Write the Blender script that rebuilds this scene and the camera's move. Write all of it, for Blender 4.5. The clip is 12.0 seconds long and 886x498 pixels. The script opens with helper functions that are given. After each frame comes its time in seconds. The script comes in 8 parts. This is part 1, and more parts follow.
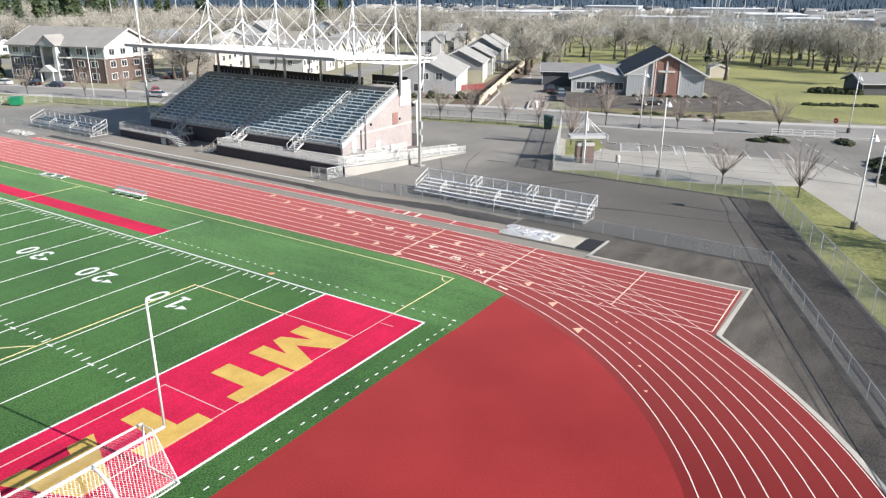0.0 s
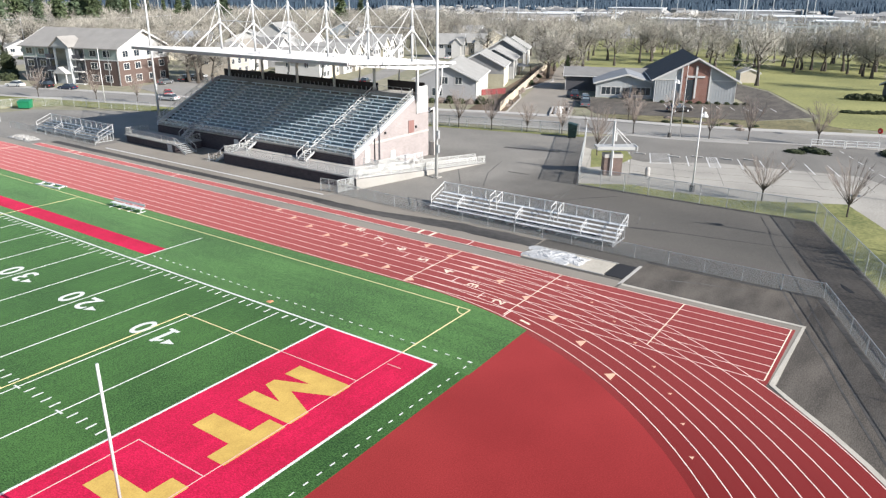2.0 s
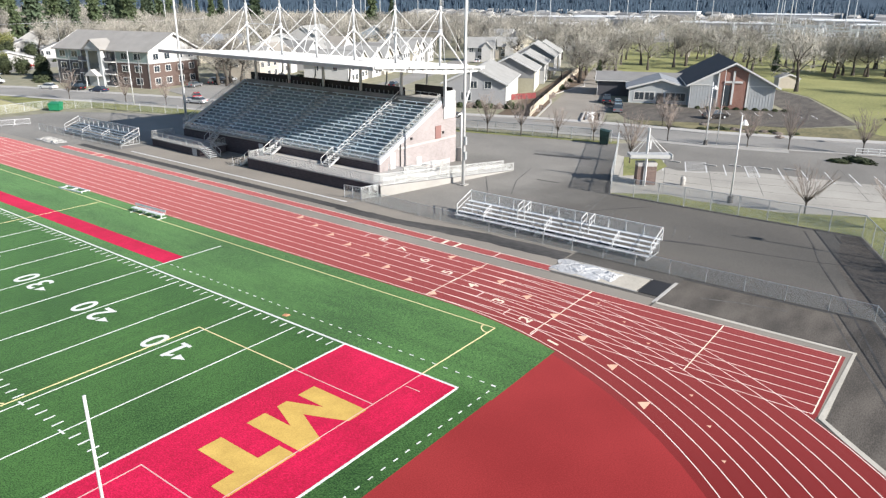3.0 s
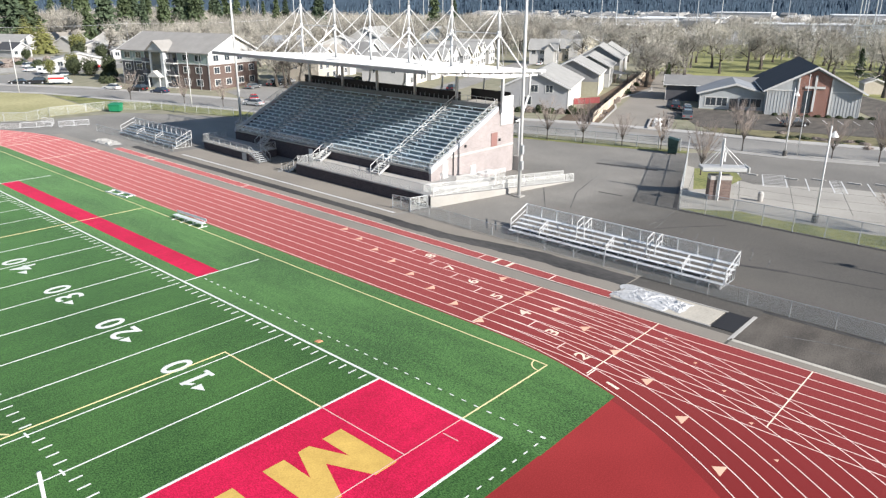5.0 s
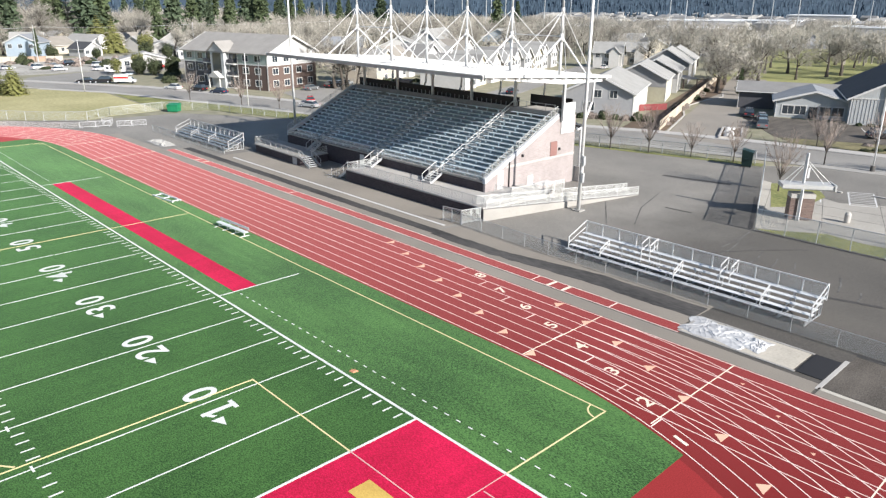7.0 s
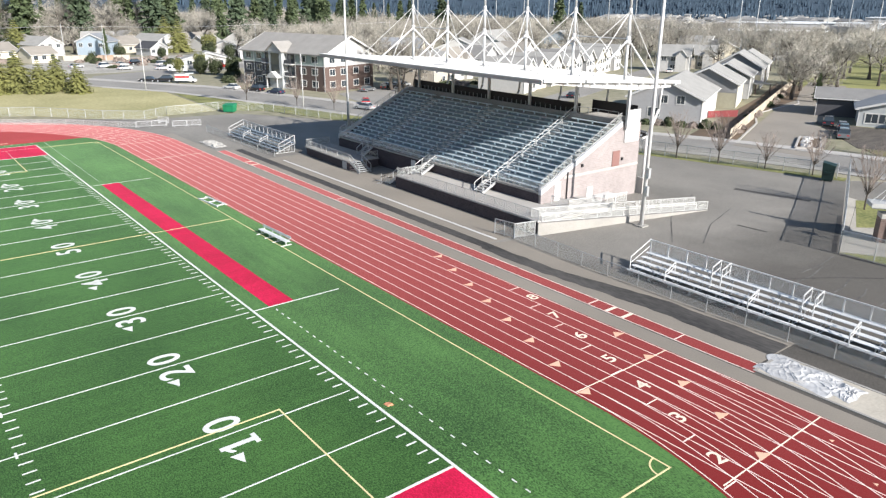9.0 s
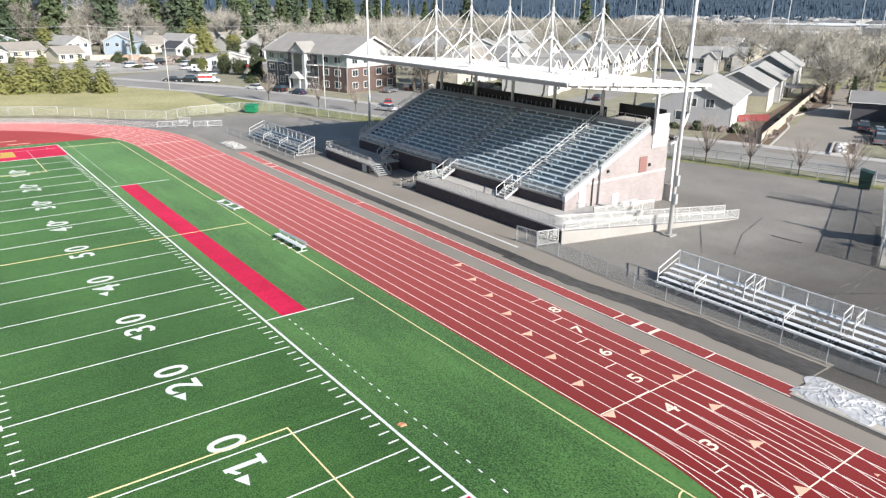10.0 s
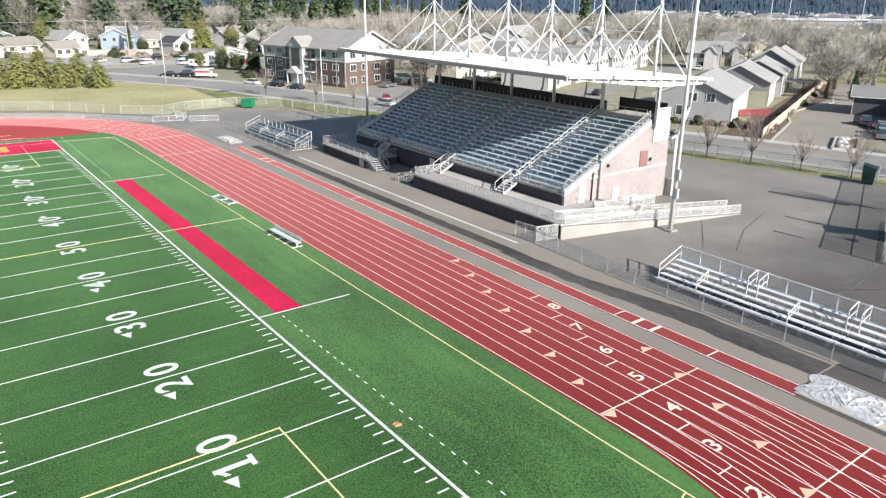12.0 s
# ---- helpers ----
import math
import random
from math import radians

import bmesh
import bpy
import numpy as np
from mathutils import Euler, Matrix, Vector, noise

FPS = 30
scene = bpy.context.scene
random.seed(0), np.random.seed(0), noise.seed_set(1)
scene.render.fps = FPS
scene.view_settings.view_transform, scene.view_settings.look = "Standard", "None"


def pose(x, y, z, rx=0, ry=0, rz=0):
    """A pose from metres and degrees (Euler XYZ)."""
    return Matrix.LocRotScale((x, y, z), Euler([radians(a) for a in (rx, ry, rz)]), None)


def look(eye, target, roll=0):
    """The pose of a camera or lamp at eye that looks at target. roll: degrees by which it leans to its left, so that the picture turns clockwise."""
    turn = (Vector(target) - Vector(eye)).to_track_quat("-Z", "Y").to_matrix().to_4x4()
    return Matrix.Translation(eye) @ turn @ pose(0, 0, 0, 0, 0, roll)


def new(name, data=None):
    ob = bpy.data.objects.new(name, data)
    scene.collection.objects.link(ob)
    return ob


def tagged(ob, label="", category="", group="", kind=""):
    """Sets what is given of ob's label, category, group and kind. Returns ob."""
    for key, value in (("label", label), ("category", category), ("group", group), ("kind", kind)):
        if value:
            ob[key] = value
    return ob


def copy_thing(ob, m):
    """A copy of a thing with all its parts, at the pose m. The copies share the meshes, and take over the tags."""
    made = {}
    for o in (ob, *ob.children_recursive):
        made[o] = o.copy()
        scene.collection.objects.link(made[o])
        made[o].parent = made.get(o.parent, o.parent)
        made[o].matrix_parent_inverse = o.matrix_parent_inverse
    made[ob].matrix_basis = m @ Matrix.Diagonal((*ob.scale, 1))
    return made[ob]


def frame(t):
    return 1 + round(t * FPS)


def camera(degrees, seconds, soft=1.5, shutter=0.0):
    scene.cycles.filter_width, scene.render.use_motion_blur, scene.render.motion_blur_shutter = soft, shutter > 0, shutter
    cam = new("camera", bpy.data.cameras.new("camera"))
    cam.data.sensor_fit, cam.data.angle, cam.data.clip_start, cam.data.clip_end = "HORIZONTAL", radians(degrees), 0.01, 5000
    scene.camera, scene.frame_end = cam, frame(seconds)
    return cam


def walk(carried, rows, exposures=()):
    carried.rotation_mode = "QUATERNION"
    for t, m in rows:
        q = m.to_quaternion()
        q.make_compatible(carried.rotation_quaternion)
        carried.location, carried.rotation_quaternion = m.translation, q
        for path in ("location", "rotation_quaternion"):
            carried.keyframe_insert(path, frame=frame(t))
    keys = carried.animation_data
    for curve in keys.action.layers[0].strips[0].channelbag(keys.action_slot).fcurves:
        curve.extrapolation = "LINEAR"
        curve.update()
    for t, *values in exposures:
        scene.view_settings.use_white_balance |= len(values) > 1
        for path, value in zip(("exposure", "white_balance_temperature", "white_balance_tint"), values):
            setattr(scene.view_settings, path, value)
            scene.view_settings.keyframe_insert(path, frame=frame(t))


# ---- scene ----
cam = camera(63.6, 12.0, 1.3)
PATH = [
    (0, (-37.419, -35.084, 21.826), (-35.84, -34.058, 21.152), 0.4),
    (0.5, (-36.093, -34.237, 21.854), (-34.52, -33.203, 21.18), 0.4),
    (1, (-34.859, -33.447, 21.834), (-33.298, -32.392, 21.161), 0.5),
    (1.5, (-33.617, -32.724, 21.824), (-32.066, -31.654, 21.153), 0.5),
    (2, (-32.381, -32.022, 21.807), (-30.83, -30.952, 21.136), 0.5),
    (2.5, (-31.215, -31.32, 21.753), (-29.667, -30.245, 21.084), 0.5),
    (3, (-30.068, -30.73, 21.687), (-28.561, -29.595, 21.024), 0.5),
    (5, (-25.605, -28.102, 21.48), (-24.201, -26.841, 20.82), 0.3),
    (5.5, (-24.652, -27.425, 21.495), (-23.273, -26.135, 20.835), 0.3),
    (6, (-23.741, -26.727, 21.454), (-22.387, -25.411, 20.795), 0.4),
    (6.5, (-22.785, -25.988, 21.411), (-21.438, -24.665, 20.752), 0.5),
    (7, (-21.888, -25.289, 21.364), (-20.593, -23.914, 20.707), 0.4),
    (9, (-18.639, -22.402, 21.19), (-17.46, -20.925, 20.535), 0.5),
    (9.5, (-17.834, -21.653, 21.165), (-16.705, -20.137, 20.511), 0.4),
    (10, (-17.163, -20.878, 21.148), (-16.033, -19.363, 20.494), 0.6),
    (10.5, (-16.671, -20.324, 21.122), (-15.539, -18.807, 20.474), 0.6),
    (11, (-16.531, -20.171, 21.038), (-15.399, -18.657, 20.385), 0.7),
    (11.5, (-16.477, -20.215, 20.885), (-15.347, -18.701, 20.229), 0.7),
    (12, (-16.458, -20.223, 20.764), (-15.329, -18.712, 20.1), 0.6),
]
walk(cam, [(t, look(eye, target, roll)) for t, eye, target, roll in PATH])

# ---- daylight ----
SUN_DIR = Vector((0.08, -1.0, 0.52)).normalized()
world = bpy.data.worlds.new("sky")
scene.world = world
world.use_nodes = True
wn = world.node_tree.nodes
sky_tex = wn.new("ShaderNodeTexSky")
sky_tex.sky_type = "NISHITA"
sky_tex.sun_disc = False
sky_tex.dust_density, sky_tex.ozone_density = 0.5, 1.7
sky_tex.sun_elevation = math.asin(SUN_DIR.z)
sky_tex.sun_rotation = math.atan2(SUN_DIR.x, SUN_DIR.y)
wn["Background"].inputs["Strength"].default_value = 0.077
world.node_tree.links.new(sky_tex.outputs["Color"], wn["Background"].inputs["Color"])
sun = new("sun", bpy.data.lights.new("sun", "SUN"))
sun.data.energy = 5.0
sun.data.angle = radians(0.6)
sun.data.color = (1.0, 0.955, 0.90)
sun.matrix_world = look(SUN_DIR * 300, (0, 0, 0))
scene.view_settings.exposure = 0.92


# ---- materials ----
def shader(name):
    m = bpy.data.materials.new(name)
    m.use_nodes = True
    return m, m.node_tree.nodes, m.node_tree.links, m.node_tree.nodes["Principled BSDF"]


def surface(name, col, col2=None, rough=0.8, metal=0.0, fine=8.0, broad=0.35, spread=0.35, bump=0.0, per_piece=0.0, stretch=(1, 1, 1), sheen=0.0, gloss=0.5, detail=4, pile=(1, 1, 1), patchy=1.0, nap=0.45):
    """A worn surface: col and col2 mixed by a fine grain and broad stains, in metres of the world."""
    m, n, k, p = shader(name)
    col2 = col2 or tuple(c * 0.72 for c in col)
    geo = n.new("ShaderNodeNewGeometry")
    mapn = n.new("ShaderNodeMapping")
    mapn.inputs["Scale"].default_value = stretch
    k.new(geo.outputs["Position"], mapn.inputs["Vector"])
    a, b = n.new("ShaderNodeTexNoise"), n.new("ShaderNodeTexNoise")
    a.inputs["Scale"].default_value, a.inputs["Detail"].default_value = fine, detail
    b.inputs["Scale"].default_value, b.inputs["Detail"].default_value = broad, 6
    for t in (a, b):
        k.new(mapn.outputs[0], t.inputs["Vector"])
    add = n.new("ShaderNodeMath")
    add.operation = "MULTIPLY_ADD"
    add.inputs[1].default_value = patchy
    k.new(b.outputs["Fac"], add.inputs[0])
    k.new(a.outputs["Fac"], add.inputs[2])
    ramp = n.new("ShaderNodeMapRange")
    ramp.inputs["From Min"].default_value, ramp.inputs["From Max"].default_value = 0.5 + 0.5 * patchy - spread, 0.5 + 0.5 * patchy + spread
    k.new(add.outputs[0], ramp.inputs["Value"])
    mix = n.new("ShaderNodeMix")
    mix.data_type = "RGBA"
    mix.inputs["A"].default_value, mix.inputs["B"].default_value = (*col2, 1), (*col, 1)
    k.new(ramp.outputs[0], mix.inputs["Factor"])
    out = mix.outputs["Result"]
    if per_piece:
        info, val, hsv = n.new("ShaderNodeObjectInfo"), n.new("ShaderNodeMapRange"), n.new("ShaderNodeHueSaturation")
        val.inputs["To Min"].default_value, val.inputs["To Max"].default_value = 1 - per_piece, 1 + per_piece
        k.new(info.outputs["Random"], val.inputs["Value"])
        k.new(val.outputs[0], hsv.inputs["Value"])
        k.new(out, hsv.inputs["Color"])
        out = hsv.outputs[0]
    k.new(out, p.inputs["Base Color"])
    p.inputs["Roughness"].default_value, p.inputs["Metallic"].default_value = rough, metal
    p.inputs["Specular IOR Level"].default_value = gloss
    p.inputs["Sheen Tint"].default_value = (*pile, 1)
    p.inputs["Sheen Weight"].default_value, p.inputs["Sheen Roughness"].default_value = sheen, nap
    if bump:
        bp = n.new("ShaderNodeBump")
        bp.inputs["Strength"].default_value, bp.inputs["Distance"].default_value = bump, 0.02
        k.new(a.outputs["Fac"], bp.inputs["Height"])
        k.new(bp.outputs[0], p.inputs["Normal"])
    return m


def brickwork(name, col, col2, mortar, scale=1.0, lean=1.0):
    """Courses run along x + lean * y."""
    m, n, k, p = shader(name)
    geo, sep, com, addn = (n.new("ShaderNode" + s) for s in ("NewGeometry", "SeparateXYZ", "CombineXYZ", "Math"))
    k.new(geo.outputs["Position"], sep.inputs[0])
    k.new(sep.outputs[0], addn.inputs[0])
    leaned = n.new("ShaderNodeMath")
    leaned.operation = "MULTIPLY"
    leaned.inputs[1].default_value = lean
    k.new(sep.outputs[1], leaned.inputs[0])
    k.new(leaned.outputs[0], addn.inputs[1])
    k.new(addn.outputs[0], com.inputs[0])
    k.new(sep.outputs[2], com.inputs[1])
    br = n.new("ShaderNodeTexBrick")
    br.inputs["Color1"].default_value, br.inputs["Color2"].default_value, br.inputs["Mortar"].default_value = (*col, 1), (*col2, 1), (*mortar, 1)
    br.inputs["Scale"].default_value = 1.0
    br.inputs["Brick Width"].default_value, br.inputs["Row Height"].default_value, br.inputs["Mortar Size"].default_value = 0.40 * scale, 0.20 * scale, 0.012
    k.new(com.outputs[0], br.inputs["Vector"])
    no = n.new("ShaderNodeTexNoise")
    no.inputs["Scale"].default_value, no.inputs["Detail"].default_value = 0.6, 6
    k.new(geo.outputs["Position"], no.inputs["Vector"])
    hs, mr = n.new("ShaderNodeHueSaturation"), n.new("ShaderNodeMapRange")
    mr.inputs["To Min"].default_value, mr.inputs["To Max"].default_value = 0.75, 1.25
    k.new(no.outputs["Fac"], mr.inputs["Value"])
    k.new(mr.outputs[0], hs.inputs["Value"])
    k.new(br.outputs["Color"], hs.inputs["Color"])
    k.new(hs.outputs[0], p.inputs["Base Color"])
    bp = n.new("ShaderNodeBump")
    bp.inputs["Strength"].default_value, bp.inputs["Distance"].default_value, bp.invert = 0.5, 0.01, True
    k.new(br.outputs["Fac"], bp.inputs["Height"])
    k.new(bp.outputs[0], p.inputs["Normal"])
    p.inputs["Roughness"].default_value = 0.9
    return m


def mesh_wire(name, col, cell, cover):
    """Woven wire: a lattice of thin strands with open cells."""
    m, n, k, p = shader(name)
    geo, sep = n.new("ShaderNodeNewGeometry"), n.new("ShaderNodeSeparateXYZ")
    k.new(geo.outputs["Position"], sep.inputs[0])

    def op(kind, a, b):
        x = n.new("ShaderNodeMath")
        x.operation = kind
        for i, v in enumerate((a, b)):
            if isinstance(v, (int, float)):
                x.inputs[i].default_value = v
            else:
                k.new(v, x.inputs[i])
        return x.outputs[0]
    h = op("ADD", sep.outputs[0], sep.outputs[1])
    u, w = op("ADD", h, sep.outputs[2]), op("SUBTRACT", h, sep.outputs[2])
    strands = [op("LESS_THAN", op("FRACT", op("DIVIDE", v, cell), 0.0), cover) for v in (u, w)]
    fac = op("MAXIMUM", *strands)
    tr, mx = n.new("ShaderNodeBsdfTransparent"), n.new("ShaderNodeMixShader")
    p.inputs["Base Color"].default_value = (*col, 1)
    p.inputs["Roughness"].default_value, p.inputs["Metallic"].default_value = 0.5, 0.4
    k.new(fac, mx.inputs[0])
    k.new(tr.outputs[0], mx.inputs[1])
    k.new(p.outputs[0], mx.inputs[2])
    k.new(mx.outputs[0], n["Material Output"].inputs["Surface"])
    return m


def glazing(name, tint):
    m, n, k, p = shader(name)
    p.inputs["Base Color"].default_value = (*tint, 1)
    p.inputs["Roughness"].default_value = 0.06
    p.inputs["IOR"].default_value = 1.5
    p.inputs["Specular IOR Level"].default_value = 0.9
    return m


TURF = surface("turf_green", (0.056, 0.138, 0.033), (0.007, 0.030, 0.007), 0.9, fine=17, broad=0.13, spread=0.16, bump=1.0, stretch=(1, 0.5, 1), sheen=0.16, gloss=0.15, detail=3, pile=(0.55, 1.0, 0.48), patchy=0.45)
TURF_MARGIN = surface("turf_margin_green", (0.069, 0.164, 0.042), (0.006, 0.029, 0.007), 0.9, fine=17, broad=0.16, spread=0.14, bump=1.0, stretch=(1, 0.45, 1), sheen=0.22, gloss=0.15, detail=3, pile=(0.6, 1.0, 0.50), patchy=0.5)
GRASS_MIX = surface("patchy_grass", (0.245, 0.240, 0.085), (0.095, 0.112, 0.032), 0.95, fine=2.4, broad=0.25, spread=0.24, bump=0.6, detail=8)
RED_PAINT = surface("turf_crimson", (0.62, 0.010, 0.070), (0.34, 0.005, 0.032), 0.95, fine=17, broad=0.22, spread=0.18, bump=1.0, stretch=(1, 0.5, 1), gloss=0.15, sheen=0.10, detail=3, pile=(1.0, 0.3, 0.4), patchy=0.6)


def brushed(m, amount, scale):
    """Brush marks: long faint bands in the pile, as value shifts along one direction."""
    n, k = m.node_tree.nodes, m.node_tree.links
    p = n["Principled BSDF"]
    old = p.inputs["Base Color"].links[0].from_socket
    geo, mp, no, mr, hsv = (n.new("ShaderNode" + c) for c in ("NewGeometry", "Mapping", "TexNoise", "MapRange", "HueSaturation"))
    mp.inputs["Scale"].default_value = scale
    k.new(geo.outputs["Position"], mp.inputs["Vector"])
    no.inputs["Scale"].default_value, no.inputs["Detail"].default_value = 1.0, 5
    k.new(mp.outputs[0], no.inputs["Vector"])
    mr.inputs["From Min"].default_value, mr.inputs["From Max"].default_value = 0.3, 0.7
    mr.inputs["To Min"].default_value, mr.inputs["To Max"].default_value = 1 - amount, 1 + amount
    k.new(no.outputs["Fac"], mr.inputs["Value"])
    k.new(mr.outputs[0], hsv.inputs["Value"])
    k.new(old, hsv.inputs["Color"])
    k.new(hsv.outputs[0], p.inputs["Base Color"])


brushed(TURF, 0.10, (0.12, 1.6, 1))
brushed(TURF_MARGIN, 0.16, (1.5, 0.10, 1))
brushed(RED_PAINT, 0.10, (0.15, 1.4, 1))
GOLD_PAINT = surface("turf_gold", (0.62, 0.415, 0.115), (0.46, 0.30, 0.08), 0.95, fine=12, broad=0.9, spread=0.3, bump=0.8, gloss=0.15, detail=8)
WHITE_PAINT = surface("turf_white", (0.70, 0.71, 0.69), (0.52, 0.55, 0.51), 0.95, fine=20, spread=0.3, bump=0.3)
YELLOW_PAINT = surface("turf_yellow", (0.74, 0.64, 0.36), (0.58, 0.49, 0.25), 0.95, fine=25)
FADED_PAINT = surface("turf_faded_line", (0.66, 0.42, 0.40), (0.56, 0.28, 0.28), 0.95, fine=25)
TRACK_RED = surface("track_rubber", (0.176, 0.0095, 0.0110), (0.114, 0.0052, 0.0062), 0.8, fine=30, broad=0.05, spread=0.3, bump=0.3, sheen=1.0, gloss=0.04, pile=(1.0, 0.38, 0.37), nap=0.36)
INFIELD_RED = surface("infield_rubber", (0.300, 0.0290, 0.0300), (0.205, 0.0162, 0.0170), 0.8, fine=14, broad=0.09, spread=0.20, bump=0.3, sheen=0.20, gloss=0.10, detail=8, pile=(1.0, 0.32, 0.32))
LANE_WHITE = surface("lane_paint", (0.86, 0.76, 0.70), (0.70, 0.57, 0.51), 0.9, fine=25)
MARK_WHITE = surface("mark_paint", (0.80, 0.74, 0.62), (0.70, 0.60, 0.48), 0.9, fine=25)
MARK_TAN = surface("mark_tan", (0.76, 0.50, 0.36), (0.62, 0.38, 0.27), 0.9, fine=25)
ASPHALT = surface("asphalt", (0.238, 0.222, 0.197), (0.106, 0.099, 0.087), 0.9, fine=14, broad=0.09, spread=0.24, bump=0.5, stretch=(1, 0.6, 1), sheen=0.05, detail=9)


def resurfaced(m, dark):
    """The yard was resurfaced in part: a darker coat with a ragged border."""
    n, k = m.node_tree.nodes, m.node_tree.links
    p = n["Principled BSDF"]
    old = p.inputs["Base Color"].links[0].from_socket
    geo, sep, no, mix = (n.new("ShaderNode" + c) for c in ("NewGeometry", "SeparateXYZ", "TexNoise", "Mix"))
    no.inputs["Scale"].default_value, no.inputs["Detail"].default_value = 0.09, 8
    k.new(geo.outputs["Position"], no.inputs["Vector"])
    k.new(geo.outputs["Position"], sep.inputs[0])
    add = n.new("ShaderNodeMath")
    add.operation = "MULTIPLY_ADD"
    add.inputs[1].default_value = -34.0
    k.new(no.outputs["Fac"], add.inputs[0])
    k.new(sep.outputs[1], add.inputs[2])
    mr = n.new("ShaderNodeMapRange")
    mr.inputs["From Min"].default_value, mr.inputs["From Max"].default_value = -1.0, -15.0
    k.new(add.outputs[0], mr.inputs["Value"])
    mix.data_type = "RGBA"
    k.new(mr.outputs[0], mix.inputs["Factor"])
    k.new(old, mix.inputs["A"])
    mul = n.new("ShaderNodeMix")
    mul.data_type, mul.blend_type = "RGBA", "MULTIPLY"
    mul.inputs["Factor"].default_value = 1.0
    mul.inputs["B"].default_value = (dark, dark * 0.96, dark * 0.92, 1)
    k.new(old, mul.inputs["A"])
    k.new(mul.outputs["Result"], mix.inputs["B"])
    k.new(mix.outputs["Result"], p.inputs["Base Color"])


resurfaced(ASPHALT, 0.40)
ASPHALT_WORN = surface("worn_dark_asphalt", (0.090, 0.077, 0.064), (0.032, 0.028, 0.024), 0.85, fine=7, broad=0.16, spread=0.20, bump=0.5, stretch=(1, 0.5, 1), detail=8)
ASPHALT_DARK = surface("asphalt_sealed", (0.080, 0.075, 0.070), (0.020, 0.019, 0.019), 0.85, fine=5, broad=0.45, spread=0.30, bump=0.5, stretch=(1, 0.22, 1), detail=8)
ROAD_GREY = surface("road_asphalt", (0.262, 0.250, 0.230), (0.165, 0.157, 0.144), 0.9, fine=5, broad=0.08, spread=0.26, bump=0.3, sheen=0.03, detail=8)
LOT_GREY = surface("lot_asphalt", (0.215, 0.203, 0.183), (0.125, 0.117, 0.105), 0.9, fine=5, broad=0.1, spread=0.26, bump=0.3, detail=8)
PLAZA_CONCRETE = surface("forecourt_concrete", (0.385, 0.362, 0.322), (0.265, 0.250, 0.222), 0.9, fine=5, broad=0.15, spread=0.28, bump=0.2, detail=8)
TAN_PAVING = surface("tan_asphalt", (0.255, 0.226, 0.188), (0.165, 0.146, 0.122), 0.9, fine=16, broad=0.12, bump=0.3, sheen=0.05)
CHUTE_GREY = surface("brownish_asphalt", (0.120, 0.104, 0.087), (0.048, 0.041, 0.034), 0.9, fine=9, broad=0.35, spread=0.20, bump=0.4, stretch=(0.6, 1.6, 1), detail=9)
KERB_STONE = surface("kerb_concrete", (0.52, 0.485, 0.42), (0.36, 0.335, 0.29), 0.9, fine=8, broad=0.5, bump=0.2)
PLANK = surface("plank_aluminium", (0.72, 0.735, 0.745), (0.56, 0.57, 0.58), 0.45, 0.08, fine=6, broad=0.6, per_piece=0.08)
GREYBLUE_PLANK = surface("weathered_plank", (0.27, 0.32, 0.355), (0.17, 0.205, 0.235), 0.5, 0.15, fine=6, broad=0.6, per_piece=0.2)
SCUFF = surface("tyre_scuff", (0.135, 0.13, 0.122), (0.06, 0.057, 0.054), 0.9, fine=3, broad=0.6, spread=0.16, detail=8)
CONCRETE = surface("concrete", (0.36, 0.345, 0.32), (0.25, 0.24, 0.222), 0.88, fine=10, broad=0.3, bump=0.2)
CAP_STONE = surface("bluish_cap_stone", (0.47, 0.49, 0.52), (0.37, 0.385, 0.41), 0.8, fine=8, broad=0.3, bump=0.1)
CONCRETE_GREY = surface("grey_concrete", (0.235, 0.24, 0.245), (0.15, 0.153, 0.158), 0.88, fine=6, broad=0.5, bump=0.2)
CONCRETE_PALE = surface("pale_concrete", (0.45, 0.43, 0.405), (0.33, 0.315, 0.297), 0.88, fine=10, broad=0.3, bump=0.2)
GRASS_LAWN = surface("lawn_grass", (0.285, 0.28, 0.10), (0.145, 0.152, 0.05), 0.95, fine=2, broad=0.06, spread=0.26, bump=0.6)
GRASS_DRY = surface("dry_grass", (0.43, 0.385, 0.205), (0.24, 0.23, 0.10), 0.95, fine=1.6, broad=0.06, spread=0.26, bump=0.6)
EARTH = surface("mixed_ground", (0.29, 0.265, 0.195), (0.155, 0.155, 0.09), 0.95, fine=0.5, broad=0.02, spread=0.3)
PALE_GRAVEL = surface("pale_gravel", (0.44, 0.42, 0.385), (0.22, 0.21, 0.18), 0.95, fine=1.2, broad=0.09, spread=0.22, detail=8)
WINTER_BED = surface("winter_bed", (0.20, 0.175, 0.085), (0.085, 0.078, 0.038), 0.95, fine=1.6, broad=0.3, spread=0.22, bump=0.6, detail=8)
BARK_MULCH = surface("bark_mulch", (0.14, 0.095, 0.06), (0.07, 0.05, 0.034), 0.95, fine=6, bump=0.6)
SAND = surface("pit_sand", (0.50, 0.46, 0.39), (0.36, 0.33, 0.28), 0.95, fine=6, broad=0.8, bump=0.6)
GREY_TARP = surface("grey_tarpaulin", (0.40, 0.39, 0.37), (0.24, 0.235, 0.225), 0.6, fine=3, spread=0.28, detail=7)
TARP = surface("white_tarpaulin", (0.54, 0.54, 0.54), (0.33, 0.33, 0.335), 0.5, fine=3, spread=0.28, detail=7)
RUBBER_MAT = surface("black_rubber", (0.018, 0.018, 0.021), (0.011, 0.011, 0.013), 0.8, fine=20)
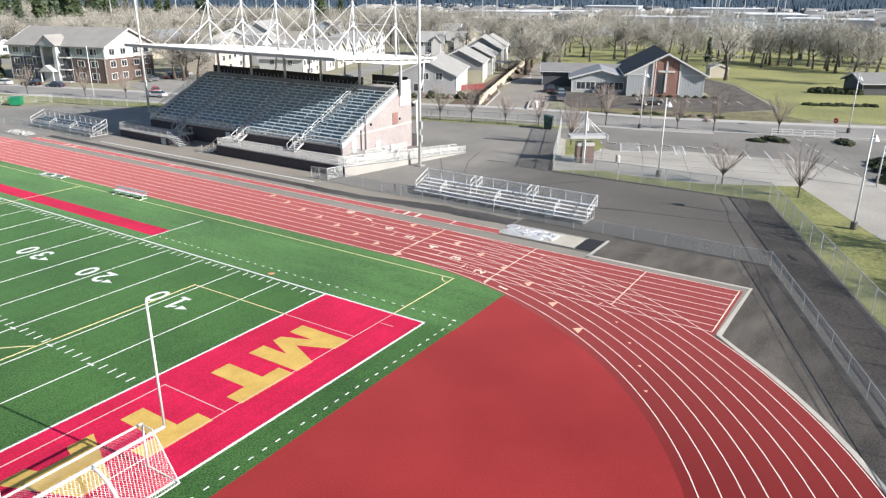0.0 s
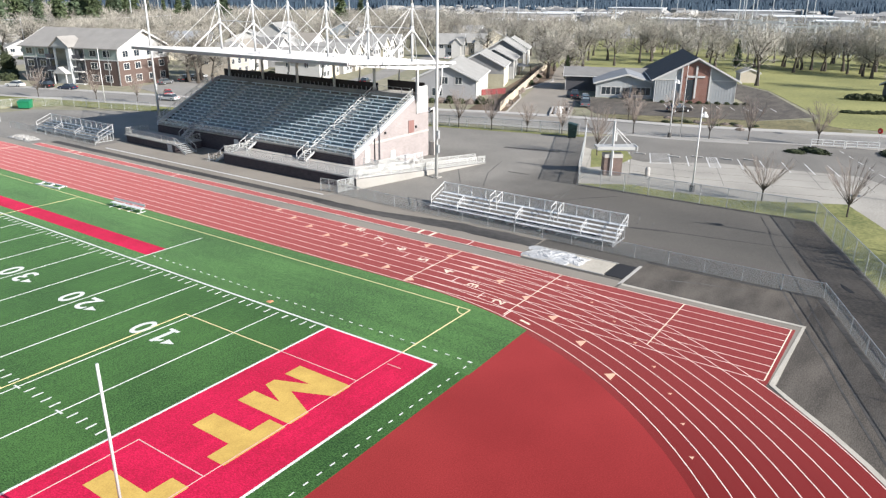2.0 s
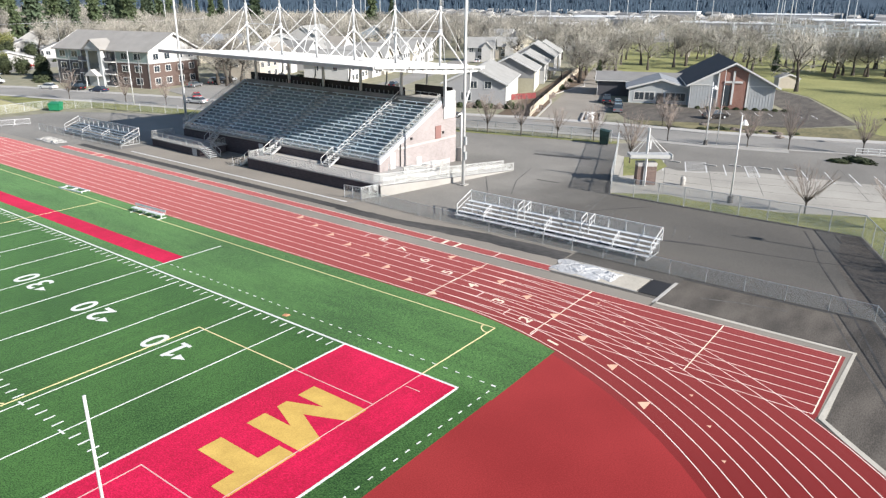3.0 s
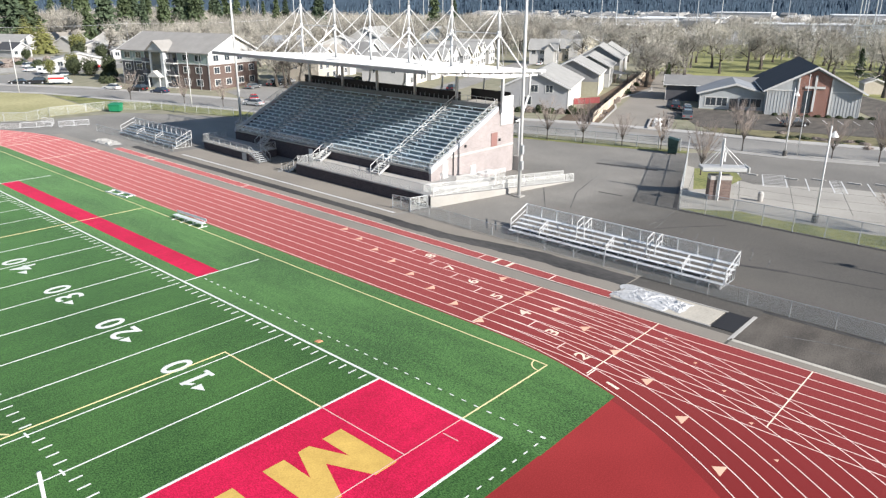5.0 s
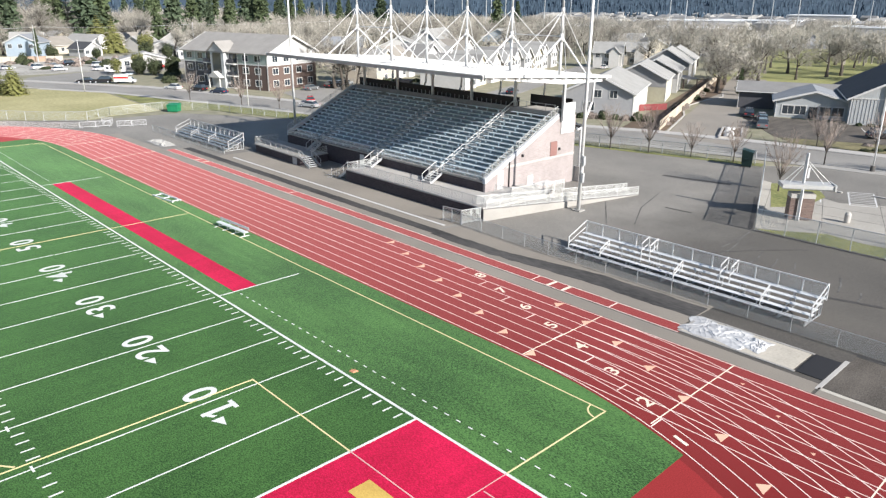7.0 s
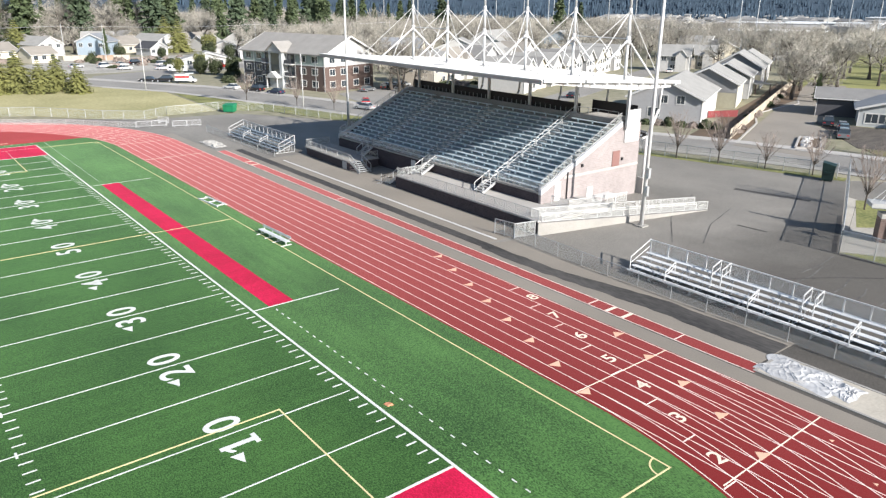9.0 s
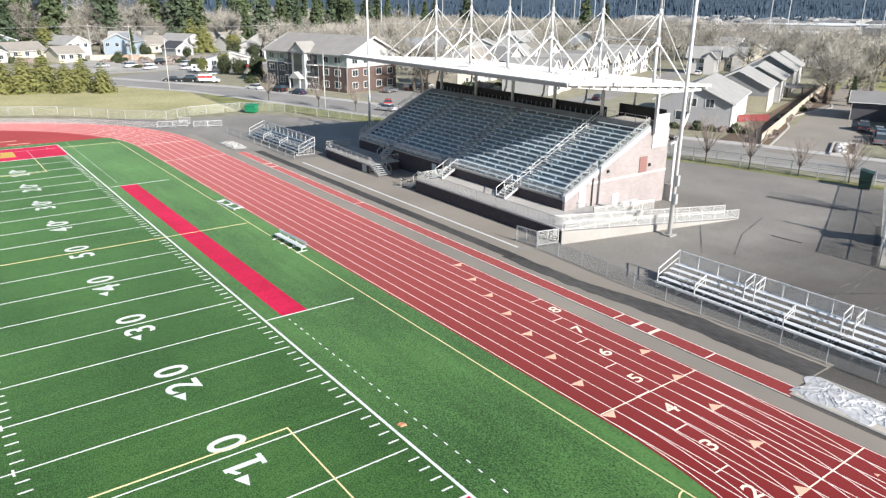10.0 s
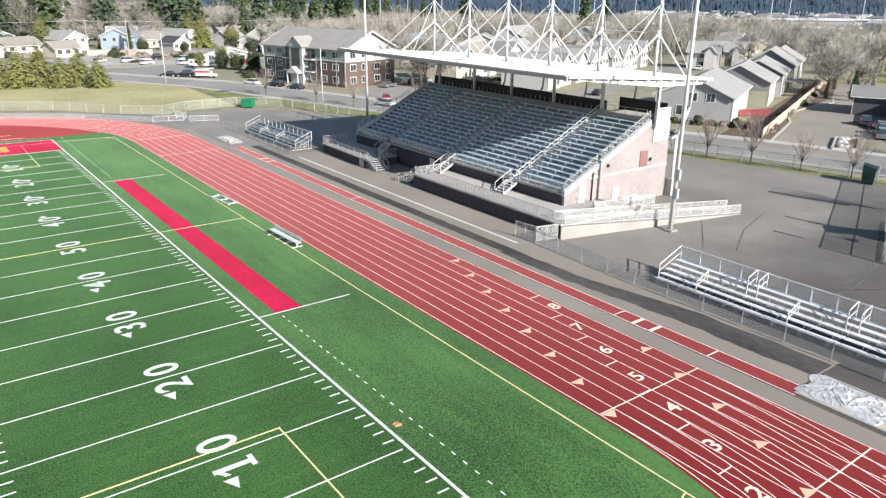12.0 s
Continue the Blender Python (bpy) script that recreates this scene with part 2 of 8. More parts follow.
ALUMINIUM = surface("aluminium", (0.62, 0.64, 0.67), (0.46, 0.48, 0.51), 0.42, 0.55, fine=6, broad=0.8)
GALVANISED = surface("galvanised_steel", (0.56, 0.57, 0.58), (0.42, 0.43, 0.44), 0.5, 0.5, fine=9, broad=0.9)
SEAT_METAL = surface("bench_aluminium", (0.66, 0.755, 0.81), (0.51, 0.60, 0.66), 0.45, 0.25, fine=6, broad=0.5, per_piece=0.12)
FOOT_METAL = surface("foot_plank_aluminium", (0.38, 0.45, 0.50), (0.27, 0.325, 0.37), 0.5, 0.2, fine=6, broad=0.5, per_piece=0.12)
DECK_STEEL = surface("deck_steel", (0.27, 0.335, 0.385), (0.18, 0.23, 0.27), 0.5, 0.1, fine=5, broad=0.5)
WHITE_STEEL = surface("white_painted_steel", (0.62, 0.62, 0.615), (0.50, 0.50, 0.495), 0.42, fine=4, broad=0.6)
ROOF_STEEL = surface("white_roof_sheet", (0.54, 0.54, 0.535), (0.43, 0.43, 0.428), 0.5, fine=4, broad=0.25)
PALE_STEEL = surface("pale_grey_steel", (0.52, 0.52, 0.52), (0.40, 0.40, 0.405), 0.5, fine=4, broad=0.4)
GREY_STEEL = surface("grey_fascia", (0.40, 0.40, 0.41), (0.31, 0.31, 0.32), 0.5, fine=4, broad=0.4)
DARK_SCREEN = surface("dark_windscreen", (0.022, 0.018, 0.02), (0.012, 0.011, 0.012), 0.8, fine=5)
BRICK_PALE = brickwork("pale_block", (0.300, 0.264, 0.258), (0.262, 0.226, 0.221), (0.335, 0.313, 0.305))
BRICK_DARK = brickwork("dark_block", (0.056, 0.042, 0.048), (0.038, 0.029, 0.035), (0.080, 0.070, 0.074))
BRICK_RED = brickwork("red_brick", (0.255, 0.115, 0.085), (0.18, 0.08, 0.062), (0.30, 0.25, 0.22), 0.7, -0.6)
BRICK_BROWN = brickwork("brown_brick", (0.155, 0.105, 0.09), (0.105, 0.072, 0.062), (0.21, 0.18, 0.165), 0.9, -0.55)
CHAIN_LINK = mesh_wire("chain_link", (0.60, 0.61, 0.59), 0.07, 0.19)
FAR_LINK = mesh_wire("weathered_chain_link", (0.52, 0.53, 0.50), 0.07, 0.12)
NET_WHITE = mesh_wire("goal_net", (0.46, 0.44, 0.43), 0.17, 0.085)
GLASS = glazing("window_glass", (0.035, 0.045, 0.055))
WHITE_TRIM = surface("white_trim", (0.59, 0.585, 0.575), (0.48, 0.477, 0.465), 0.6, fine=5)
GREEN_STEEL = surface("green_bin_steel", (0.012, 0.22, 0.10), (0.008, 0.13, 0.06), 0.5, fine=4)
DARK_GREEN_STEEL = surface("dark_green_bin", (0.008, 0.032, 0.029), (0.005, 0.02, 0.019), 0.5, fine=4)
BLACK_PLASTIC = surface("black_plastic", (0.02, 0.02, 0.022), (0.013, 0.013, 0.014), 0.5)
TYRE = surface("tyre_rubber", (0.016, 0.016, 0.017), (0.01, 0.01, 0.011), 0.85)
BARK = surface("tree_bark", (0.092, 0.077, 0.064), (0.04, 0.034, 0.028), 0.95, fine=5)
TWIG = surface("bare_twigs", (0.43, 0.405, 0.35), (0.165, 0.152, 0.132), 0.95, fine=0.9, broad=0.05, spread=0.2)
TWIG_RED = surface("reddish_twigs", (0.33, 0.275, 0.24), (0.20, 0.165, 0.145), 0.95, fine=1.0)
# Needle green is lightened for the haze in front of the far firs.
NEEDLES = surface("conifer_needles", (0.098, 0.130, 0.060), (0.045, 0.066, 0.030), 0.9, fine=1.2, broad=0.08)
NEEDLES_BLUE = surface("blue_fir_needles", (0.082, 0.116, 0.064), (0.038, 0.058, 0.034), 0.9, fine=1.2, broad=0.08)
NEEDLES_LIGHT = surface("young_conifer_needles", (0.20, 0.20, 0.062), (0.10, 0.108, 0.034), 0.9, fine=1.5, broad=0.1)
SHRUB = surface("shrub_leaves", (0.055, 0.07, 0.028), (0.028, 0.036, 0.016), 0.9, fine=3)


# ---- builders ----
class Mesh:
    """Collects boxes, beams and plates in world metres."""

    def __init__(self):
        self.v, self.f = [], []

    def add(self, verts, faces):
        b = len(self.v)
        self.v += [tuple(p) for p in verts]
        self.f += [tuple(b + i for i in q) for q in faces]
        return self

    def box(self, x0, y0, z0, x1, y1, z1):
        return self.hexa([(x0, y0, z0), (x1, y0, z0), (x1, y1, z0), (x0, y1, z0)], [(x0, y0, z1), (x1, y0, z1), (x1, y1, z1), (x0, y1, z1)])

    def hexa(self, low, high):
        n = len(low)
        faces = [tuple(range(n))[::-1], tuple(range(n, 2 * n))]
        faces += [(i, (i + 1) % n, n + (i + 1) % n, n + i) for i in range(n)]
        return self.add(list(low) + list(high), faces)

    def plate(self, outline, z0, z1):
        return self.hexa([(x, y, z0) for x, y in outline], [(x, y, z1) for x, y in outline])

    def upright(self, profile, axis, a, b):
        """An outline in a vertical plane, (along, z), pushed from a to b across it. axis: the direction of the push."""
        f = (lambda s, z, c: (c, s, z)) if axis == "x" else (lambda s, z, c: (s, c, z))
        return self.hexa([f(s, z, a) for s, z in profile], [f(s, z, b) for s, z in profile])

    def beam(self, p, q, w, h=None):
        """A bar of rectangular section from p to q."""
        h = h or w
        p, q = Vector(p), Vector(q)
        d = (q - p).normalized()
        side = d.cross((0, 0, 1)) if abs(d.z) < 0.99 else Vector((1, 0, 0))
        side = side.normalized() * w / 2
        up = side.cross(d).normalized() * h / 2
        return self.hexa([p - side - up, p + side - up, p + side + up, p - side + up], [q - side - up, q + side - up, q + side + up, q - side + up])

    def tube(self, p, q, r, r2=None, n=8):
        r2 = r if r2 is None else r2
        p, q = Vector(p), Vector(q)
        d = (q - p).normalized()
        side = d.cross((0, 0, 1)) if abs(d.z) < 0.99 else Vector((1, 0, 0))
        side.normalize()
        up = side.cross(d)
        ring = [side * math.cos(2 * math.pi * i / n) + up * math.sin(2 * math.pi * i / n) for i in range(n)]
        return self.hexa([p + c * r for c in ring], [q + c * r2 for c in ring])

    def sweep(self, pts, r, n=12):
        """A round bar along a row of points in one vertical plane."""
        pts = [Vector(p) for p in pts]
        vs, fs = [], []
        for i, p in enumerate(pts):
            d = (pts[min(i + 1, len(pts) - 1)] - pts[max(i - 1, 0)]).normalized()
            side = Vector((1, 0, 0)) if abs(d.x) < 0.9 else Vector((0, 1, 0))
            up = side.cross(d).normalized()
            vs += [p + (side * math.cos(2 * math.pi * k / n) + up * math.sin(2 * math.pi * k / n)) * r for k in range(n)]
        for i in range(len(pts) - 1):
            fs += [(i * n + k, i * n + (k + 1) % n, (i + 1) * n + (k + 1) % n, (i + 1) * n + k) for k in range(n)]
        fs += [tuple(range(n)), tuple((len(pts) - 1) * n + k for k in range(n))]
        return self.add(vs, fs)

    def strip(self, pts, width, z0, z1):
        """A band of the given width along a line of points on the ground."""
        left, right = [], []
        for i, (x, y) in enumerate(pts):
            a, b = Vector(pts[max(i - 1, 0)]), Vector(pts[min(i + 1, len(pts) - 1)])
            d = (b - a).normalized()
            nrm = Vector((-d.y, d.x)) * width / 2
            left.append((x + nrm.x, y + nrm.y))
            right.append((x - nrm.x, y - nrm.y))
        n = len(pts)
        vs = [(x, y, z) for z in (z0, z1) for row in (left, right) for x, y in row]
        fs = [(0, n, 3 * n, 2 * n), (n - 1, 3 * n - 1, 4 * n - 1, 2 * n - 1)]
        for i in range(n - 1):
            fs += [(2 * n + i, 3 * n + i, 3 * n + i + 1, 2 * n + i + 1), (i, i + 1, n + i + 1, n + i), (i, 2 * n + i, 2 * n + i + 1, i + 1), (n + i, n + i + 1, 3 * n + i + 1, 3 * n + i)]
        return self.add(vs, fs)

    def data(self, name, base=(0, 0, 0), smooth=False):
        me = bpy.data.meshes.new(name)
        bx, by, bz = base
        me.from_pydata([(x - bx, y - by, z - bz) for x, y, z in self.v], [], self.f)
        bm = bmesh.new()
        bm.from_mesh(me)
        bmesh.ops.recalc_face_normals(bm, faces=bm.faces)
        bm.to_mesh(me)
        bm.free()
        if smooth:
            me.polygons.foreach_set("use_smooth", [True] * len(me.polygons))
        return me


def whereabouts(ob):
    p = Vector((0, 0, 0))
    while ob:
        p += ob.location
        ob = ob.parent
    return p


def thing(name, at, label, category, group="", kind=""):
    ob = new(name)
    ob.empty_display_size = 0.2
    ob.location = at
    return tagged(ob, label, category, group, kind)


def part(name, mesh, material, parent=None, label="", smooth=False):
    base = whereabouts(parent)
    me = mesh.data(name, base, smooth)
    me.materials.append(material)
    ob = new(name, me)
    ob.parent = parent
    if label:
        ob["label"] = label
    return ob


def again(ob, parent, shift):
    """One more piece on the same mesh, moved by shift."""
    o = new(ob.name.split(".")[0], ob.data)
    o.parent = parent
    o.location = Vector(ob.location) + Vector(shift)
    return o


def structure(name, mesh, material, label, category=""):
    return tagged(part(name, mesh, material), label, category or name.replace("_", " "), kind="structure")


def lettering(name, text, height, material, parent, at, turn, squash=1.0, depth=0.006):
    """Letters of the built-in font as a thin plate lying on the ground; at: the middle."""
    cu = bpy.data.curves.new(name, "FONT")
    cu.body, cu.size, cu.align_x, cu.align_y, cu.extrude, cu.offset = text, height / 0.7, "CENTER", "CENTER", depth / 2, 0.02 * height
    tmp = bpy.data.objects.new(name, cu)
    scene.collection.objects.link(tmp)
    dg = bpy.context.evaluated_depsgraph_get()
    me = bpy.data.meshes.new_from_object(tmp.evaluated_get(dg))
    bpy.data.objects.remove(tmp)
    me.transform(Matrix.Rotation(radians(turn), 4, "Z") @ Matrix.Diagonal((squash, 1, 1, 1)))
    me.materials.clear()
    me.materials.append(material)
    ob = new(name, me)
    ob.parent = parent
    ob.location = Vector(at) - whereabouts(parent)
    return ob


# ---- ground ----
Z_TRACK, Z_TURF, Z_PAINT, Z_LINE, Z_MARK = 0.0, 0.012, 0.018, 0.024, 0.030
ground = structure("ground", Mesh().box(-1600, -900, -1.0, 3600, 3600, -0.09), EARTH, "rough winter ground reaching the horizon")
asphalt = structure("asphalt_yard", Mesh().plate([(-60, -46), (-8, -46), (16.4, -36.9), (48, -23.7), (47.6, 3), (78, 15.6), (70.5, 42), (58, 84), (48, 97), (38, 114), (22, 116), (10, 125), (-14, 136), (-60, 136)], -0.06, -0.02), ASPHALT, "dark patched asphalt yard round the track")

# track: two straights and two bends
CX, CY0, CY1, RIN, LANE = -24.38, 0.0, 91.44, 34.3, 1.078
ROUT = RIN + 8 * LANE


def oval(r, steps=48):
    a = [(CX + r * math.cos(math.pi * i / steps - math.pi), CY0 + r * math.sin(math.pi * i / steps - math.pi)) for i in range(steps + 1)]
    b = [(CX + r * math.cos(math.pi * i / steps), CY1 + r * math.sin(math.pi * i / steps)) for i in range(steps + 1)]
    return a + b


track = structure("running_track", Mesh().plate(oval(ROUT + 0.1), -0.05, Z_TRACK), TRACK_RED, "red rubber running track with eight lanes", "running track")
chute = part("chute", Mesh().plate([(9.9, -26.7), (CX + ROUT + 0.1, -26.7), (CX + ROUT + 0.1, 0), (4, 0), (4, -26)], -0.05, Z_TRACK - 0.003), TRACK_RED, track)
kerb = structure("track_kerb", Mesh().strip([(p[0], p[1]) for p in oval(ROUT + 0.30)[8:38]] + [(9.7, -26.95), (19.55, -27.1), (19.55, -13.5)], 0.34, -0.05, 0.012), KERB_STONE, "pale concrete kerb along the outside of the track")
structure("chute_border", Mesh().strip([(9.9, -26.72), (19.0, -26.86), (19.0, -13.6)], 0.9, -0.05, -0.006), TAN_PAVING, "tan asphalt band inside the kerb of the start chute", "border")
part("infield", Mesh().plate(oval(RIN - 0.62), -0.03, Z_TRACK + 0.003), INFIELD_RED, track, "lighter red rubber infield")
structure("track_apron", Mesh().plate([(CX + ROUT + 0.1, -13.4), (20.15, -13.4), (20.15, 99), (CX + ROUT + 0.1, 99)], -0.05, -0.004), TAN_PAVING, "tan grey asphalt strip beside the track")


def line_on(mesh, pts, w, z, parent, mat, name):
    return part(name, mesh.strip(pts, w, z - 0.012, z), mat, parent)


for i in range(9):
    pts = oval(RIN + i * LANE, 64)
    line_on(Mesh(), pts + pts[:1], 0.054, 0.008, track, LANE_WHITE, "lane_line")
for i in range(9):
    x = CX + RIN + i * LANE
    line_on(Mesh(), [(x + 0.02, -26.45), (x + 0.02, 0.0)], 0.054, 0.007, track, LANE_WHITE, "chute_line")
for y, x0 in ((-26.45, 10.0), (-19.0, 10.4), (-8.85, 9.0), (1.05, 10.0)):
    line_on(Mesh(), [(x0, y), (18.6, y)], 0.075, 0.010, track, MARK_WHITE, "cross_line")

# runway beside the track
runway = structure("jump_runway", Mesh().box(20.3, -4.0, -0.05, 21.6, 80, 0.002), TRACK_RED, "narrow red rubber jump runway", "runway")
for x in (20.33, 21.57):
    line_on(Mesh(), [(x, -4.0), (x, 80)], 0.07, 0.008, runway, LANE_WHITE, "edge_line")

# turf
turf = structure("turf_field", Mesh().plate([(x, y) for x, y in oval(RIN - 0.22, 64) if -11.6 < y < 103.0] , -0.04, Z_TURF), TURF, "green artificial turf football field", "football field")
part("turf_margin", Mesh().plate([(0.12, -11.55)] + [(x, y) for x, y in oval(RIN - 0.24, 64) if x > 0.3 and -11.5 < y < 99.5] + [(0.12, 99.5)], -0.03, Z_TURF + 0.003), TURF_MARGIN, turf, "lighter turf outside the sideline")
for y0 in (-9.144, 91.44):
    part("end_zone", Mesh().box(-48.77, y0, 0, 0, y0 + 9.144, Z_PAINT), RED_PAINT, turf, "crimson painted end zone")
part("team_area", Mesh().box(1.36, 22.9, 0, 3.32, 68.5, Z_PAINT), RED_PAINT, turf, "crimson painted team box strip")
for x in (0.06, -48.83):
    part("sideline", Mesh().box(x - 0.08, -9.24, 0, x + 0.09, 100.68, Z_LINE), WHITE_PAINT, turf)
for y in (-9.2, 0, 91.44, 100.64):
    part("end_line", Mesh().box(-48.77, y - 0.08, 0, -0.03, y + 0.08, Z_LINE), WHITE_PAINT, turf)
for i in range(1, 20):
    part("yard_line", Mesh().box(-48.5, i * 4.572 - 0.04, 0, -0.25, i * 4.572 + 0.04, Z_LINE), WHITE_PAINT, turf)
for y in (22.86, 68.58):
    part("coach_line", Mesh().box(0.15, y - 0.06, 0, 7.15, y + 0.06, Z_LINE), WHITE_PAINT, turf)


def mark(name, mesh, mat, parent=None, label=""):
    return part(name, mesh, mat, parent or turf, label)


# yard ticks along both sidelines and the near row of hash marks
tick = hashm = None
for yard in range(1, 100):
    if yard % 5:
        y = yard * 0.9144
        if tick is None:
            tick = mark("yard_tick", Mesh().box(-0.82, y - 0.05, 0, -0.2, y + 0.05, Z_LINE), WHITE_PAINT)
            hashm = mark("hash_mark", Mesh().box(-16.45, y - 0.05, 0, -15.82, y + 0.05, Z_LINE), WHITE_PAINT)
            first = y
        else:
            again(tick, turf, (0, y - first, 0))
            again(hashm, turf, (0, y - first, 0))
for i in range(1, 20):
    mark("hash_cross", Mesh().box(-16.45, i * 4.572 - 0.28, 0, -16.33, i * 4.572 + 0.3, Z_LINE + 0.004), WHITE_PAINT)
# dashed restraining lines outside the field
dash = mark("restraining_dash", Mesh().box(1.51, 21.915, 0, 1.59, 22.235, Z_LINE), WHITE_PAINT)
y = 21.6
while y > -10.4:
    y -= 0.9144
    again(dash, turf, (0, y - 21.6, 0))
    again(dash, turf, (0, 91.44 - 0.44 - y - 21.6, 0))
dash2 = mark("restraining_dash", Mesh().box(0.61, -10.90, 0, 0.93, -10.82, Z_LINE), WHITE_PAINT)
for i in range(1, 46):
    again(dash2, turf, (-0.9144 * i, 0, 0))
    again(dash2, turf, (-0.9144 * i, 113.3, 0))
mark("restraining_corner", Mesh().box(1.48, -10.9, 0, 1.62, -10.6, Z_LINE), WHITE_PAINT)
# yard numbers, read from the sideline, with arrows towards the nearer goal
for i in range(1, 10):
    y = i * 9.144
    text = str(10 * min(i, 10 - i))
    for s, c in ((-1, text[0]), (1, text[1])):
        lettering("yard_number", c, 1.9, WHITE_PAINT, turf, (-7.3, y + s * 1.10, Z_LINE), 90, 0.98)
        if c == "1":
            mark("number_foot", Mesh().box(-6.62, y + s * 1.10 - 0.42, 0, -6.36, y + s * 1.10 + 0.48, Z_LINE + 0.002), WHITE_PAINT)
            mark("number_flag", Mesh().plate([(-8.24, y + s * 1.10 - 0.1), (-7.98, y + s * 1.10 - 0.1), (-7.72, y + s * 1.10 - 0.52), (-7.98, y + s * 1.10 - 0.52)], Z_TURF - 0.01, Z_LINE + 0.002), WHITE_PAINT)
    if i != 5:
        s = -1 if i < 5 else 1
        mark("yard_arrow", Mesh().plate([(-8.2, y + s * 1.9), (-7.5, y + s * 1.9), (-7.75, y + s * 2.75)], Z_TURF - 0.01, Z_LINE), WHITE_PAINT)
# soccer lines
def yellow(name, x0, y0, x1, y1, w=0.09, paint=None):
    if abs(x1 - x0) > abs(y1 - y0):
        m = Mesh().box(min(x0, x1) - w / 2, y0 - w / 2, 0, max(x0, x1) + w / 2, y0 + w / 2, Z_MARK)
    else:
        m = Mesh().box(x0 - w / 2, min(y0, y1) - w / 2, 0, x0 + w / 2, max(y0, y1) + w / 2, Z_MARK - 0.003)
    return mark(name, m, paint or YELLOW_PAINT)


for y0, s, edge in ((-6.5, 1, 0.0), (97.94, -1, 91.44)):
    yellow("soccer_goal_line", 8.2, y0, 0.15, y0)
    yellow("soccer_goal_line", 0.05, y0, -48.7, y0, 0.05, FADED_PAINT)
    yellow("soccer_goal_line", -48.9, y0, -56.9, y0)
    for hw, d in ((20.03, 16.25), (9.0, 5.2)):
        inside = d < 6.5
        for x in (CX + hw, CX - hw):
            yellow("penalty_area_line", x, y0, x, y0 + s * d if inside else edge, 0.07, FADED_PAINT)
            if not inside:
                yellow("penalty_area_line", x, edge, x, y0 + s * d)
        yellow("penalty_area_line", CX - hw, y0 + s * d, CX + hw, y0 + s * d, 0.07 if inside else 0.09, FADED_PAINT if inside else None)
    arc = [(CX + 9.15 * math.sin(a), y0 + s * (11 + 9.15 * math.cos(a))) for a in [radians(-54 + 6 * i) for i in range(19)]]
    mark("penalty_arc", Mesh().strip(arc, 0.1, 0, Z_MARK - 0.002), YELLOW_PAINT)
    corner = [(8.2 - 0.95 * math.cos(a), y0 + s * 0.95 * math.sin(a)) for a in [radians(10 * i) for i in range(10)]]
    mark("corner_arc", Mesh().strip(corner, 0.09, 0, Z_MARK - 0.002), YELLOW_PAINT)
    yellow("corner_tick", -1.66, y0 - s * 0.2, -1.66, y0 - s * 1.2, 0.07, FADED_PAINT)
yellow("touch_line", 8.2, -6.5, 8.2, 97.94)
yellow("touch_line", -56.9, -6.5, -56.9, 97.94)
yellow("halfway_line", 8.2, 45.72, -56.9, 45.72)
# painted letters of the end zone, tops towards the end line
GLYPHS = {"M": [(0, 0), (0, 4.2), (1.4, 4.2), (2.45, 1.75), (3.5, 4.2), (4.9, 4.2), (4.9, 0), (3.65, 0), (3.65, 2.1), (2.8, 0), (2.1, 0), (1.25, 2.1), (1.25, 0)],
          "T": [(1.35, 0), (1.35, 2.95), (0, 2.95), (0, 4.2), (4.1, 4.2), (4.1, 2.95), (2.75, 2.95), (2.75, 0)],
          "A": [(0, 0), (1.75, 4.2), (3.25, 4.2), (5.0, 0), (3.55, 0), (3.3, 0.75), (1.7, 0.75), (1.45, 0)]}
for c, x0 in (("M", -5.0), ("T", -10.2), ("T", -16.3), ("A", -20.6)):
    mark("painted_letter", Mesh().plate([(x0 - u, -2.42 - v) for u, v in GLYPHS[c]], Z_TURF - 0.005, Z_PAINT + 0.005), GOLD_PAINT, None, "gold painted letter")
mark("painted_letter", Mesh().plate([(-6.2, 94.0), (-6.2, 98.2), (-9.6, 98.2), (-7.6, 96.6), (-9.6, 94.0)], Z_TURF - 0.005, Z_PAINT + 0.005), GOLD_PAINT, None, "gold painted letter")

# marks on the track
def lane_x(k, y):
    """The middle of lane k beside y, on the straight or the near bend."""
    r = RIN + (k - 0.5) * LANE
    return CX + (math.sqrt(r * r - y * y) if y < 0 else r)


for k in range(1, 9):
    y = -10.8 + 3.33 * (k - 1)
    a = math.degrees(math.atan2(-min(y, 0), 34.5))
    lettering("lane_number", str(k), 0.95, MARK_WHITE, track, (lane_x(k, y), y, 0.008), -a, 1.15)
    y = -9.0 + 3.37 * (k - 1)
    mark("lane_mark", Mesh().box(lane_x(k, y) - 0.5, y - 0.04, 0, lane_x(k, y) + 0.5, y + 0.04, 0.009), LANE_WHITE, track)
    y = 0.68 + 3.33 * (k - 1)
    x = lane_x(k, y)
    mark("lane_triangle", Mesh().plate([(x - 0.5, y + 0.28), (x + 0.5, y + 0.28), (x, y - 0.32)], -0.01, 0.011), MARK_TAN, track, "tan painted triangle")
    y = -18.55 + 3.3 * (k - 1)
    x = lane_x(k, y)
    mark("lane_triangle", Mesh().plate([(x - 0.5, y - 0.28), (x + 0.5, y - 0.28), (x, y + 0.32)], -0.01, 0.011), MARK_TAN, track, "tan painted triangle")
    ang = radians(14.0 + 4.6 * (8 - k))
    r = RIN + (k - 0.5) * LANE
    x, y = CX + r * math.cos(ang), -r * math.sin(ang)
    mark("lane_spot", Mesh().plate([(x - 0.13, y - 0.09), (x + 0.13, y - 0.09), (x, y + 0.12)], -0.01, 0.011), MARK_TAN, track)
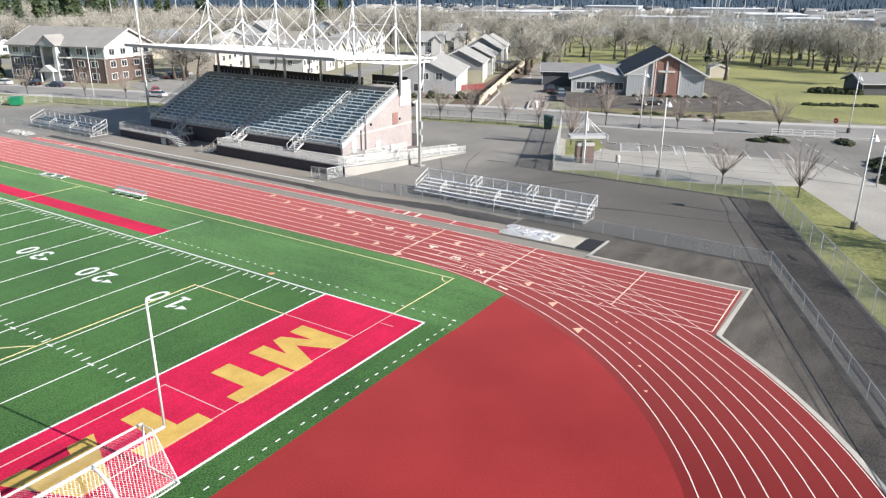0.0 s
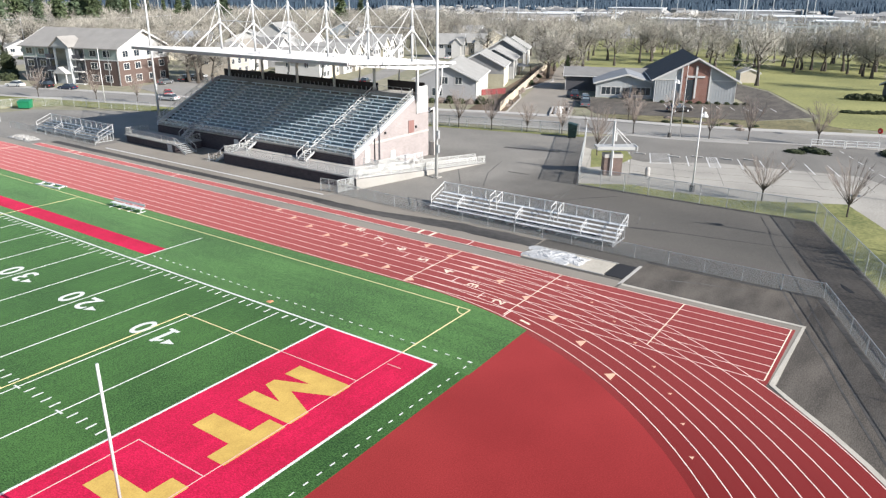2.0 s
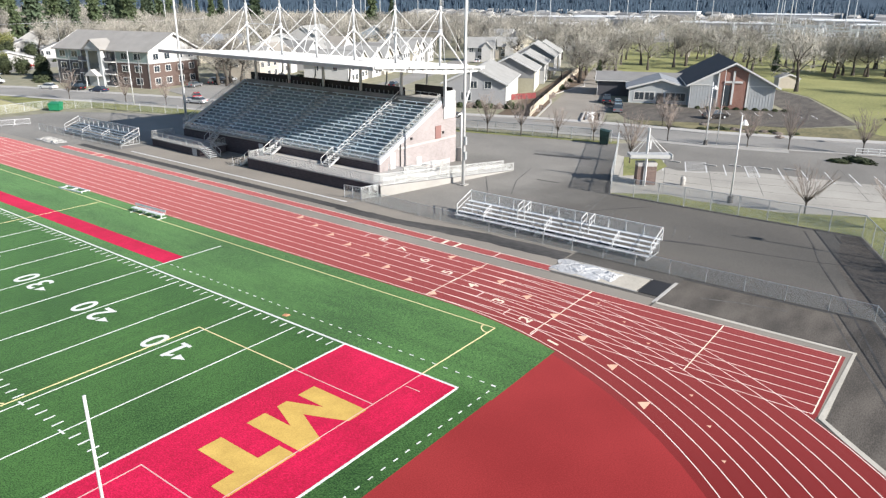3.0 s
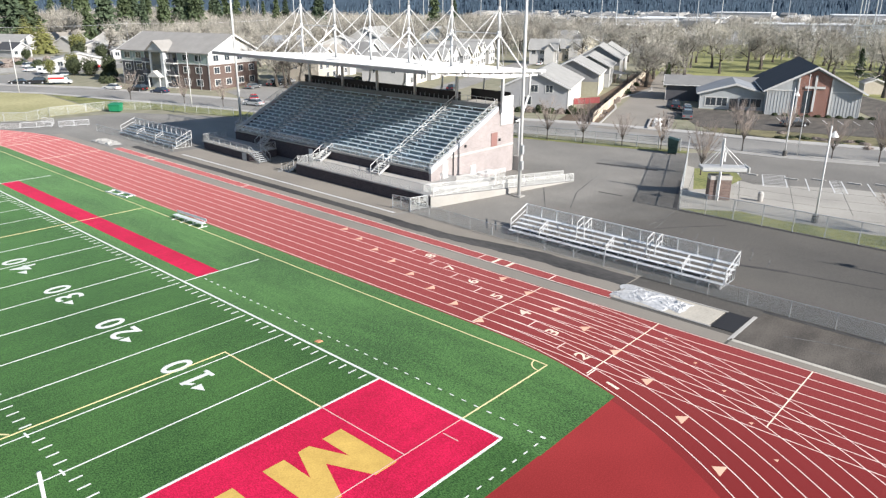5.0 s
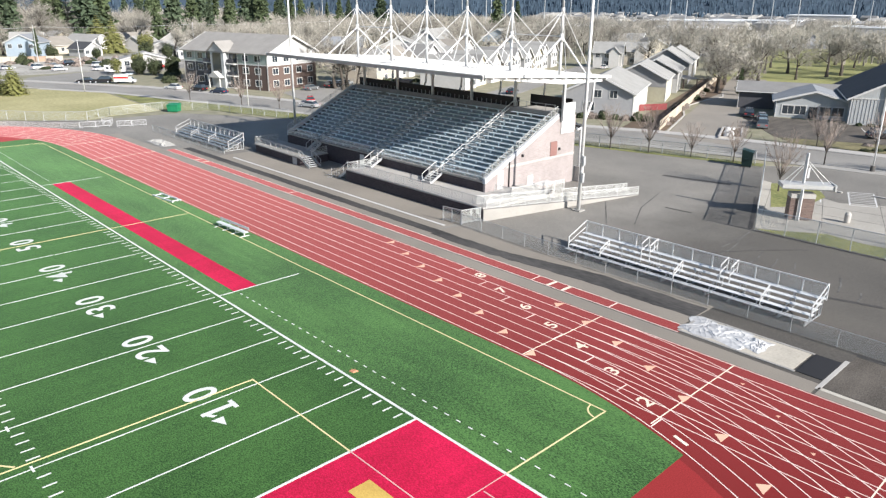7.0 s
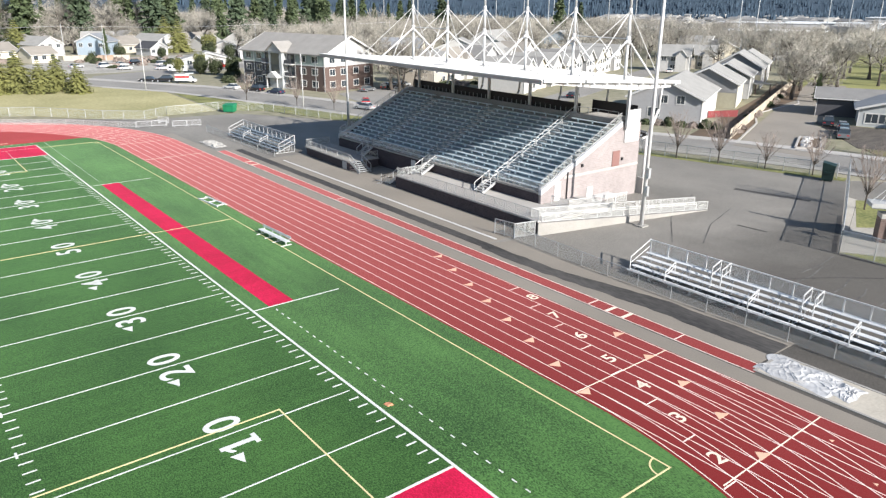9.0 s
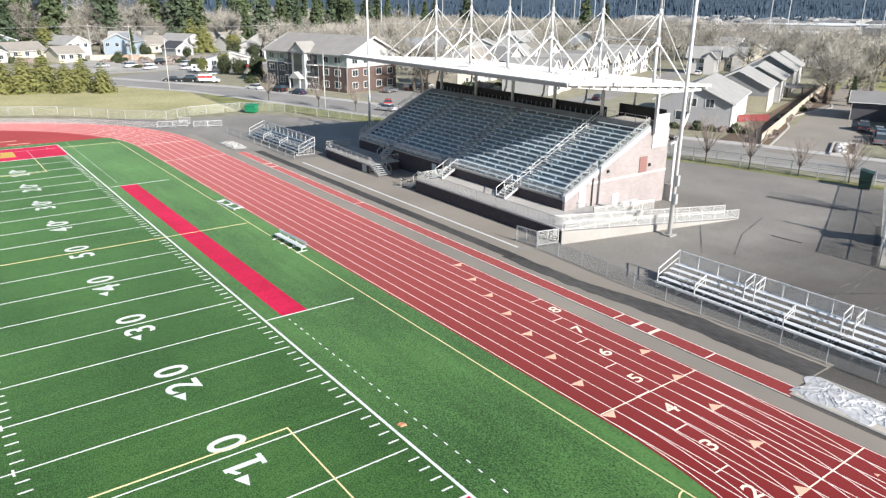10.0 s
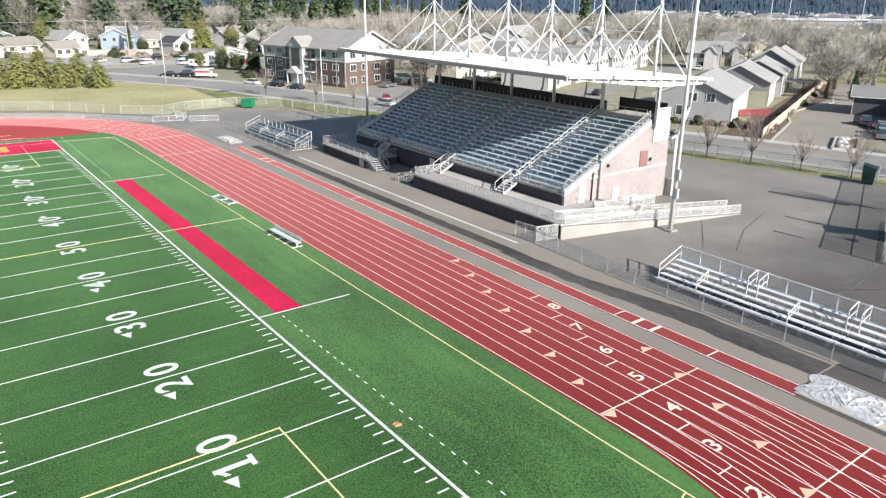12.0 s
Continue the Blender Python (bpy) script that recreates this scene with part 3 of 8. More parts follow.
for k in range(1, 9):
    for j in range(6):
        y = 92.5 + 0.95 * k + 2.7 * j + (0.5 if (k + j) % 3 == 0 else 0)
        r = RIN + (k - 0.5) * LANE
        x = CX + math.sqrt(r * r - max(0, y - CY1) ** 2)
        mark("lane_mark", Mesh().box(x - 0.22, y - 0.05, 0, x + 0.22, y + 0.10, 0.009), MARK_WHITE, track)
for y in (80.0, 93.5):
    mark("cross_line", Mesh().box(10.0, y - 0.05, 0, 18.6, y + 0.05, 0.010), MARK_WHITE, track)
for x, y in ((-6.0, 107.6), (-4.6, 104.4)):
    mark("bend_mark", Mesh().box(x - 1.5, y - 0.2, 0, x + 1.5, y + 0.2, 0.009), MARK_TAN, track)
for y, m in ((7.45, MARK_WHITE), (6.0, MARK_WHITE), (9.1, LANE_WHITE), (1.65, LANE_WHITE), (46, LANE_WHITE), (68.4, MARK_WHITE), (70.5, MARK_WHITE)):
    mark("take_off_mark", Mesh().box(20.4, y - (0.14 if m is MARK_WHITE else 0.05), 0, 21.5, y + (0.14 if m is MARK_WHITE else 0.05), 0.012), m, runway)


# ---- grandstand ----
SX, SY0, SY1 = 34.4, 27.6, 68.2          # front of the seats, near end, far end
ROWS, RUN, RISE, SZ = 17, 0.706, 0.35, 2.3
BX = SX + ROWS * RUN                      # back of the seats
AISLES = (35.2, 48.0, 60.2)
stand = thing("grandstand", (SX, SY0, 0), "roofed grandstand with aluminium bench rows and pale block end wall", "grandstand")
top_z = SZ + (ROWS - 1) * RISE
step = part("deck_step", Mesh().box(SX, SY0 + 0.3, SZ - 0.5, SX + RUN, SY1, SZ), DECK_STEEL, stand, "dark steel deck step")
for i in range(1, ROWS):
    again(step, stand, (i * (RUN + 0.0005), 0, i * RISE))
part("front_wall", Mesh().box(SX - 0.15, SY0 + 0.3, 0, SX + 0.15, SY1, SZ), BRICK_DARK, stand, "dark brown block front wall")
part("front_cap", Mesh().box(SX - 0.25, SY0 + 0.3, SZ, SX + 0.12, SY1, SZ + 0.18), CONCRETE, stand)
ends = [(SX - 0.15, 0), (SX - 0.15, SZ + 0.1), (BX + 0.3, top_z + 0.45), (50.1, top_z + 0.45), (50.1, 0)]
part("end_wall", Mesh().upright(ends, "y", SY0, SY0 + 0.3), BRICK_PALE, stand, "pale pinkish block end wall")
# This end is turned from the sun: its shade goes into a darker block.
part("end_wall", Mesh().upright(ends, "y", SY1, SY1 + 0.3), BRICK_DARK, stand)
part("belt_course", Mesh().box(SX + 3.2, SY0 - 0.06, 3.5, 50.12, SY0 - 0.002, 3.75), CONCRETE_PALE, stand, "pale belt course")
part("back_wall", Mesh().box(49.9, SY0 + 0.3, 0, 50.2, SY1, top_z), BRICK_PALE, stand)
part("concourse", Mesh().box(BX, SY0 + 0.3, top_z - 0.3, 50.0, SY1, top_z + 0.05), CONCRETE, stand)
for y in (SY0, SY1):
    cap = Mesh().upright([(SX - 0.2, SZ - 0.1), (SX - 0.2, SZ + 0.45), (BX + 0.3, top_z + 0.85), (BX + 0.3, top_z + 0.3)], "y", y - 0.06, y + 0.36)
    part("sloped_cap", cap, CAP_STONE, stand, "pale sloped parapet cap")
part("low_wall", Mesh().box(BX + 0.05, SY0 + 0.4, top_z, BX + 0.25, SY1 - 0.4, top_z + 1.0), CONCRETE_GREY, stand)
part("wind_screen", Mesh().box(BX + 1.1, SY0 + 7.0, top_z + 0.05, BX + 1.2, SY1 - 0.3, top_z + 2.0), DARK_SCREEN, stand, "dark slatted wind screen behind the top row")
part("rear_screen", Mesh().box(BX + 3.3, SY0 + 0.4, top_z + 0.05, BX + 3.4, SY0 + 6.99, top_z + 2.3), DARK_SCREEN, stand, "dark screen behind the raised stage")
part("raised_stage", Mesh().box(BX + 0.5, SY0 + 0.6, top_z + 0.05, BX + 3.2, SY0 + 6.5, top_z + 0.95), CONCRETE_PALE, stand, "pale raised stage at the top of the seats")
part("side_panel", Mesh().box(47.2, SY0 - 0.12, 6.3, 49.7, SY0 - 0.004, 9.9), WHITE_STEEL, stand, "white corner panel")
blocks, edge = [], SY0 + 0.5
for a in AISLES:
    blocks.append((edge, a - 0.6))
    edge = a + 0.6
blocks.append((edge, SY1 - 0.2))
for y0, y1 in blocks:
    seat0 = part("bench_seat", Mesh().box(SX + 0.34, y0, SZ + 0.36, SX + 0.64, y1, SZ + 0.43), SEAT_METAL, stand)
    for i in range(1, ROWS):
        again(seat0, stand, (i * RUN, 0, i * RISE))
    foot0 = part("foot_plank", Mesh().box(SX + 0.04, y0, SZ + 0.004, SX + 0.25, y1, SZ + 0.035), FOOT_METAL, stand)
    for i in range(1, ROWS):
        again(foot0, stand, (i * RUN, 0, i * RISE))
bracket = None
for y0, y1 in blocks:
    n = max(2, round((y1 - y0) / 1.9))
    for i in range(ROWS):
        for j in range(n):
            y = y0 + (y1 - y0) * (j + 0.5 + 0.12 * (i % 2)) / n
            if bracket is None:
                bracket, by = part("seat_bracket", Mesh().box(SX + 0.29, y - 0.06, SZ + 0.10, SX + 0.50, y + 0.06, SZ + 0.359), SEAT_METAL, stand), y
            else:
                again(bracket, stand, (i * RUN, y - by, i * RISE))
# roof
def roof_z(x):
    return 14.05 - 0.062 * (x - 33.0)
RX0, RX1, RY0, RY1 = 33.0, 55.5, 27.0, 70.6
canopy = thing("stand_roof", (46, SY0, roof_z(46)), "white cantilevered metal roof hung from six masts", "roof")
part("roof_sheet", Mesh().upright([(RX0, roof_z(RX0) - 0.2), (RX1, roof_z(RX1) - 0.2), (RX1, roof_z(RX1)), (RX0, roof_z(RX0))], "y", RY0, RY1), ROOF_STEEL, canopy, "white ribbed roof sheet")
part("front_fascia", Mesh().box(RX0 - 0.16, RY0, roof_z(RX0) - 0.42, RX0 - 0.004, RY1, roof_z(RX0) - 0.08), GREY_STEEL, canopy, "grey front gutter")
part("gutter_lip", Mesh().box(RX0 - 0.24, RY0, roof_z(RX0) - 0.078, RX0 - 0.004, RY1, roof_z(RX0) + 0.03), WHITE_STEEL, canopy)
seam = part("roof_seam", Mesh().upright([(RX0 + 0.1, roof_z(RX0 + 0.1)), (RX1, roof_z(RX1)), (RX1, roof_z(RX1) + 0.05), (RX0 + 0.1, roof_z(RX0 + 0.1) + 0.05)], "y", RY0 + 0.6, RY0 + 0.68), ROOF_STEEL, canopy)
for j in range(1, 61):
    again(seam, canopy, (0, 0.71 * j, 0))
MAST_Y = (66.0, 58.0, 50.3, 42.6, 34.9, 27.3)
for y in MAST_Y:
    mast = part("mast", Mesh().tube((46, y, roof_z(46) - 0.3), (46, y, 17.0), 0.17, 0.16, 12).tube((46, y, 17.0), (46, y, 17.9), 0.27, 0.20, 12).tube((46, y, 17.9), (46, y, 20.1), 0.15, 0.14, 12).tube((46, y, 20.1), (46, y, 20.7), 0.24, 0.17, 12).tube((46, y, 20.7), (46, y, 24.4), 0.13, 0.08, 12), WHITE_STEEL, canopy, "", True)
    for x in (40.4, 51.3):
        part("strut", Mesh().tube((46, y, 17.5), (x, y, roof_z(x) + 0.05), 0.115, 0.10, 8), WHITE_STEEL, mast)
    part("column", Mesh().box(46.95, y - 0.15, top_z, 47.25, y + 0.15, roof_z(47) - 0.2), PALE_STEEL, canopy)
    for x in (39.6, 52.2):
        for side in (-1, 1):
            part("stay_rod", Mesh().tube((46, y, 20.4), (x, max(RY0 + 0.2, y + side * 3.85), roof_z(x) + 0.05), 0.045, 0.045, 6), WHITE_STEEL, mast)

# platform and ramp in front of the seats
PZ = 1.25
platform = thing("front_platform", (29.1, 22.9, 0), "raised concrete walkway with dark block front and access ramp", "platform")
part("platform_wall", Mesh().box(29.1, 23.0, 0, 29.4, 46.6, PZ + 0.08), BRICK_DARK, platform, "dark block wall")
part("platform_floor", Mesh().box(29.4, 23.0, PZ - 0.25, SX - 0.16, 46.6, PZ), CONCRETE_PALE, platform, "pale concrete floor")
part("platform_cap", Mesh().box(29.04, 22.9, PZ + 0.082, 29.46, 46.66, PZ + 0.22), CONCRETE_PALE, platform)
ramp_dir = Vector((50.2 - 29.1, 18.2 - 22.9, 0)).normalized()
nrm = Vector((-ramp_dir.y, ramp_dir.x, 0))
a0, b0 = a, b = Vector((29.1, 22.85, 0)), Vector((50.4, 18.1, 0))
w = nrm * 2.1
part("ramp_floor", Mesh().hexa([a, b, b + w, a + w], [a + Vector((0, 0, PZ)), b + Vector((0, 0, 0.03)), b + w + Vector((0, 0, 0.03)), a + w + Vector((0, 0, PZ))]), CONCRETE, platform, "pale concrete ramp")
part("landing", Mesh().plate([(29.4, 23.0), (SX + 6, 22.9), (SX + 6, SY0 - 0.07), (29.4, SY0 - 0.07)], 0, PZ - 0.004), CONCRETE_PALE, platform)


# ---- grandstand details ----


def railing(mesh_rail, mesh_infill, p, q, height=1.05, gap=1.8, bar=0.042):
    """Posts, a top and a low rail from p to q; the infill is a sheet of wire."""
    p, q = Vector(p), Vector(q)
    n = max(1, round((q - p).length / gap))
    up = Vector((0, 0, height))
    for i in range(n + 1):
        c = p.lerp(q, i / n)
        mesh_rail.beam(c, c + up, bar)
    mesh_rail.beam(p + up, q + up, bar)
    mesh_rail.beam(p + up * 0.12, q + up * 0.12, bar * 0.8)
    if mesh_infill is not None:
        a, b = p + up * 0.12, q + up * 0.12
        mesh_infill.add([a, b, q + up, p + up], [(0, 1, 2, 3)])


def railed(parent, runs, height=1.05, gap=1.8, metal=None, infill=True, name="railing", wire=None):
    for p, q in runs:
        m, w = Mesh(), Mesh() if infill else None
        railing(m, w, p, q, height, gap)
        r = part(name, m, metal or GALVANISED, parent)
        if infill:
            part("wire_infill", w, wire or CHAIN_LINK, r)


# rails: along the seat front, up the ends, round the platform and the ramp
runs, edge = [], SY0 + 0.35
for a in AISLES:
    runs.append(((SX - 0.05, edge, SZ + 0.18), (SX - 0.05, a - 0.75, SZ + 0.18)))
    edge = a + 0.75
runs.append(((SX - 0.05, edge, SZ + 0.18), (SX - 0.05, SY1 - 0.1, SZ + 0.18)))
railed(stand, runs, 0.85, 1.3)
for y in (SY0 + 0.12, SY1 + 0.18):
    railed(stand, [((SX - 0.1, y, SZ + 0.42), (BX + 0.2, y, top_z + 0.82))], 0.95, 1.25, PALE_STEEL, wire=FAR_LINK)
railed(stand, [((BX + 0.4, SY0 + 0.7, top_z + 0.95), (BX + 0.4, SY0 + 6.6, top_z + 0.95))], 0.8, 1.4, PALE_STEEL, False)
railed(platform, [((29.25, 23.0, PZ + 0.2), (29.25, 46.5, PZ + 0.2)), ((29.25, 46.5, PZ), (SX - 0.3, 46.5, PZ))], 1.0, 1.6)
for off in (0.12, 2.0):
    p0, p1 = a0 + nrm * off, b0 + nrm * off
    q0 = p0.lerp(p1, 0.02)
    railed(platform, [(q0 + Vector((0, 0, PZ)), p1 + Vector((0, 0, 0.05)))], 0.95, 1.6, WHITE_STEEL)
railed(platform, [((35.0, 24.4, PZ), (42.5, 23.0, PZ)), ((35.0, 24.4, PZ), (35.0, 26.8, PZ))], 1.0, 1.5, WHITE_STEEL)
# aisle handrails: the near one is white
for a, m in zip(AISLES, (WHITE_STEEL, GALVANISED, GALVANISED)):
    for i in range(0, ROWS - 1, 3 if m is WHITE_STEEL else 4):
        x0, z0 = SX + i * RUN + 0.25, SZ + i * RISE
        x1, z1 = x0 + 1.9, z0 + 1.9 * RISE / RUN
        rail = Mesh().beam((x0, a, z0), (x0, a, z0 + 0.95), 0.055).beam((x1, a, z1), (x1, a, z1 + 0.95), 0.055)
        rail.beam((x0, a, z0 + 0.95), (x1, a, z1 + 0.95), 0.06).beam((x0, a, z0 + 0.5), (x1, a, z1 + 0.5), 0.05)
        part("aisle_handrail", rail, m, stand)
    step_mesh = Mesh().box(SX + RUN * 0.5, a - 0.55, SZ, SX + RUN, a + 0.55, SZ + RISE / 2)
    s0 = part("aisle_step", step_mesh, GALVANISED, stand)
    for i in range(1, ROWS - 1):
        again(s0, stand, (i * RUN, 0, i * RISE))


def stair(parent, x0, z0, x1, z1, y, w, axis="x"):
    """Steel steps from (x0, z0) up to (x1, z1), side stringers and handrails."""
    n = max(3, round(abs(z1 - z0) / 0.18))
    f = (lambda s, c, z: (s, c, z)) if axis == "x" else (lambda s, c, z: (c, s, z))
    first, _ = (part("stair_stringer", Mesh().beam(f(x0, c, z0 + 0.02), f(x1, c, z1), 0.05, 0.3), GALVANISED, parent) for c in (y - w / 2 - 0.05, y + w / 2 + 0.05))
    flight = first
    for i in range(n):
        s, z = x0 + (x1 - x0) * (i + 0.5) / n, z0 + (z1 - z0) * (i + 1) / n
        d = abs(x1 - x0) / n * 0.55
        p, q = f(s - d, y - w / 2, z - 0.05), f(s + d, y + w / 2, z)
        part("tread", Mesh().box(min(p[0], q[0]), min(p[1], q[1]), p[2], max(p[0], q[0]), max(p[1], q[1]), q[2]), GALVANISED, flight)
    for c in (y - w / 2 - 0.05, y + w / 2 + 0.05):
        r = Mesh()
        railing(r, None, f(x0, c, z0), f(x1, c, z1), 1.0, 1.2, 0.06)
        part("stair_handrail", r, WHITE_STEEL if parent is platform else GALVANISED, flight)


for y in AISLES[:2]:
    stair(platform, 32.3, PZ, SX + 0.1, SZ + 0.1, y - (0 if y < 40 else 1.6), 1.3)
    part("stair_base", Mesh().upright([(32.3, PZ), (SX - 0.2, PZ), (SX - 0.2, SZ), (SX - 0.6, SZ)], "y", y + 0.72 - (0 if y < 40 else 1.6), y + 0.92 - (0 if y < 40 else 1.6)), CONCRETE_PALE, platform)
stair(platform, 48.6, 0, 46.7, PZ, 30.2, 1.4, "y")
# far deck with its steps
deck = thing("side_deck", (29.3, 55.5, 0), "raised grey deck with dark block sides beside the grandstand", "deck")
DZ = 1.15
part("deck_wall", Mesh().plate([(29.3, 57.6), (33.9, 57.6), (33.9, 70.4), (29.9, 70.4)], 0, DZ - 0.12), BRICK_DARK, deck, "dark block wall")
part("deck_floor", Mesh().plate([(29.2, 57.5), (34.0, 57.5), (34.0, 70.6), (29.7, 70.6)], DZ - 0.118, DZ), CONCRETE, deck)
stair(deck, 55.3, 0, 57.5, DZ, 30.3, 1.7, "y")
stair(deck, 32.6, DZ, SX + 0.1, SZ + 0.15, 60.2, 1.3)
railed(deck, [((29.3, 57.6, DZ), (29.85, 70.4, DZ)), ((29.85, 70.4, DZ), (33.8, 70.4, DZ)), ((31.3, 57.6, DZ), (33.8, 57.6, DZ))], 1.0, 1.6, GREY_STEEL, wire=FAR_LINK)
part("deck_door", Mesh().box(29.22, 58.2, 0.02, 29.3, 59.2, 1.0), GREY_STEEL, deck)
# doors and fittings of the end wall
for x, w, z0, z1, m, name in ((36.2, 0.95, PZ, PZ + 2.05, WHITE_TRIM, "white_door"), (41.4, 1.0, 0.0, 2.0, WHITE_TRIM, "white_door"), (45.4, 1.25, 3.78, 5.5, surface("oxide_louvre", (0.26, 0.135, 0.12), None, 0.7), "vent_louvre")):
    part(name, Mesh().box(x, SY0 - 0.07, z0, x + w, SY0 - 0.003, z1), m, stand)
for x, z in ((40.2, 4.45), (46.95, 4.35)):
    part("wall_light", Mesh().box(x, SY0 - 0.2, z, x + 0.22, SY0 - 0.003, z + 0.3), BLACK_PLASTIC, stand)
part("downpipe", Mesh().tube((38.1, SY0 - 0.1, 0.6), (38.1, SY0 - 0.1, 4.2), 0.07, 0.07, 8), BLACK_PLASTIC, stand)
part("front_door", Mesh().box(SX - 0.2, 49.6, 0.02, SX - 0.153, 50.5, 2.05), WHITE_TRIM, stand)
part("canopy_shelf", Mesh().box(40.9, SY0 - 2.6, 1.38, 43.5, SY0 - 1.3, 1.46), WHITE_STEEL, platform)
for x in (41.0, 43.4):
    for dy in (2.5, 1.4):
        part("shelf_post", Mesh().tube((x, SY0 - dy, 0.0), (x, SY0 - dy, 1.38), 0.05, 0.05, 8), WHITE_STEEL, platform)
# slats of the wind screen, posts of the low wall
slat = part("screen_slat", Mesh().box(BX + 1.04, SY0 + 7.4, top_z + 0.3, BX + 1.09, SY0 + 7.48, top_z + 1.35), GREY_STEEL, stand)
for j in range(1, 38):
    again(slat, stand, (0, j * 0.86, 0))
# purlins and edge trim of the roof, back stays
purlin = part("purlin", Mesh().box(34.0, RY0 - 0.35, roof_z(34.1) - 0.42, 34.2, RY1 + 0.2, roof_z(34.1) - 0.2), WHITE_STEEL, canopy)
for j in range(1, 11):
    again(purlin, canopy, (2.05 * j, 0, -0.062 * 2.05 * j))
part("edge_trim", Mesh().upright([(RX0, roof_z(RX0) - 0.24), (RX1 + 0.3, roof_z(RX1) - 0.26), (RX1 + 0.3, roof_z(RX1) + 0.08), (RX0, roof_z(RX0) + 0.08)], "y", RY0 - 0.16, RY0 - 0.004), WHITE_STEEL, canopy)
for y in MAST_Y:
    part("rafter", Mesh().upright([(34.0, roof_z(34) - 0.44), (46.9, roof_z(47) - 1.0), (54.5, roof_z(54.5) - 0.7), (54.5, roof_z(54.5) - 0.43), (34.0, roof_z(34) - 0.43)], "y", y - 0.12, y + 0.12), WHITE_STEEL, canopy)
    leg = Mesh().tube((50.9, y - 0.1, 0), (50.9, y - 0.1, 6.6), 0.2, 0.18, 10).tube((50.9, y - 0.1, 6.55), (52.6, y - 0.1, 9.6), 0.18, 0.14, 10).tube((52.6, y - 0.1, 9.55), (52.9, y - 0.1, roof_z(52.9) - 0.3), 0.14, 0.12, 10)
    part("back_stay", leg, WHITE_STEEL, canopy, "", True)
    part("stay_footing", Mesh().box(50.4, y - 0.5, 0, 51.4, y + 0.4, 1.9), CONCRETE_PALE, canopy)
    part("stay_arm", Mesh().tube((50.0, y - 0.1, 6.5), (51.0, y - 0.1, 6.7), 0.12, 0.12, 8), WHITE_STEEL, canopy)
for y0, y1 in ((66.0, 58.0), (34.9, 27.3)):
    part("tie_rod", Mesh().tube((46, y0, 17.6), (46, y1, 17.6), 0.06, 0.06, 6), WHITE_STEEL, canopy)

# ---- paving beside the track ----
def ragged(x0, x1, y0, y1, step, seed, amp, shift=0.0, bend=(6.0, 16.0)):
    """A long patch along y whose two edges wander, as a row of quads; past a bend both edges lie shifted."""
    n = round((y1 - y0) / step)
    m, vs = Mesh(), []
    for i in range(n + 1):
        y = y0 + (y1 - y0) * i / n
        s = shift * min(1.0, max(0.0, (y - bend[0]) / (bend[1] - bend[0])))
        a = x0 + 0.55 * s + amp * noise.noise(Vector((seed, y * 0.9, 1.5)))
        b = x1 + s + amp * noise.noise(Vector((seed + 9, y * 0.9, 4.5)))
        vs += [(a, y), (b, y)]
    return m, vs, n


def ragged_strip(x0, x1, y0, y1, step, seed, amp, z, shift=0.0):
    m, vs, n = ragged(x0, x1, y0, y1, step, seed, amp, shift)
    return m.add([(x, y, z) for x, y in vs], [(2 * i, 2 * i + 1, 2 * i + 3, 2 * i + 2) for i in range(n)])


structure("grey_strip", Mesh().plate([(21.66, -3.6), (26.3, -3.6), (26.3, 23.4), (23.4, 24.2), (23.4, 80), (21.66, 80)], -0.05, -0.012), TAN_PAVING, "worn grey asphalt strip beside the runway", "asphalt strip")
structure("dark_strip", ragged_strip(23.3, 25.55, -3.5, 23.6, 0.35, 2.0, 0.16, -0.006, -1.7), ASPHALT_DARK, "dark worn sealed asphalt beside the runway", "asphalt strip")
structure("dark_strip_far", ragged_strip(22.7, 23.9, 23.2, 79.5, 0.5, 6.0, 0.07, -0.005), ASPHALT_DARK, "dark worn sealed asphalt along the paving", "asphalt strip")
structure("stand_pavement", Mesh().plate([(23.46, 24.3), (29.0, 24.3), (29.0, 46.8), (34.2, 46.8), (34.2, 55), (29, 55), (29, 71), (23.46, 71)], -0.05, -0.009), TAN_PAVING, "worn grey paving in front of the grandstand", "pavement")
structure("white_edge", Mesh().box(25.15, 24.6, -0.04, 25.45, 68.6, 0.004), WHITE_TRIM, "white painted edge line on the paving", "edge line")
structure("chute_side", Mesh().plate([(19.9, -13.65), (25.4, -13.65), (25.6, -27.2), (19.9, -26.9)], -0.05, -0.010), CHUTE_GREY, "brownish grey asphalt beside the start chute", "asphalt")
structure("chute_end", Mesh().plate([(9.0, -27.3), (19.9, -27.0), (25.6, -27.3), (8.8, -34.4), (-8, -41.6), (-9.0, -40.2), (1.0, -32.9)], -0.05, -0.014), CHUTE_GREY, "brownish grey asphalt behind the start chute", "asphalt")
structure("dark_patch", Mesh().plate([(36.6, -23.2), (29.3, -25.9), (27.2, -27.9), (8.2, -35.6), (9.0, -39.2), (16.5, -36.2), (37.6, -27.4), (47.0, -23.4), (46.6, -21.8)], -0.05, -0.016), ASPHALT_WORN, "darker asphalt patch between the fences", "asphalt patch")
structure("oil_stain", Mesh().plate([(30.2, -28.0), (29.6, -28.6), (28.7, -29.3), (28.4, -29.0), (29.2, -28.3)], -0.04, -0.011), RUBBER_MAT, "black stain on the asphalt", "stain")
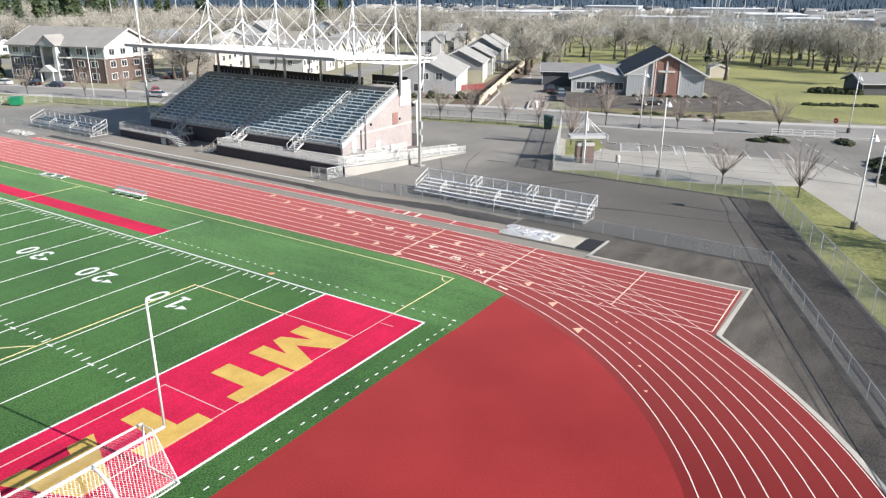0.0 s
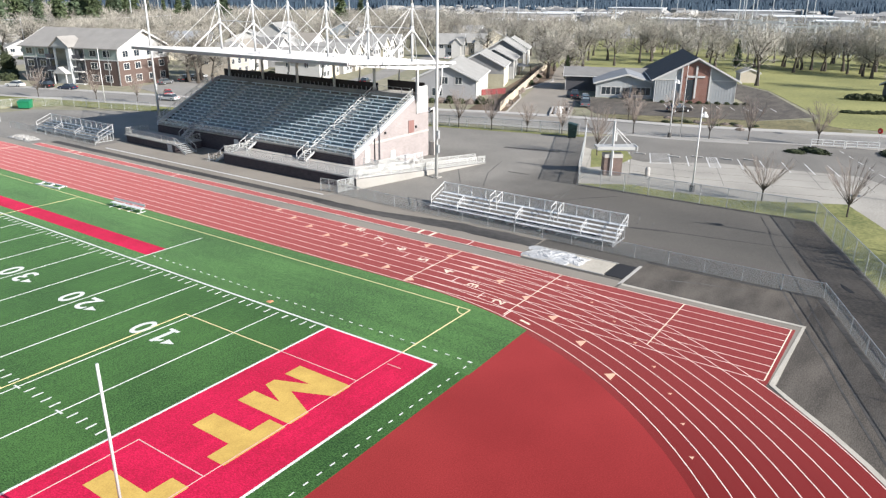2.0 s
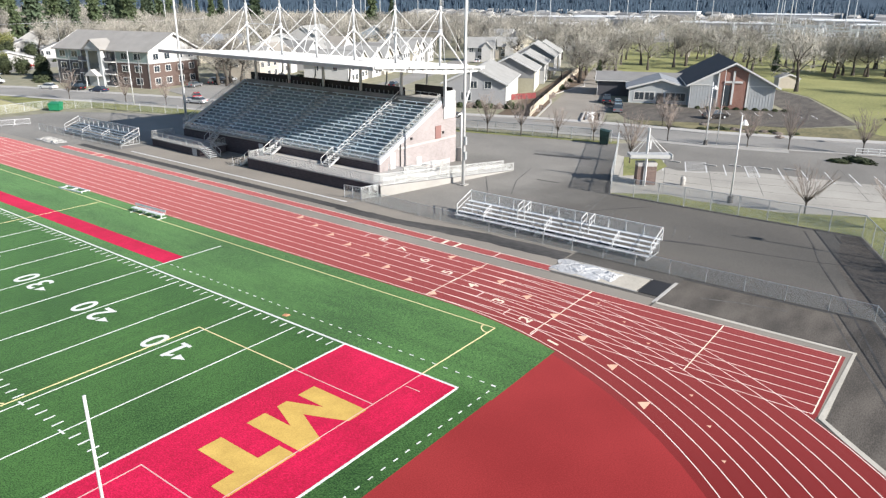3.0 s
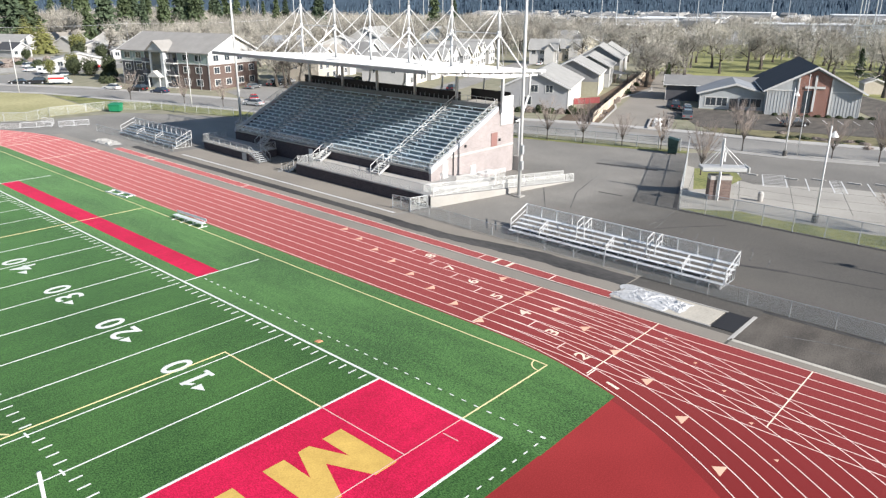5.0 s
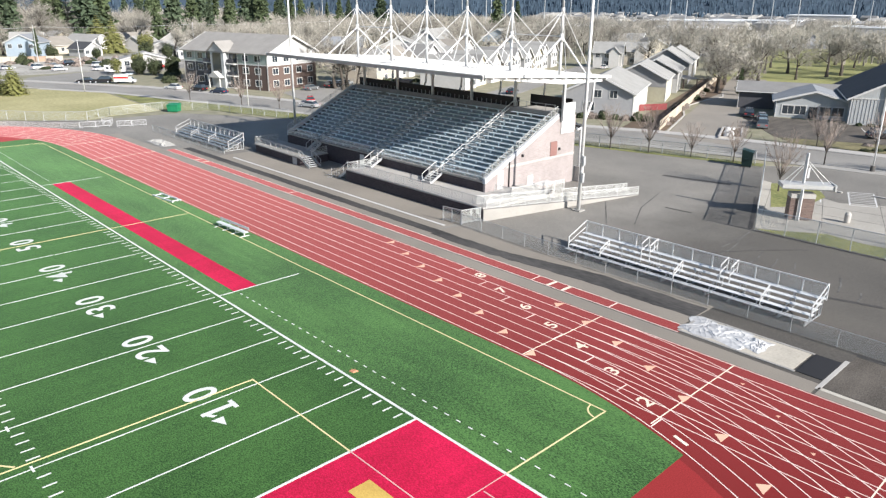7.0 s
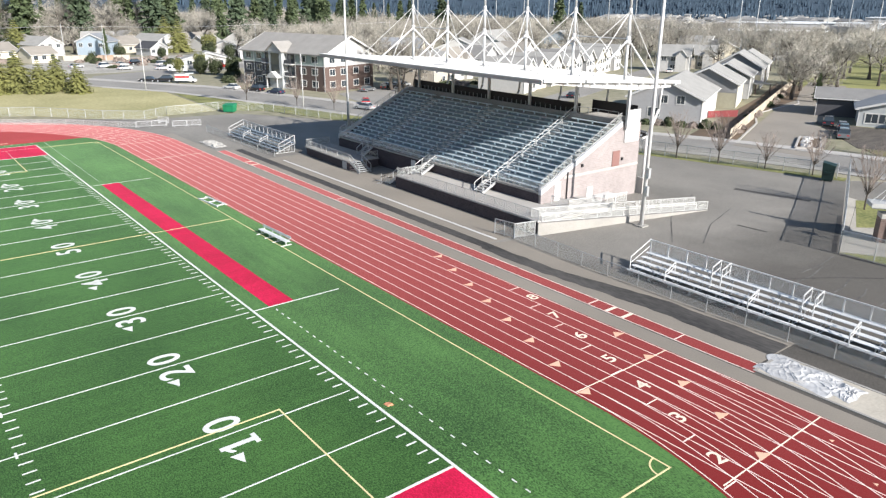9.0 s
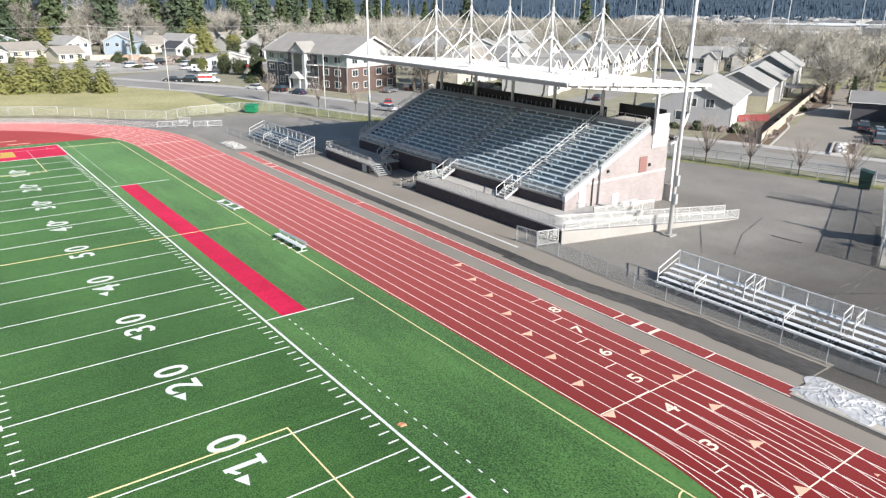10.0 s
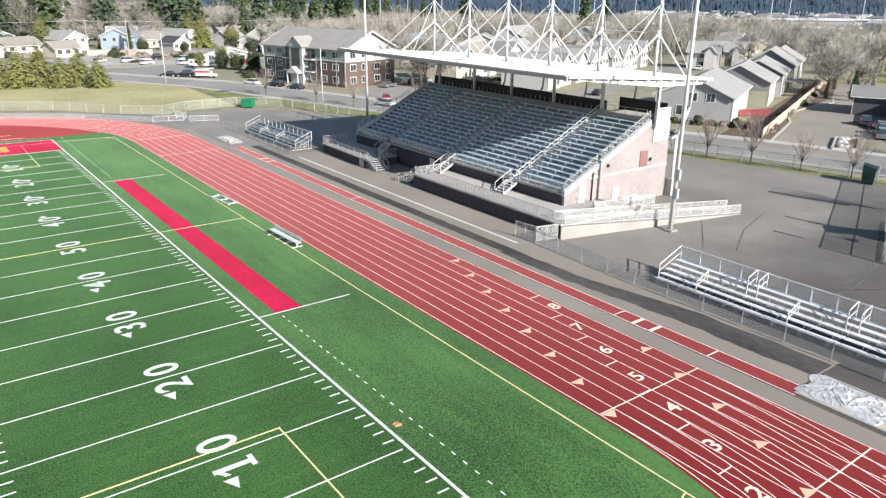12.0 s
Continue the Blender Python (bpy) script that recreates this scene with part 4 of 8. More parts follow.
for pts in ([(46.1, -18.6), (42, -20.2), (37, -21.7), (28.3, -25.2), (21, -27.8), (14.2, -30.1), (10.4, -31.5), (2, -35), (-6, -39)], [(27.2, -24.0), (24.8, -24.9), (20.3, -26.7), (15.1, -29.0), (10, -31.0), (2, -34.4), (-6, -38)],
            [(33.6, -5.5), (34.6, -9.2), (35.5, -13.1), (36.2, -17.6), (37.0, -21.7), (38.8, -27.0)], [(46.8, -21.2), (44.0, -22.3)], [(30, 9), (33, 6.6), (36, 3.5), (41, 0.2), (45, -3.2)]):
    structure("seal_line", Mesh().strip(pts, 0.15, -0.03, -0.007), ASPHALT_DARK, "dark sealed crack in the asphalt", "sealed crack")
# Strips below the fences: a dark edge plus the fence shadow as colour.
for pts in ([(47.0, 2.6), (47.2, -23.3), (16.3, -36.3), (-10, -47.3)], [(25.75, -13.6), (25.75, -27.2), (8.7, -34.5), (-14, -44.2)], [(47.4, 3.4), (59.9, 8.4)]):
    structure("fence_edge", Mesh().strip(pts, 0.42, -0.04, -0.0065), ASPHALT_DARK, "dark weathered edge under the fence, with its shadow painted in", "edge strip")
for pts, w in (([(34.4, -8.6), (34.9, -10.4), (35.4, -12.2)], 0.42), ([(61.7, 21.6), (62.2, 18.6), (63.0, 15.6), (63.4, 13.2)], 0.9), ([(48.0, 13.2), (48.1, 11.6), (48.2, 10.2)], 0.3)):
    structure("oil_stain", Mesh().strip(pts, w, -0.03, -0.010), ASPHALT_DARK, "dark stain on the asphalt", "stain")
for pts in ([(37.0, 1.8), (39.8, 1.7), (42.6, 2.2)], [(39.8, 2.6), (43, 2.5), (46.2, 2.9)], [(37.4, -1.1), (39.4, -1.0), (41.7, -0.5)], [(37.3, -2.8), (39, -2.7), (40.4, -2.3)], [(37.6, -4.4), (39.2, -4.3), (40.5, -3.8)], [(36.1, -8.8), (38, -8.4), (39.6, -7.8)], [(35.3, -10.5), (36.3, -10.4), (37.4, -10.1)],
            [(33, -1), (34.5, 4), (36, 10)], [(40, 12), (46, 15), (53, 17)], [(38, 14), (45, 19), (55, 23)], [(28, -15), (28.6, -17), (28.8, -20)], [(22.5, -16), (23.5, -19), (24, -22)]):
    structure("scuff_mark", Mesh().strip(pts, 0.13, -0.03, -0.0085), SCUFF, "pale scuff across the asphalt", "scuff")

# ---- jumping pit ----
pit = thing("sand_pit", (22.2, -8, 0), "long jump sand pit with concrete rim, half covered", "sand pit")
part("sand", Mesh().box(20.75, -11.55, -0.05, 23.75, -4.0, 0.005), SAND, pit, "pale raked sand")
for b in ((20.55, -11.7, 20.74, -3.8), (23.76, -11.7, 23.95, -3.8), (20.74, -3.99, 23.76, -3.8)):
    part("rim", Mesh().box(b[0], b[1], -0.05, b[2], b[3], 0.03), CONCRETE, pit)


def crumpled(x0, y0, x1, y1, amp, seed, nx=26, ny=34, edge=0.25):
    m = Mesh()
    vs = []
    for j in range(ny + 1):
        for i in range(nx + 1):
            u, v = i / nx, j / ny
            p = Vector((x0 + (x1 - x0) * u, y0 + (y1 - y0) * v, 0))
            d = noise.noise(Vector((p.x * 0.8, p.y * 0.8, seed)))
            ridge = (1 - abs(noise.noise(Vector((p.x * 2.2 + p.y * 0.7, p.y * 1.1, seed + 5))))) ** 9 + 0.8 * (1 - abs(noise.noise(Vector((p.x * 1.6 - p.y * 2.4, p.y * 1.9 + p.x, seed + 8))))) ** 10
            z = 0.03 + amp * 0.7 * ridge + amp * 0.6 * (0.5 + abs(noise.noise(Vector((p.x * 1.3, p.y * 1.3, seed + 3)))) + 0.6 * abs(noise.noise(Vector((p.x * 3.1, p.y * 3.1, seed + 7)))))
            z *= min(1, 0.15 + 5 * min(u, 1 - u, v, 1 - v))
            vs.append((p.x + edge * d, p.y + edge * noise.noise(Vector((p.y, p.x, seed + 1))) * 1.5, z))
    fs = [(j * (nx + 1) + i, j * (nx + 1) + i + 1, (j + 1) * (nx + 1) + i + 1, (j + 1) * (nx + 1) + i) for j in range(ny) for i in range(nx)]
    return m.add(vs, fs)


tarp = tagged(part("tarpaulin", crumpled(20.9, -8.4, 23.7, -3.6, 0.07, 2.0, 70, 110, 0.5), TARP), "crumpled white tarpaulin lying on the sand pit", "tarpaulin")
part("fold", crumpled(21.3, -9.3, 23.4, -7.9, 0.11, 9.0, 50, 40), TARP, tarp)
tagged(part("tarpaulin", crumpled(20.7, 82.0, 22.9, 88.6, 0.3, 5.0, 34, 60), GREY_TARP), "grey crumpled tarpaulin over the far sand pit", "tarpaulin")
mat = tagged(part("rubber_mat", Mesh().box(20.7, -13.3, -0.02, 23.9, -11.75, 0.03), RUBBER_MAT), "black rubber mat beside the sand pit", "mat")
structure("corner_kerb", Mesh().box(19.4, -13.62, -0.04, 24.4, -13.35, 0.012), CONCRETE_PALE, "pale concrete edging by the sand pit", "kerb")
rag = tagged(part("orange_rag", crumpled(0.45, 6.3, 0.85, 6.68, 0.07, 4.0, 8, 8, 0.1), surface("orange_cloth", (0.60, 0.27, 0.15), None, 0.9)), "crumpled orange rag on the turf", "rag")
rag.location.z = Z_TURF

# ---- goals ----
goal = thing("goal_post", (CX, -10.9, 0), "white football goal post with gooseneck base", "goal post")
neck = [Vector((CX, -10.9 + 1.75 * (1 - math.cos(a)), 1.3 + 1.75 * math.sin(a))) for a in [radians(9 * i) for i in range(11)]]
neck_mesh = Mesh().sweep([(CX, -10.9, 0), (CX, -10.9, 0.7)] + neck, 0.085)
part("gooseneck", neck_mesh, WHITE_STEEL, goal, "", True)
part("crossbar", Mesh().tube((CX - 3.56, -9.144, 3.05), (CX + 3.56, -9.144, 3.05), 0.085, 0.085, 12), WHITE_STEEL, goal, "", True)
for s in (-1, 1):
    part("upright", Mesh().tube((CX + s * 3.56, -9.144, 3.0), (CX + s * 3.56, -9.144, 9.35), 0.06, 0.055, 12), WHITE_STEEL, goal, "", True)
net_goal = thing("soccer_goal", (CX, -7.2, 0), "white soccer goal frame with a white net", "soccer goal")
gx0, gx1, gy, gb = CX - 3.66, CX + 3.66, -7.2, -9.55
for x in (gx0, gx1):
    part("post", Mesh().tube((x, gy, 0), (x, gy, 2.44), 0.06, 0.06, 10), WHITE_STEEL, net_goal, "", True)
    part("top_bar", Mesh().tube((x, gy, 2.42), (x, gy - 0.8, 2.4), 0.03, 0.03, 8), WHITE_STEEL, net_goal)
    part("back_stay", Mesh().tube((x, gy - 0.8, 2.4), (x, gb, 0.03), 0.03, 0.03, 8), WHITE_STEEL, net_goal)
    part("ground_bar", Mesh().tube((x, gy, 0.05), (x, gb, 0.05), 0.03, 0.03, 8), WHITE_STEEL, net_goal)
    part("side_net", Mesh().add([(x, gy, 0.05), (x, gb, 0.05), (x, gy - 0.8, 2.38), (x, gy, 2.38)], [(0, 1, 2, 3)]), NET_WHITE, net_goal)
part("crossbar", Mesh().tube((gx0, gy, 2.44), (gx1, gy, 2.44), 0.06, 0.06, 10), WHITE_STEEL, net_goal, "", True)
part("rear_bar", Mesh().tube((gx0, gb, 0.05), (gx1, gb, 0.05), 0.03, 0.03, 8), WHITE_STEEL, net_goal)
part("back_net", Mesh().add([(gx0, gb, 0.05), (gx1, gb, 0.05), (gx1, gy - 0.8, 2.38), (gx0, gy - 0.8, 2.38)], [(0, 1, 2, 3)]), NET_WHITE, net_goal)
part("top_net", Mesh().add([(gx0, gy, 2.4), (gx1, gy, 2.4), (gx1, gy - 0.8, 2.39), (gx0, gy - 0.8, 2.39)], [(0, 1, 2, 3)]), NET_WHITE, net_goal)

# ---- team benches ----
def team_bench(at, turn, length, label, back):
    t = thing("team_bench", (0, 0, 0), label, "bench", "team benches")
    h = length / 2
    for x in (-0.28, -0.02):
        part("seat_plank", Mesh().box(x, -h, 0.42, x + 0.24, h, 0.46), PLANK, t)
    if back:
        part("backrest", Mesh().box(0.26, -h, 0.62, 0.30, h, 0.86), PLANK, t)
    n = 4 if back else 3
    for i in range(n):
        y = -h + 0.3 + (length - 0.6) * i / (n - 1)
        m = Mesh().beam((-0.62, y, 0.03), (0.45, y, 0.03), 0.09, 0.06).beam((-0.1, y, 0.03), (-0.1, y, 0.42), 0.09).beam((-0.1, y, 0.39), (0.24, y, 0.39), 0.06)
        if back:
            m.beam((0.2, y, 0.42), (0.34, y, 0.86), 0.05)
        part("leg_frame", m, WHITE_STEEL, t)
    t.matrix_basis = pose(*at, 0, 0, turn)
    return t


fallen = thing("team_bench", (0, 0, 0), "low white bench tipped on its side on the turf edge", "bench", "team benches")
for x, z in ((-0.55, 0.03), (0.42, 0.05)):
    part("seat_plank", Mesh().box(x, -2.2, z, x + 0.13, 2.2, z + 0.14), PLANK, fallen)
for y in (-1.9, 0.0, 1.9):
    part("leg_frame", Mesh().beam((-0.42, y, 0.12), (0.42, y, 0.12), 0.10).beam((0.2, y, 0.0), (0.2, y, 0.3), 0.07), WHITE_STEEL, fallen)
fallen.matrix_basis = pose(8.9, 53.0, Z_TURF, 0, 0, 6)
team_bench((8.6, 37.0, Z_TURF), 3, 5.2, "aluminium team bench with backrest on the turf edge", True)


# ---- small bleachers ----
def bleacher(name, label, plank, steel, framed=True):
    """Five aluminium rows on a frame, 21 m long, facing -x, with end and aisle rails and a rear fence."""
    t = thing(name, (0, 0, 0), label, "bleacher", "bleachers by the track")
    for i in range(5):
        x, z = i * 0.61, 0.42 + i * 0.24
        for j, (y0, y1) in enumerate(((-10.5, -3.55), (-3.45, 3.45), (3.55, 10.5))):
            part("bench_seat", Mesh().box(x + 0.02, y0, z, x + 0.34, y1, z + 0.045), plank, t)
            part("foot_board", Mesh().box(x + 0.36, y0, z - 0.05, x + 0.61, y1, z - 0.01), plank, t)
    for k in range(12):
        y = -10.3 + k * 20.6 / 11
        f = Mesh().beam((0.1, y, 0.04), (3.1, y, 0.04), 0.06).beam((0.1, y, 0.1), (3.0, y, 1.2), 0.05, 0.08)
        for i in range(5):
            f.beam((i * 0.61 + 0.2, y, 0.04), (i * 0.61 + 0.2, y, 0.42 + i * 0.24), 0.05)
        f.beam((3.05, y, 0.04), (3.05, y, 1.3), 0.06)
        part("under_frame", f, GALVANISED, t)
    m, w = Mesh(), Mesh()
    railing(m, w, (3.08, -10.5, 1.2), (3.08, 10.5, 1.2), 1.2, 1.75, 0.085)
    r = part("rear_rail", m, steel, t)
    part("wire_infill", w, CHAIN_LINK, r)
    for y in (-10.5, 10.5):
        f = Mesh().beam((3.08, y, 1.2), (3.08, y, 2.5), 0.07).beam((3.08, y, 2.48), (0.5, y, 1.45), 0.07).beam((0.5, y, 1.45), (0.5, y, 0.4), 0.07).beam((3.08, y, 1.9), (0.5, y, 0.9), 0.05)
        part("side_rail", f, steel, t)
    for y in (-3.9, -3.1, 3.1, 3.9) if framed else ():
        f = Mesh().beam((2.9, y, 1.3), (2.9, y, 2.55), 0.065).beam((2.9, y, 2.55), (1.75, y, 2.2), 0.065).beam((1.75, y, 2.2), (1.75, y, 0.85), 0.065).beam((2.9, y, 1.95), (1.75, y, 1.6), 0.05)
        part("aisle_frame", f, steel, t)
    for y in (-7.0, 0.0, 7.0) if framed else (-3.5, 3.5):
        f = Mesh().beam((0.3, y, 0.2), (0.3, y, 1.2), 0.06).beam((1.6, y, 0.85), (1.6, y, 1.75), 0.06).beam((0.3, y, 1.2), (1.6, y, 1.75), 0.065).beam((0.3, y, 0.85), (1.6, y, 1.42), 0.05)
        part("aisle_rail", f, steel, t)
    return t


near_bleacher = bleacher("bleacher", "low aluminium bleacher with five bench rows and white rails", PLANK, WHITE_STEEL)
near_bleacher.location = (27.6, 0.8, -0.02)
far_bleacher = bleacher("bleacher", "grey-blue bleacher with white rails by the far bend", GREYBLUE_PLANK, PALE_STEEL, False)
far_bleacher.location, far_bleacher.scale = (26.3, 82.0, -0.02), (1, 0.86, 1)

# ---- floodlight poles ----
for x, y, h in ((39.8, 18.9, 30), (47.2, 87.2, 30)):
    t = thing("light_tower", (x, y, 0), "tall galvanised floodlight pole on the asphalt", "light pole", "floodlight poles")
    part("pole", Mesh().tube((x, y, 0), (x, y, h), 0.21, 0.12, 14), WHITE_STEEL, t, "", True)
    part("base_plate", Mesh().box(x - 0.5, y - 0.5, -0.02, x + 0.5, y + 0.5, 0.12), CONCRETE, t)
    for z in (3.2, 5.0):
        part("control_box", Mesh().box(x - 0.32, y - 0.5, z, x + 0.0, y - 0.22, z + 1.0), GALVANISED, t)
    part("lamp_arm", Mesh().box(x - 1.6, y - 0.1, h - 0.4, x + 1.6, y + 0.1, h - 0.2), GALVANISED, t)
    for i in range(4):
        part("floodlight", Mesh().box(x - 1.5 + i * 0.8, y - 0.5, h - 1.0, x - 0.9 + i * 0.8, y + 0.1, h - 0.4), GREY_STEEL, t)


# ---- chain-link fences ----
def fence(label, pts, height, gap=3.0, z=-0.02, group="chain-link fences", pipe=0.06, mid=False, wire=None):
    t = thing("chain_link_fence", (*pts[0], z), label, "fence", group)
    for (x0, y0), (x1, y1) in zip(pts, pts[1:]):
        n = max(1, round(math.hypot(x1 - x0, y1 - y0) / gap))
        for i in range(n):
            x, y = x0 + (x1 - x0) * i / n, y0 + (y1 - y0) * i / n
            part("post", Mesh().tube((x, y, z), (x, y, z + height + 0.05), pipe / 2, pipe / 2, 6), GALVANISED, t)
        part("top_rail", Mesh().tube((x0, y0, z + height), (x1, y1, z + height), pipe * 0.4, pipe * 0.4, 6), GALVANISED, t)
        if mid:
            part("mid_rail", Mesh().tube((x0, y0, z + height / 2), (x1, y1, z + height / 2), pipe * 0.4, pipe * 0.4, 6), GALVANISED, t)
        part("wire_mesh", Mesh().add([(x0, y0, z + 0.04), (x1, y1, z + 0.04), (x1, y1, z + height), (x0, y0, z + height)], [(0, 1, 2, 3)]), wire or CHAIN_LINK, t)
    x, y = pts[-1]
    part("post", Mesh().tube((x, y, z), (x, y, z + height + 0.05), pipe / 2, pipe / 2, 6), GALVANISED, t)
    return t


fence("low galvanised chain-link fence round the track", [(26.7, 23.6), (26.1, 12), (26.0, -27.4), (8.8, -34.8), (-14, -44.5)], 1.25)
fence("tall chain-link fence along a grass strip", [(47.2, 2.9), (47.5, -23.5), (16.4, -36.6), (-10, -47.6)], 2.2, pipe=0.09)
fence("tall chain-link fence beside the ticket shelter", [(47.2, 2.9), (59.9, 8.0), (77.5, 15.3)], 2.7, 2.6, pipe=0.09, mid=True)
fence("chain-link fence along the street behind the yard", [(77.5, 16.6), (71.6, 38.6), (64, 64)], 1.9, 3.2, pipe=0.11, wire=FAR_LINK)
fence("chain-link fence along the street by the far curve", [(50, 94), (43.6, 114.2), (36.4, 119.6), (25.9, 119)], 1.7, 3.2, pipe=0.09, wire=FAR_LINK)
fence("chain-link fence round the far curve", [(25.9, 119), (20.8, 115.7), (14.8, 120.5), (5.6, 132.5), (-6, 139), (-34, 150), (-70, 152)], 1.7, 4, pipe=0.09, wire=FAR_LINK)
fence("low chain-link fence in front of the far bleacher", [(25.3, 97), (25.4, 71.5)], 1.1, 3)
fence("low chain-link fence along the far bend", [(17, 108), (8, 118), (-6, 128), (-24, 133), (-60, 134)], 1.0, 3)
gate = thing("fence_gate", (26.9, 24.6, -0.02), "white framed pedestrian gate in the chain-link fence", "gate")
for p, q in (((26.7, 23.6), (28.9, 23.1)), ((26.7, 23.7), (26.4, 26.0))):
    m, w = Mesh(), Mesh()
    railing(m, w, (*p, 0), (*q, 0), 1.5, 1.2, 0.07)
    r = part("gate_leaf", m, GALVANISED, gate)
    part("wire_mesh", w, CHAIN_LINK, r)
part("gate_sign", Mesh().box(28.72, 23.12, 0.8, 28.76, 23.6, 1.5), WHITE_TRIM, gate)

# ---- barriers and hurdles by the far curve ----
for x, y, a in ((18.2, 107.5, -22), (20.6, 106.8, -14), (23.4, 104.6, -20), (25.6, 103.8, -18), (22.5, 110.5, -60)):
    t = thing("barrier", (0, 0, 0), "white tubular crowd barrier by the far curve", "barrier", "crowd barriers")
    f = Mesh().tube((-1.2, 0, 0.1), (-1.2, 0, 1.1), 0.04, 0.04, 6).tube((1.2, 0, 0.1), (1.2, 0, 1.1), 0.04, 0.04, 6).tube((-1.2, 0, 1.1), (1.2, 0, 1.1), 0.04, 0.04, 6).tube((-1.2, 0, 0.25), (1.2, 0, 0.25), 0.04, 0.04, 6)
    part("frame", f, PALE_STEEL, t)
    bar = part("bar", Mesh().tube((-1.0, 0, 0.25), (-1.0, 0, 1.1), 0.02, 0.02, 5), PALE_STEEL, t)
    for i in range(1, 11):
        again(bar, t, (0.2 * i, 0, 0))
    for s in (-1, 1):
        part("foot", Mesh().box(s * 0.9 - 0.04, -0.35, 0.0, s * 0.9 + 0.04, 0.35, 0.1), PALE_STEEL, t)
    t.matrix_basis = pose(x, y, -0.02, 0, 0, a)
hurdle = thing("hurdle", (0, 0, 0), "metal rack with dark hurdle bars standing on the asphalt", "hurdle", "stacked hurdles")
for x in (0.0, 1.0):
    part("leg", Mesh().beam((x, 0, 0.03), (x, 0.7, 0.03), 0.05).beam((x, 0, 0), (x, 0, 0.95), 0.04), GALVANISED, hurdle)
part("top_bar", Mesh().box(-0.05, -0.03, 0.84, 1.05, 0.03, 0.92), BLACK_PLASTIC, hurdle)
hurdle.location = (29.0, 48.2, -0.008)
for x, y, a in ((28.6, 49.0, 20), (29.4, 49.6, 75)):
    copy_thing(hurdle, pose(x, y, -0.008, 0, 0, a))


# ---- waste containers ----
def dumpster(at, turn, mat, w, d, h, label):
    t = thing("dumpster", (0, 0, 0), label, "dumpster")
    part("body", Mesh().hexa([(-w / 2 + 0.15, -d / 2 + 0.1, 0.12), (w / 2 - 0.15, -d / 2 + 0.1, 0.12), (w / 2 - 0.15, d / 2 - 0.1, 0.12), (-w / 2 + 0.15, d / 2 - 0.1, 0.12)], [(-w / 2, -d / 2, h * 0.86), (w / 2, -d / 2, h * 0.86), (w / 2, d / 2, h), (-w / 2, d / 2, h)]), mat, t)
    part("rim", Mesh().beam((-w / 2 - 0.04, -d / 2 - 0.04, h * 0.86), (w / 2 + 0.04, -d / 2 - 0.04, h * 0.86), 0.08), mat, t)
    for s in (-1, 1):
        part("lid", Mesh().hexa([(s * w / 4 - w / 4 + 0.03, -d / 2, h * 0.86 + 0.01), (s * w / 4 + w / 4 - 0.03, -d / 2, h * 0.86 + 0.01), (s * w / 4 + w / 4 - 0.03, d / 2, h + 0.01), (s * w / 4 - w / 4 + 0.03, d / 2, h + 0.01)], [(s * w / 4 - w / 4 + 0.03, -d / 2, h * 0.86 + 0.06), (s * w / 4 + w / 4 - 0.03, -d / 2, h * 0.86 + 0.06), (s * w / 4 + w / 4 - 0.03, d / 2, h + 0.06), (s * w / 4 - w / 4 + 0.03, d / 2, h + 0.06)]), mat, t)
        part("lift_pocket", Mesh().box(s * (w / 2 - 0.02) - 0.08, -0.4, h * 0.45, s * (w / 2 - 0.02) + 0.08, 0.4, h * 0.55), mat, t)
        for y in (-0.5, 0.5):
            part("wheel", Mesh().tube((s * 0.7 - 0.05, y, 0.07), (s * 0.7 + 0.05, y, 0.07), 0.08, 0.08, 10), TYRE, t)
    t.matrix_basis = pose(*at, 0, 0, turn)


dumpster((75.3, 16.8, -0.02), 20, DARK_GREEN_STEEL, 1.75, 1.45, 2.35, "tall dark green waste container by the fence")
dumpster((37.6, 116.6, -0.02), -50, GREEN_STEEL, 2.3, 1.7, 1.6, "bright green dumpster on the asphalt by the fence")


PALE_METAL = surface("pale_grey_metal", (0.46, 0.46, 0.45), (0.36, 0.36, 0.355), 0.5, fine=4, broad=0.6)
# ---- ticket shelter hung from a mast ----
shelter = thing("ticket_shelter", (55.2, 1.6, -0.02), "brick ticket booth with white canopy hung from a mast", "shelter")
v21 = Vector((0.60, -0.80, 0))
n21 = Vector((0.80, 0.60, 0))
c = Vector((54.6, 1.2, 0))


def skew(u, v, z):
    return tuple(c + v21 * u + n21 * v + Vector((0, 0, z)))


def skew_box(m, u0, v0, z0, u1, v1, z1):
    return m.hexa([skew(u0, v0, z0), skew(u1, v0, z0), skew(u1, v1, z0), skew(u0, v1, z0)], [skew(u0, v0, z1), skew(u1, v0, z1), skew(u1, v1, z1), skew(u0, v1, z1)])


for u0, u1 in ((-1.5, -0.75), (-0.40, 0.85)):
    part("brick_pier", skew_box(Mesh(), u0, -0.35, -0.02, u1, 1.0, 2.3), BRICK_BROWN, shelter, "brown brick pier")
part("pier_core", skew_box(Mesh(), -0.748, -0.25, -0.02, -0.402, 0.9, 2.29), GREY_STEEL, shelter)
part("pier_cap", skew_box(Mesh(), -1.5, -0.40, 2.305, 0.87, 1.05, 2.75), CONCRETE_PALE, shelter, "pale block band above the bricks")
part("canopy", skew_box(Mesh(), -2.55, -0.55, 3.35, 2.45, 1.35, 3.75), PALE_METAL, shelter, "flat white canopy")
part("canopy_end", skew_box(Mesh(), 2.453, -0.65, 3.2, 2.62, 1.45, 3.85), PALE_METAL, shelter)
part("canopy_soffit", skew_box(Mesh(), -2.4, -0.35, 3.22, 2.3, 1.05, 3.296), GREY_STEEL, shelter)
